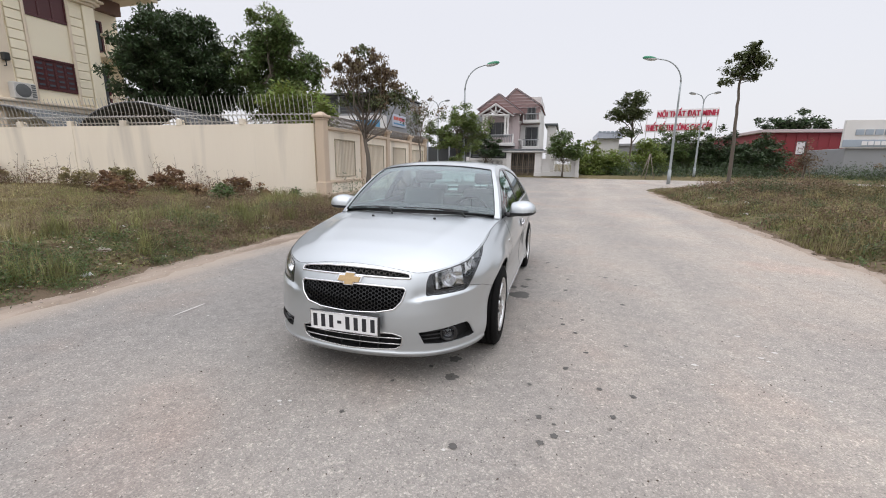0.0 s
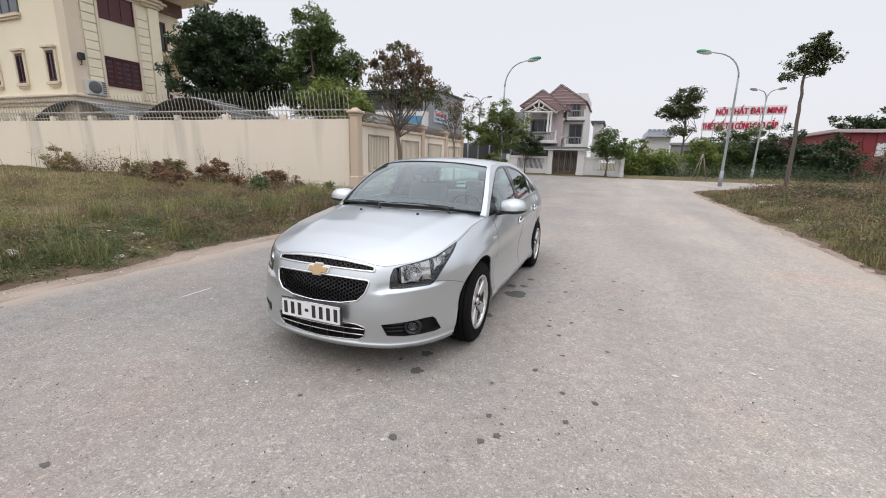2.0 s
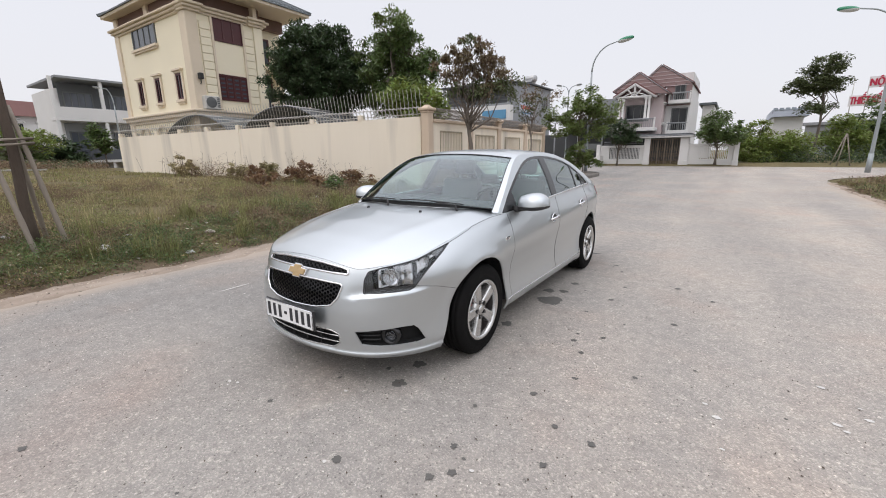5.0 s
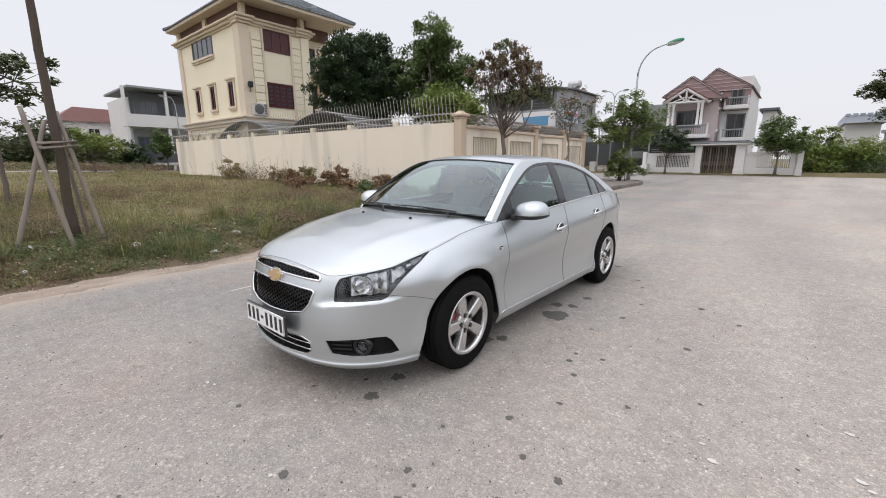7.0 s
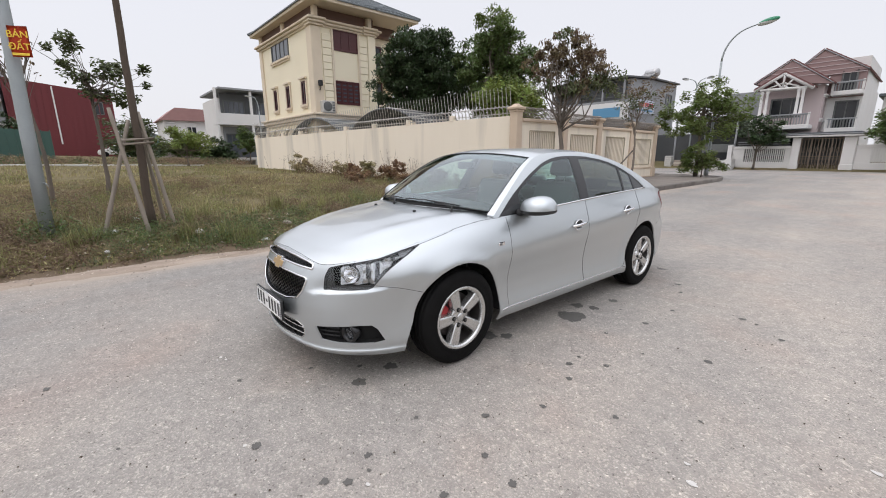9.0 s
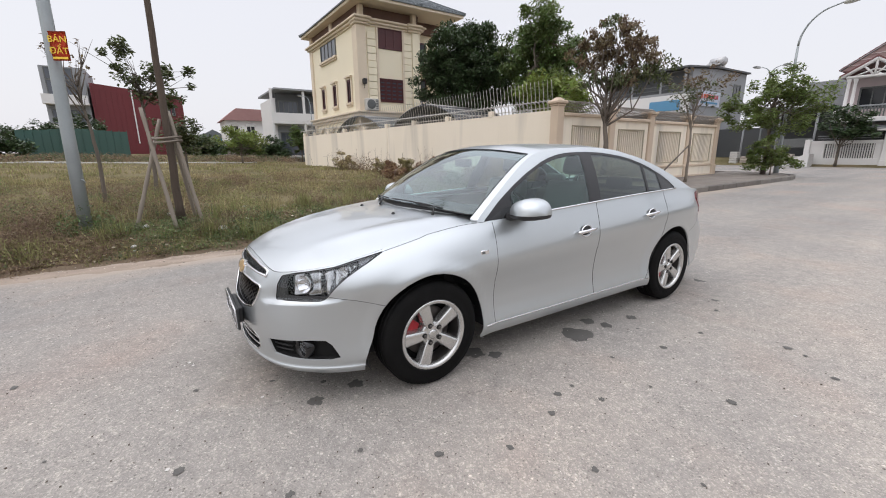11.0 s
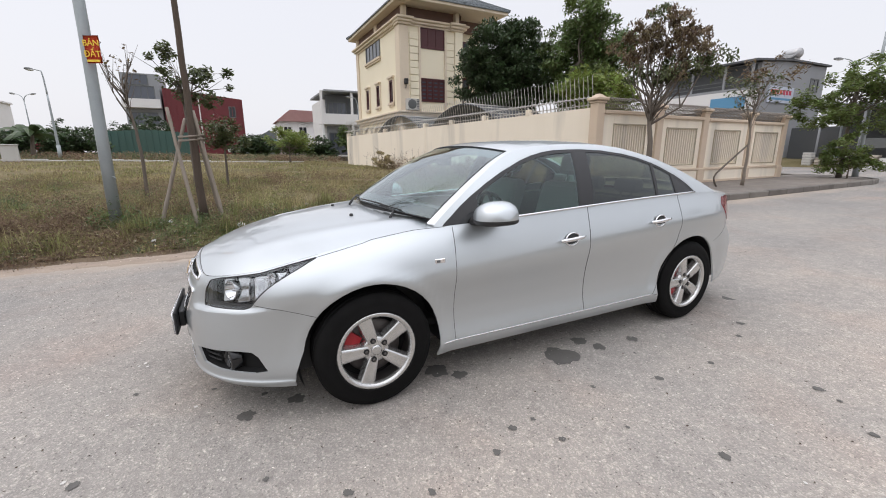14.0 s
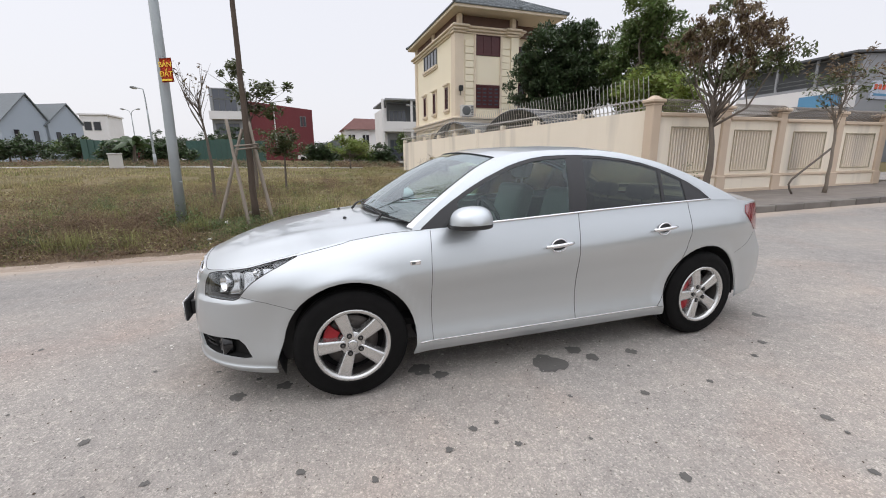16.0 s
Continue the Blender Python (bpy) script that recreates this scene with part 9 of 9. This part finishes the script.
WIN_F = [(1.60, 0.90), (1.62, 1.124), (1.70, 1.172), (1.825, 1.236), (2.005, 1.310), (2.10, 1.338), (2.2, 1.360), (2.31, 1.374), (2.42, 1.380), (2.475, 1.381), (2.372, 0.90)]
WIN_R = [(2.505, 0.90), (2.605, 1.384), (2.75, 1.378), (2.96, 1.353), (3.10, 1.325), (3.225, 1.287), (3.165, 0.90)]
WIN_Q = [(3.185, 0.90), (3.25, 1.277), (3.36, 1.235), (3.425, 1.206), (3.425, 0.90)]
WIN_T = [(3.45, 0.9), (3.45, 1.19), (3.53, 1.145), (3.62, 1.085), (3.63, 0.9)]
ys = list(np.linspace(1.32, 3.97, 84))
bm = flat_grid(ys, list(np.linspace(0, 1, 22)))
for v in bm.verts:
    zb = float(belt_x(np.array([v.co.x]))[1][0])
    v.co.y = zb + v.co.y * (float(roof_z(v.co.x)) - zb)
cut_flat(bm, [DLO, WIN_F, WIN_R, WIN_Q, WIN_T])
sides_ = sort_faces(bm, [("f", WIN_F), ("r", WIN_R), ("q", WIN_Q), ("t", WIN_T), ("frame", DLO), ("paint", None)])
bm.free()
for (s, fd, rd) in doors:
    panel("cabin_side", sides_["paint"], cabin_side, PAINT, car, (s,))
    panel("window_frame", sides_["frame"], cabin_side, GLOSS_BLACK, car, (s,), 0.004, "black window frame", 0.02)
    panel("window", sides_["f"], cabin_side, SIDE_GLASS, fd, (s,), 0.010, "clear greenish door glass", 0)
    panel("window", sides_["r"], cabin_side, TINT_GLASS, rd, (s,), 0.010, "dark tinted door glass", 0)
    panel("quarter_window", sides_["q"], cabin_side, TINT_GLASS, rd, (s,), 0.010, "dark tinted quarter glass", 0)
    panel("quarter_window", sides_["t"], cabin_side, GLOSS_BLACK, car, (s,), 0.006, "black quarter blank", 0)
    yy = np.linspace(1.60, 3.655, 32)
    P = cabin_side(yy, belt_x(yy)[1] + 0.004, -0.003)
    tube("belt_trim", [Vector((p[0] * s, p[1], p[2])) for p in P], 0.008, CHROME, car, "chrome strip under the side windows", 6)
    yy = np.linspace(1.33, 3.2, 24)
    uu = np.interp(yy, _pts[:, 1], _arc)
    P = shell(uu, (SILL_Z - 0.004 - z_bottom(uu)) / (z_top(uu) - z_bottom(uu)), -0.001)
    tube("sill_trim", [Vector((p[0] * s, p[1], p[2])) for p in P], 0.005, ALLOY, car, "bright strip along the sill", 6)

ts = list(np.linspace(1.32, 3.97, 92))
SCREEN_A, SCREEN_B, BACK_A, BACK_B, EDGE = 1.345, 1.955, 3.27, 3.90, 0.945
aa = sorted(set(list(np.linspace(-1, 1, 33)) + [-EDGE, EDGE]))
bm = flat_grid(sorted(set(ts + [SCREEN_A, SCREEN_B, BACK_A, BACK_B])), aa)
tops = {"screen": [], "back": [], "paint": []}
for f in bm.faces:
    c = f.calc_center_median()
    k = "screen" if SCREEN_A < c.x < SCREEN_B and abs(c.y) < EDGE else "back" if BACK_A < c.x < BACK_B and abs(c.y) < EDGE else "none" if c.x <= SCREEN_A and abs(c.y) < EDGE else "paint"
    if k != "none":
        tops[k].append([(v.co.x, v.co.y) for v in f.verts])
bm.free()
roof = panel("roof", tops["paint"], cabin_top, PAINT, car, edge=0.015)
screen = panel("windscreen", tops["screen"], cabin_top, SCREEN, car, (1,), 0.004, "slightly tinted windscreen", 0)
panel("rear_window", tops["back"], cabin_top, SIDE_GLASS, car, (1,), 0.004, "dark rear window", 0)
rim = [(SCREEN_A, a) for a in np.linspace(-EDGE, EDGE, 24)] + [(t, EDGE) for t in np.linspace(SCREEN_A, SCREEN_B, 12)[1:]] + [(SCREEN_B, a) for a in np.linspace(EDGE, -EDGE, 24)[1:]] + [(t, -EDGE) for t in np.linspace(SCREEN_B, SCREEN_A, 12)[1:-1]]
P = cabin_top(np.array([r[0] for r in rim]), np.array([r[1] for r in rim]))
tube("windscreen_seal", [Vector(p) for p in P], 0.0035, GLOSS_BLACK, screen, "black seal", 6, True)
# dark strip put in for the shaded roof lining, and mirror, at the windscreen's top
tb = flat_grid(list(np.linspace(SCREEN_B - 0.10, SCREEN_B, 5)), list(np.linspace(-EDGE, EDGE, 20)))
panel("shade_band", [[(v.co.x, v.co.y) for v in f.verts] for f in tb.faces], cabin_top, TINT_GLASS, screen, (1,), 0.007, "dark strip standing for the shaded roof lining", 0)
tb.free()
tb = flat_grid(list(np.linspace(SCREEN_A, SCREEN_A + 0.07, 4)), list(np.linspace(-EDGE, EDGE, 20)))
panel("frit_band", [[(v.co.x, v.co.y) for v in f.verts] for f in tb.faces], cabin_top, GLOSS_BLACK, screen, (1,), 0.007, "black band along the windscreen foot", 0)
tb.free()
c = cabin_top(np.array([1.85]), np.array([0.0]))[0]
block("rear_view_mirror", (-0.11, c[1] + 0.03, c[2] - 0.10), (0.11, c[1] + 0.06, c[2] - 0.035), BLACK, car, "black interior mirror", 0.012)

# cowl and wipers
v, f = [], []
xs = np.linspace(-0.74, 0.74, 25)
for x in xs:
    e = float(bonnet_end(x))
    zz = float(bonnet_mid(e)) - 0.02 - 0.05 * (abs(x) / 0.74) ** 2.6
    a = min(abs(x) / 0.745, EDGE)
    g = cabin_top(np.array([SCREEN_A + 0.01]), np.array([a]))[0]
    v += [(x, e - 0.03, zz - 0.02), (x, e + 0.02, zz - 0.004), (x, float(g[1]) + 0.01, float(g[2]) - 0.006)]
f = [(3 * i + k, 3 * i + 3 + k, 3 * i + 4 + k, 3 * i + 1 + k) for i in range(24) for k in (0, 1)]
adopt(link_mesh("cowl", v, f, BLACK, True), car, "black plastic cowl")
for x0, x1 in ((0.52, -0.06), (-0.12, -0.66)):
    pts = []
    for i in range(9):
        x = x0 + (x1 - x0) * i / 8
        t = SCREEN_A + 0.004 + 0.006 * math.sin(math.pi * i / 8)
        g = cabin_top(np.array([t]), np.array([x / 0.745]))[0]
        pts.append((x, float(g[1]) - 0.006, float(g[2]) + 0.009))
    w = tube("wiper", pts, [0.005] * 9, BLACK, car, "black wiper", 6)
    g = pts[2]
    tube("wiper_arm", [(x0 - 0.02, pts[0][1] - 0.07, pts[0][2] - 0.045), (x0 - 0.06, pts[0][1] - 0.03, pts[0][2] - 0.008), pts[4]], [0.009, 0.008, 0.004], BLACK, w, sides=6)

# door mirrors
for s in (1, -1):
    cap, pan = ([], []), ([], [])
    rows, nseg = 15, 17
    for j in range(rows):
        q = j / (rows - 1)
        x = (0.838 + 0.232 * q) * s
        k = (0.80 + 0.20 * math.sin(math.pi * min(0.5, q))) * max(0.0, 1 - max(0.0, (q - 0.35) / 0.65) ** 2.6) ** 0.5 + 0.004
        for i in range(nseg):
            a = math.pi * i / (nseg - 1)
            cy = math.copysign(abs(math.cos(a)) ** 0.75, math.cos(a))
            y = 1.655 - 0.02 * q - (0.142 if cy > 0 else 0.118) * k * cy
            cap[0].append((x, y, 1.010 + 0.010 * q + 0.104 * k * math.sin(a) ** 0.8))
            pan[0].append((x, y, 1.008 + 0.010 * q - 0.036 * k * math.sin(a) ** 0.5))
    grid = [(j * nseg + i, j * nseg + i + 1, (j + 1) * nseg + i + 1, (j + 1) * nseg + i) for j in range(rows - 1) for i in range(nseg - 1)]
    for lot in (cap, pan):
        lot[1].extend(grid + [tuple(range(nseg)), tuple(range((rows - 1) * nseg, rows * nseg))])
    shells = []
    for v, f in (cap, pan):
        bm = bmesh.new()
        vs = [bm.verts.new(p) for p in v]
        for q in f:
            bm.faces.new([vs[i] for i in q])
        bmesh.ops.recalc_face_normals(bm, faces=bm.faces)
        shells.append(bm)
    mir = part("door_mirror", shells[0], PAINT, car, "silver door mirror with a black base", True)
    part("mirror_base", shells[1], BLACK, mir, "black lower shell", True)
    tube("mirror_foot", [(0.79 * s, 1.57, 0.985), (0.85 * s, 1.60, 0.988), (0.92 * s, 1.62, 0.996)], [0.04, 0.03, 0.03], BLACK, mir, sides=10, flat=0.7)
    # handles and side repeater
    for yh, zh, owner in ((2.275, 0.825, doors[0][1] if s > 0 else doors[1][1]), (3.15, 0.878, doors[0][2] if s > 0 else doors[1][2])):
        u = u_of_y(yh)
        base = shell(u, v_of(u, zh))
        x = float(base[0])
        tilt = Matrix.Translation((x * s, yh, zh)) @ Matrix.Rotation(radians(4), 4, "X")
        # the door isn't hollowed: a black bulge paints the recess's shade
        cup = bmesh.new()
        bmesh.ops.create_uvsphere(cup, u_segments=20, v_segments=10, radius=1, matrix=tilt @ Matrix.Diagonal((0.009, 0.056, 0.042, 1)))
        hd = part("handle_cup", cup, BLACK, owner, "dark bulge standing for the handle recess's shade", True)
        ringpts = [tilt @ Vector((0.008 * s, 0.056 * math.cos(a), 0.042 * math.sin(a))) for a in np.linspace(0, 2 * math.pi, 28, endpoint=False)]
        tube("cup_ring", ringpts, 0.0055, CHROME, hd, "chrome ring", 6, True)
        pts = [tilt @ Vector((0.030 * s * math.sin(math.pi * (0.12 + 0.76 * i / 8)) ** 0.5, -0.105 + 0.21 * i / 8, 0.004)) for i in range(9)]
        tube("handle", pts, [0.009, 0.011, 0.012, 0.012, 0.012, 0.012, 0.012, 0.011, 0.008], CHROME, owner, "chrome handle", 8, flat=1.15)
    u = u_of_y(1.315)
    P = shell(u, v_of(u, 0.792))
    block("side_repeater", (float(P[0]) * s - 0.005, 1.28, 0.778), (float(P[0]) * s + 0.005, 1.345, 0.806), CHROME, car, "small chrome side badge", 0.004)
    block("repeater_lens", (float(P[0]) * s - 0.0065, 1.287, 0.784), (float(P[0]) * s + 0.0065, 1.312, 0.800), DASH, car, "grey inset", 0.002)

# wheels
TYRE_R, RIM_R, WIDTH = 0.332, 0.219, 0.205


def wheel(y0, s, first=None):
    hub = Matrix.Translation((0.775 * s, y0, TYRE_R)) @ Matrix.Rotation(radians(90 * s), 4, "Y")
    w = WIDTH / 2
    prof = [(RIM_R - 0.006, -w + 0.012), (RIM_R + 0.006, -w), (0.275, -w - 0.004), (0.305, -w + 0.004), (0.322, -w + 0.018)]
    for g in (-0.060, -0.022, 0.022, 0.060):
        prof += [(TYRE_R, g - 0.006), (TYRE_R - 0.007, g - 0.0055), (TYRE_R - 0.007, g + 0.0055), (TYRE_R, g + 0.006)]
    prof += [(0.322, w - 0.018), (0.305, w - 0.004), (0.298, w - 0.001), (0.294, w + 0.001), (0.27, w + 0.004), (0.238, w + 0.002), (0.236, w + 0.004), (RIM_R + 0.006, w), (RIM_R - 0.006, w - 0.012)]
    wh = lathe("wheel", [(RIM_R - 0.010, w - 0.030), (RIM_R - 0.006, w - 0.016), (RIM_R + 0.002, w - 0.006), (RIM_R + 0.004, w - 0.001), (RIM_R - 0.004, w + 0.002), (RIM_R - 0.014, w - 0.001), (RIM_R - 0.022, w - 0.008), (RIM_R - 0.025, w - 0.02), (RIM_R - 0.026, w - 0.030)], ALLOY, car, "five-spoke alloy wheel with a black tyre", 48, hub)
    # barrel takes a darker colour than the rim, for the shade between the spokes
    lathe("barrel", [(RIM_R - 0.012, w - 0.028), (RIM_R - 0.018, 0.0), (RIM_R - 0.014, -w + 0.014)], DISC, wh, "rim barrel darkened to stand for shade", 40, hub)
    lathe("tyre", prof, TYRE, wh, "black rubber tyre", 56, hub)
    # spokes: wide, tapering to the rim, with a shallow groove
    pieces = []
    for k in range(5):
        a = 2 * math.pi * k / 5 - math.pi / 2
        rot = Matrix.Rotation(a, 4, "Z")
        rows = [(0.044, 0.026, 0.078, 0.045), (0.065, 0.030, 0.082, 0.050), (0.10, 0.034, 0.086, 0.052), (0.15, 0.0375, 0.089, 0.052), (0.185, 0.041, 0.091, 0.052), (RIM_R - 0.014, 0.048, 0.090, 0.055)]
        v, f = [], []
        for r, hw, top, depth in rows:
            for wx, hz in ((-1.20, top - depth), (-1.0, top - 0.012), (-0.86, top), (-0.45, top - 0.0015), (0, top - 0.004), (0.45, top - 0.0015), (0.86, top), (1.0, top - 0.012), (1.20, top - depth)):
                v.append(hub @ rot @ Vector((r, wx * hw, hz)))
        f = [(9 * i + j, 9 * i + j + 1, 9 * i + j + 10, 9 * i + j + 9) for i in range(len(rows) - 1) for j in range(8)]
        adopt(link_mesh("spoke", v, f, ALLOY, True), wh)
    lathe("hub_plate", [(0.0, 0.078), (0.034, 0.078), (0.042, 0.076), (0.066, 0.074), (0.076, 0.066), (0.080, 0.01)], ALLOY, wh, "alloy hub", 32, hub)
    lathe("centre_cap", [(0.0, 0.090), (0.022, 0.089), (0.029, 0.085), (0.031, 0.074)], ALLOY, wh, "chrome centre cap", 24, hub)
    for k in range(5):
        a = 2 * math.pi * k / 5 - math.pi / 2
        m = hub @ Matrix.Translation((0.057 * math.cos(a), 0.057 * math.sin(a), 0.0815))
        # no hole is cut: a dark disc paints its shade
        lathe("bolt_hole_shade", [(0.0, 0.002), (0.0150, 0.002), (0.0165, -0.004)], DARK, wh, "dark disc painting the shade of a bolt hole", 12, m)
        lathe("wheel_nut", [(0.0, 0.010), (0.007, 0.009), (0.009, 0.006), (0.009, 0.0)], DISC, wh, "dark wheel nut", 6, m)
    lathe("brake_disc", [(0.06, -0.005), (0.06, 0.012), (0.155, 0.012), (0.158, 0.008), (0.158, -0.005)], DISC, wh, "steel brake disc", 40, hub)
    # near-black disc put in for the unlit depth behind the spokes
    lathe("inside_shade_disc", [(0.0, -0.03), (RIM_R - 0.014, -0.03)], DARK, wh, "dark disc standing for the wheel's unlit inside", 32, hub)
    # caliper: block bent round the disc, towards the nose
    v, f = [], []
    n = 9
    spanning = radians(40 if y0 < 2 else 150)
    for i in range(n):
        q = (i / (n - 1) - 0.5)
        a = radians(160) + q * spanning
        for r, h in ((0.085, 0.014), (0.085, 0.034), (0.130, 0.043), (0.168, 0.036), (0.168, -0.01)):
            yy, zz = r * math.cos(a), r * math.sin(a)
            v.append(Vector(((0.775 + h) * s, y0 + yy, TYRE_R + zz + 0.01)))
    f = [(5 * i + j, 5 * i + j + 1, 5 * i + j + 6, 5 * i + j + 5) for i in range(n - 1) for j in range(4)] + [(0, 1, 2, 3, 4), tuple(5 * (n - 1) + j for j in (4, 3, 2, 1, 0))]
    adopt(link_mesh("caliper", v, f, CALIPER), wh, "red brake caliper")
    return wh


for y0 in AXLES:
    for s in (1, -1):
        wheel(y0, s)

# interior: floor, dashboard, steering wheel, seats, rear bench and shelf
block("cabin_floor", (-0.74, 1.1, 0.36), (0.74, 3.9, 0.40), DARK, car, "dark cabin floor")
block("bulkhead", (-0.72, 1.05, 0.36), (0.72, 1.10, 0.95), DARK, car, "dark bulkhead")
outl = [(1.25, 0.55), (1.22, 0.95), (1.36, 0.985), (1.55, 1.00), (1.72, 0.985), (1.86, 0.93), (1.88, 0.80), (1.80, 0.60)]
bm = bmesh.new()
rows = []
for x in np.linspace(-0.74, 0.74, 13):
    hump = 0.03 * math.exp(-((x - 0.37) / 0.16) ** 2)
    rows.append([bm.verts.new((x, y - 0.05 * (abs(x) / 0.74) ** 2 * (1 if y > 1.7 else 0), z + (hump if z > 0.9 else 0))) for y, z in outl])
for a, b in zip(rows, rows[1:]):
    for j in range(len(outl)):
        bm.faces.new((a[j], b[j], b[(j + 1) % len(outl)], a[(j + 1) % len(outl)]))
part("dashboard", bm, DASH, car, "grey dashboard", True)
cx, cy, cz = 0.37, 2.02, 0.93
m = Matrix.Translation((cx, cy, cz)) @ Matrix.Rotation(radians(-68), 4, "X")
sw = tube("steering_wheel", [m @ Vector((0.185 * math.cos(a), 0.185 * math.sin(a), 0)) for a in np.linspace(0, 2 * math.pi, 30, endpoint=False)], 0.015, BLACK, car, "black steering wheel", 8, True)
lathe("wheel_boss", [(0.0, 0.02), (0.06, 0.015), (0.075, -0.01), (0.06, -0.04), (0.0, -0.05)], DASH, sw, "", 20, m)
for a in (0, math.pi, -math.pi / 2):
    tube("wheel_spoke", [m @ Vector((0.05 * math.cos(a), 0.05 * math.sin(a), 0)), m @ Vector((0.18 * math.cos(a), 0.18 * math.sin(a), 0))], 0.014, BLACK, sw, sides=6)


def seat(x0, y0, width, wide=False, tall_=1.0):
    st = block("seat", (x0 - width / 2, y0 - 0.50, 0.48), (x0 + width / 2, y0 + 0.02, 0.64), SEAT, car, "grey leather seat", 0.06, segs=3)
    lean = Matrix.Translation((x0, y0, 0.58)) @ Matrix.Rotation(radians(-18), 4, "X")
    block("backrest", (-width / 2, -0.07, 0), (width / 2, 0.08, 0.60 * tall_), SEAT, st, "", 0.06, lean, 3)
    for dx in ((0,) if not wide else (-0.40, 0, 0.40)):
        lm = lean @ Matrix.Translation((dx, 0, 0))
        block("headrest", (-0.13, -0.045, 0.66 * tall_), (0.13, 0.055, 0.83 * tall_), SEAT, st, "", 0.045, lm, 3)
        for k in (-0.05, 0.05):
            tube("headrest_rod", [lm @ Vector((k, 0.01, 0.58 * tall_)), lm @ Vector((k, 0.01, 0.70 * tall_))], 0.006, CHROME, st, sides=6)


seat(0.37, 2.52, 0.50)
seat(-0.37, 2.45, 0.50)
seat(0.0, 3.18, 1.20, True, 0.74)
block("parcel_shelf", (-0.66, 3.42, 0.98), (0.66, 3.95, 1.01), DASH, car, "grey parcel shelf")
for s in (1, -1):
    block("door_lining", (0.70 * s, 1.45, 0.42), (0.755 * s, 3.45, 0.98), DASH, car, "grey door lining", 0.01)
tb = flat_grid(list(np.linspace(SCREEN_B + 0.01, BACK_A - 0.01, 20)), list(np.linspace(-0.96, 0.96, 17)))
panel("roof_lining", [[(v.co.x, v.co.y) for v in f.verts] for f in tb.faces], cabin_top, LINING, car, (1,), 0.03, "grey roof lining", 0)
tb.free()
for s in (1, -1):
    panel("pillar_lining", sides_["paint"], cabin_side, DASH, car, (s,), 0.03, "grey pillar lining", 0)
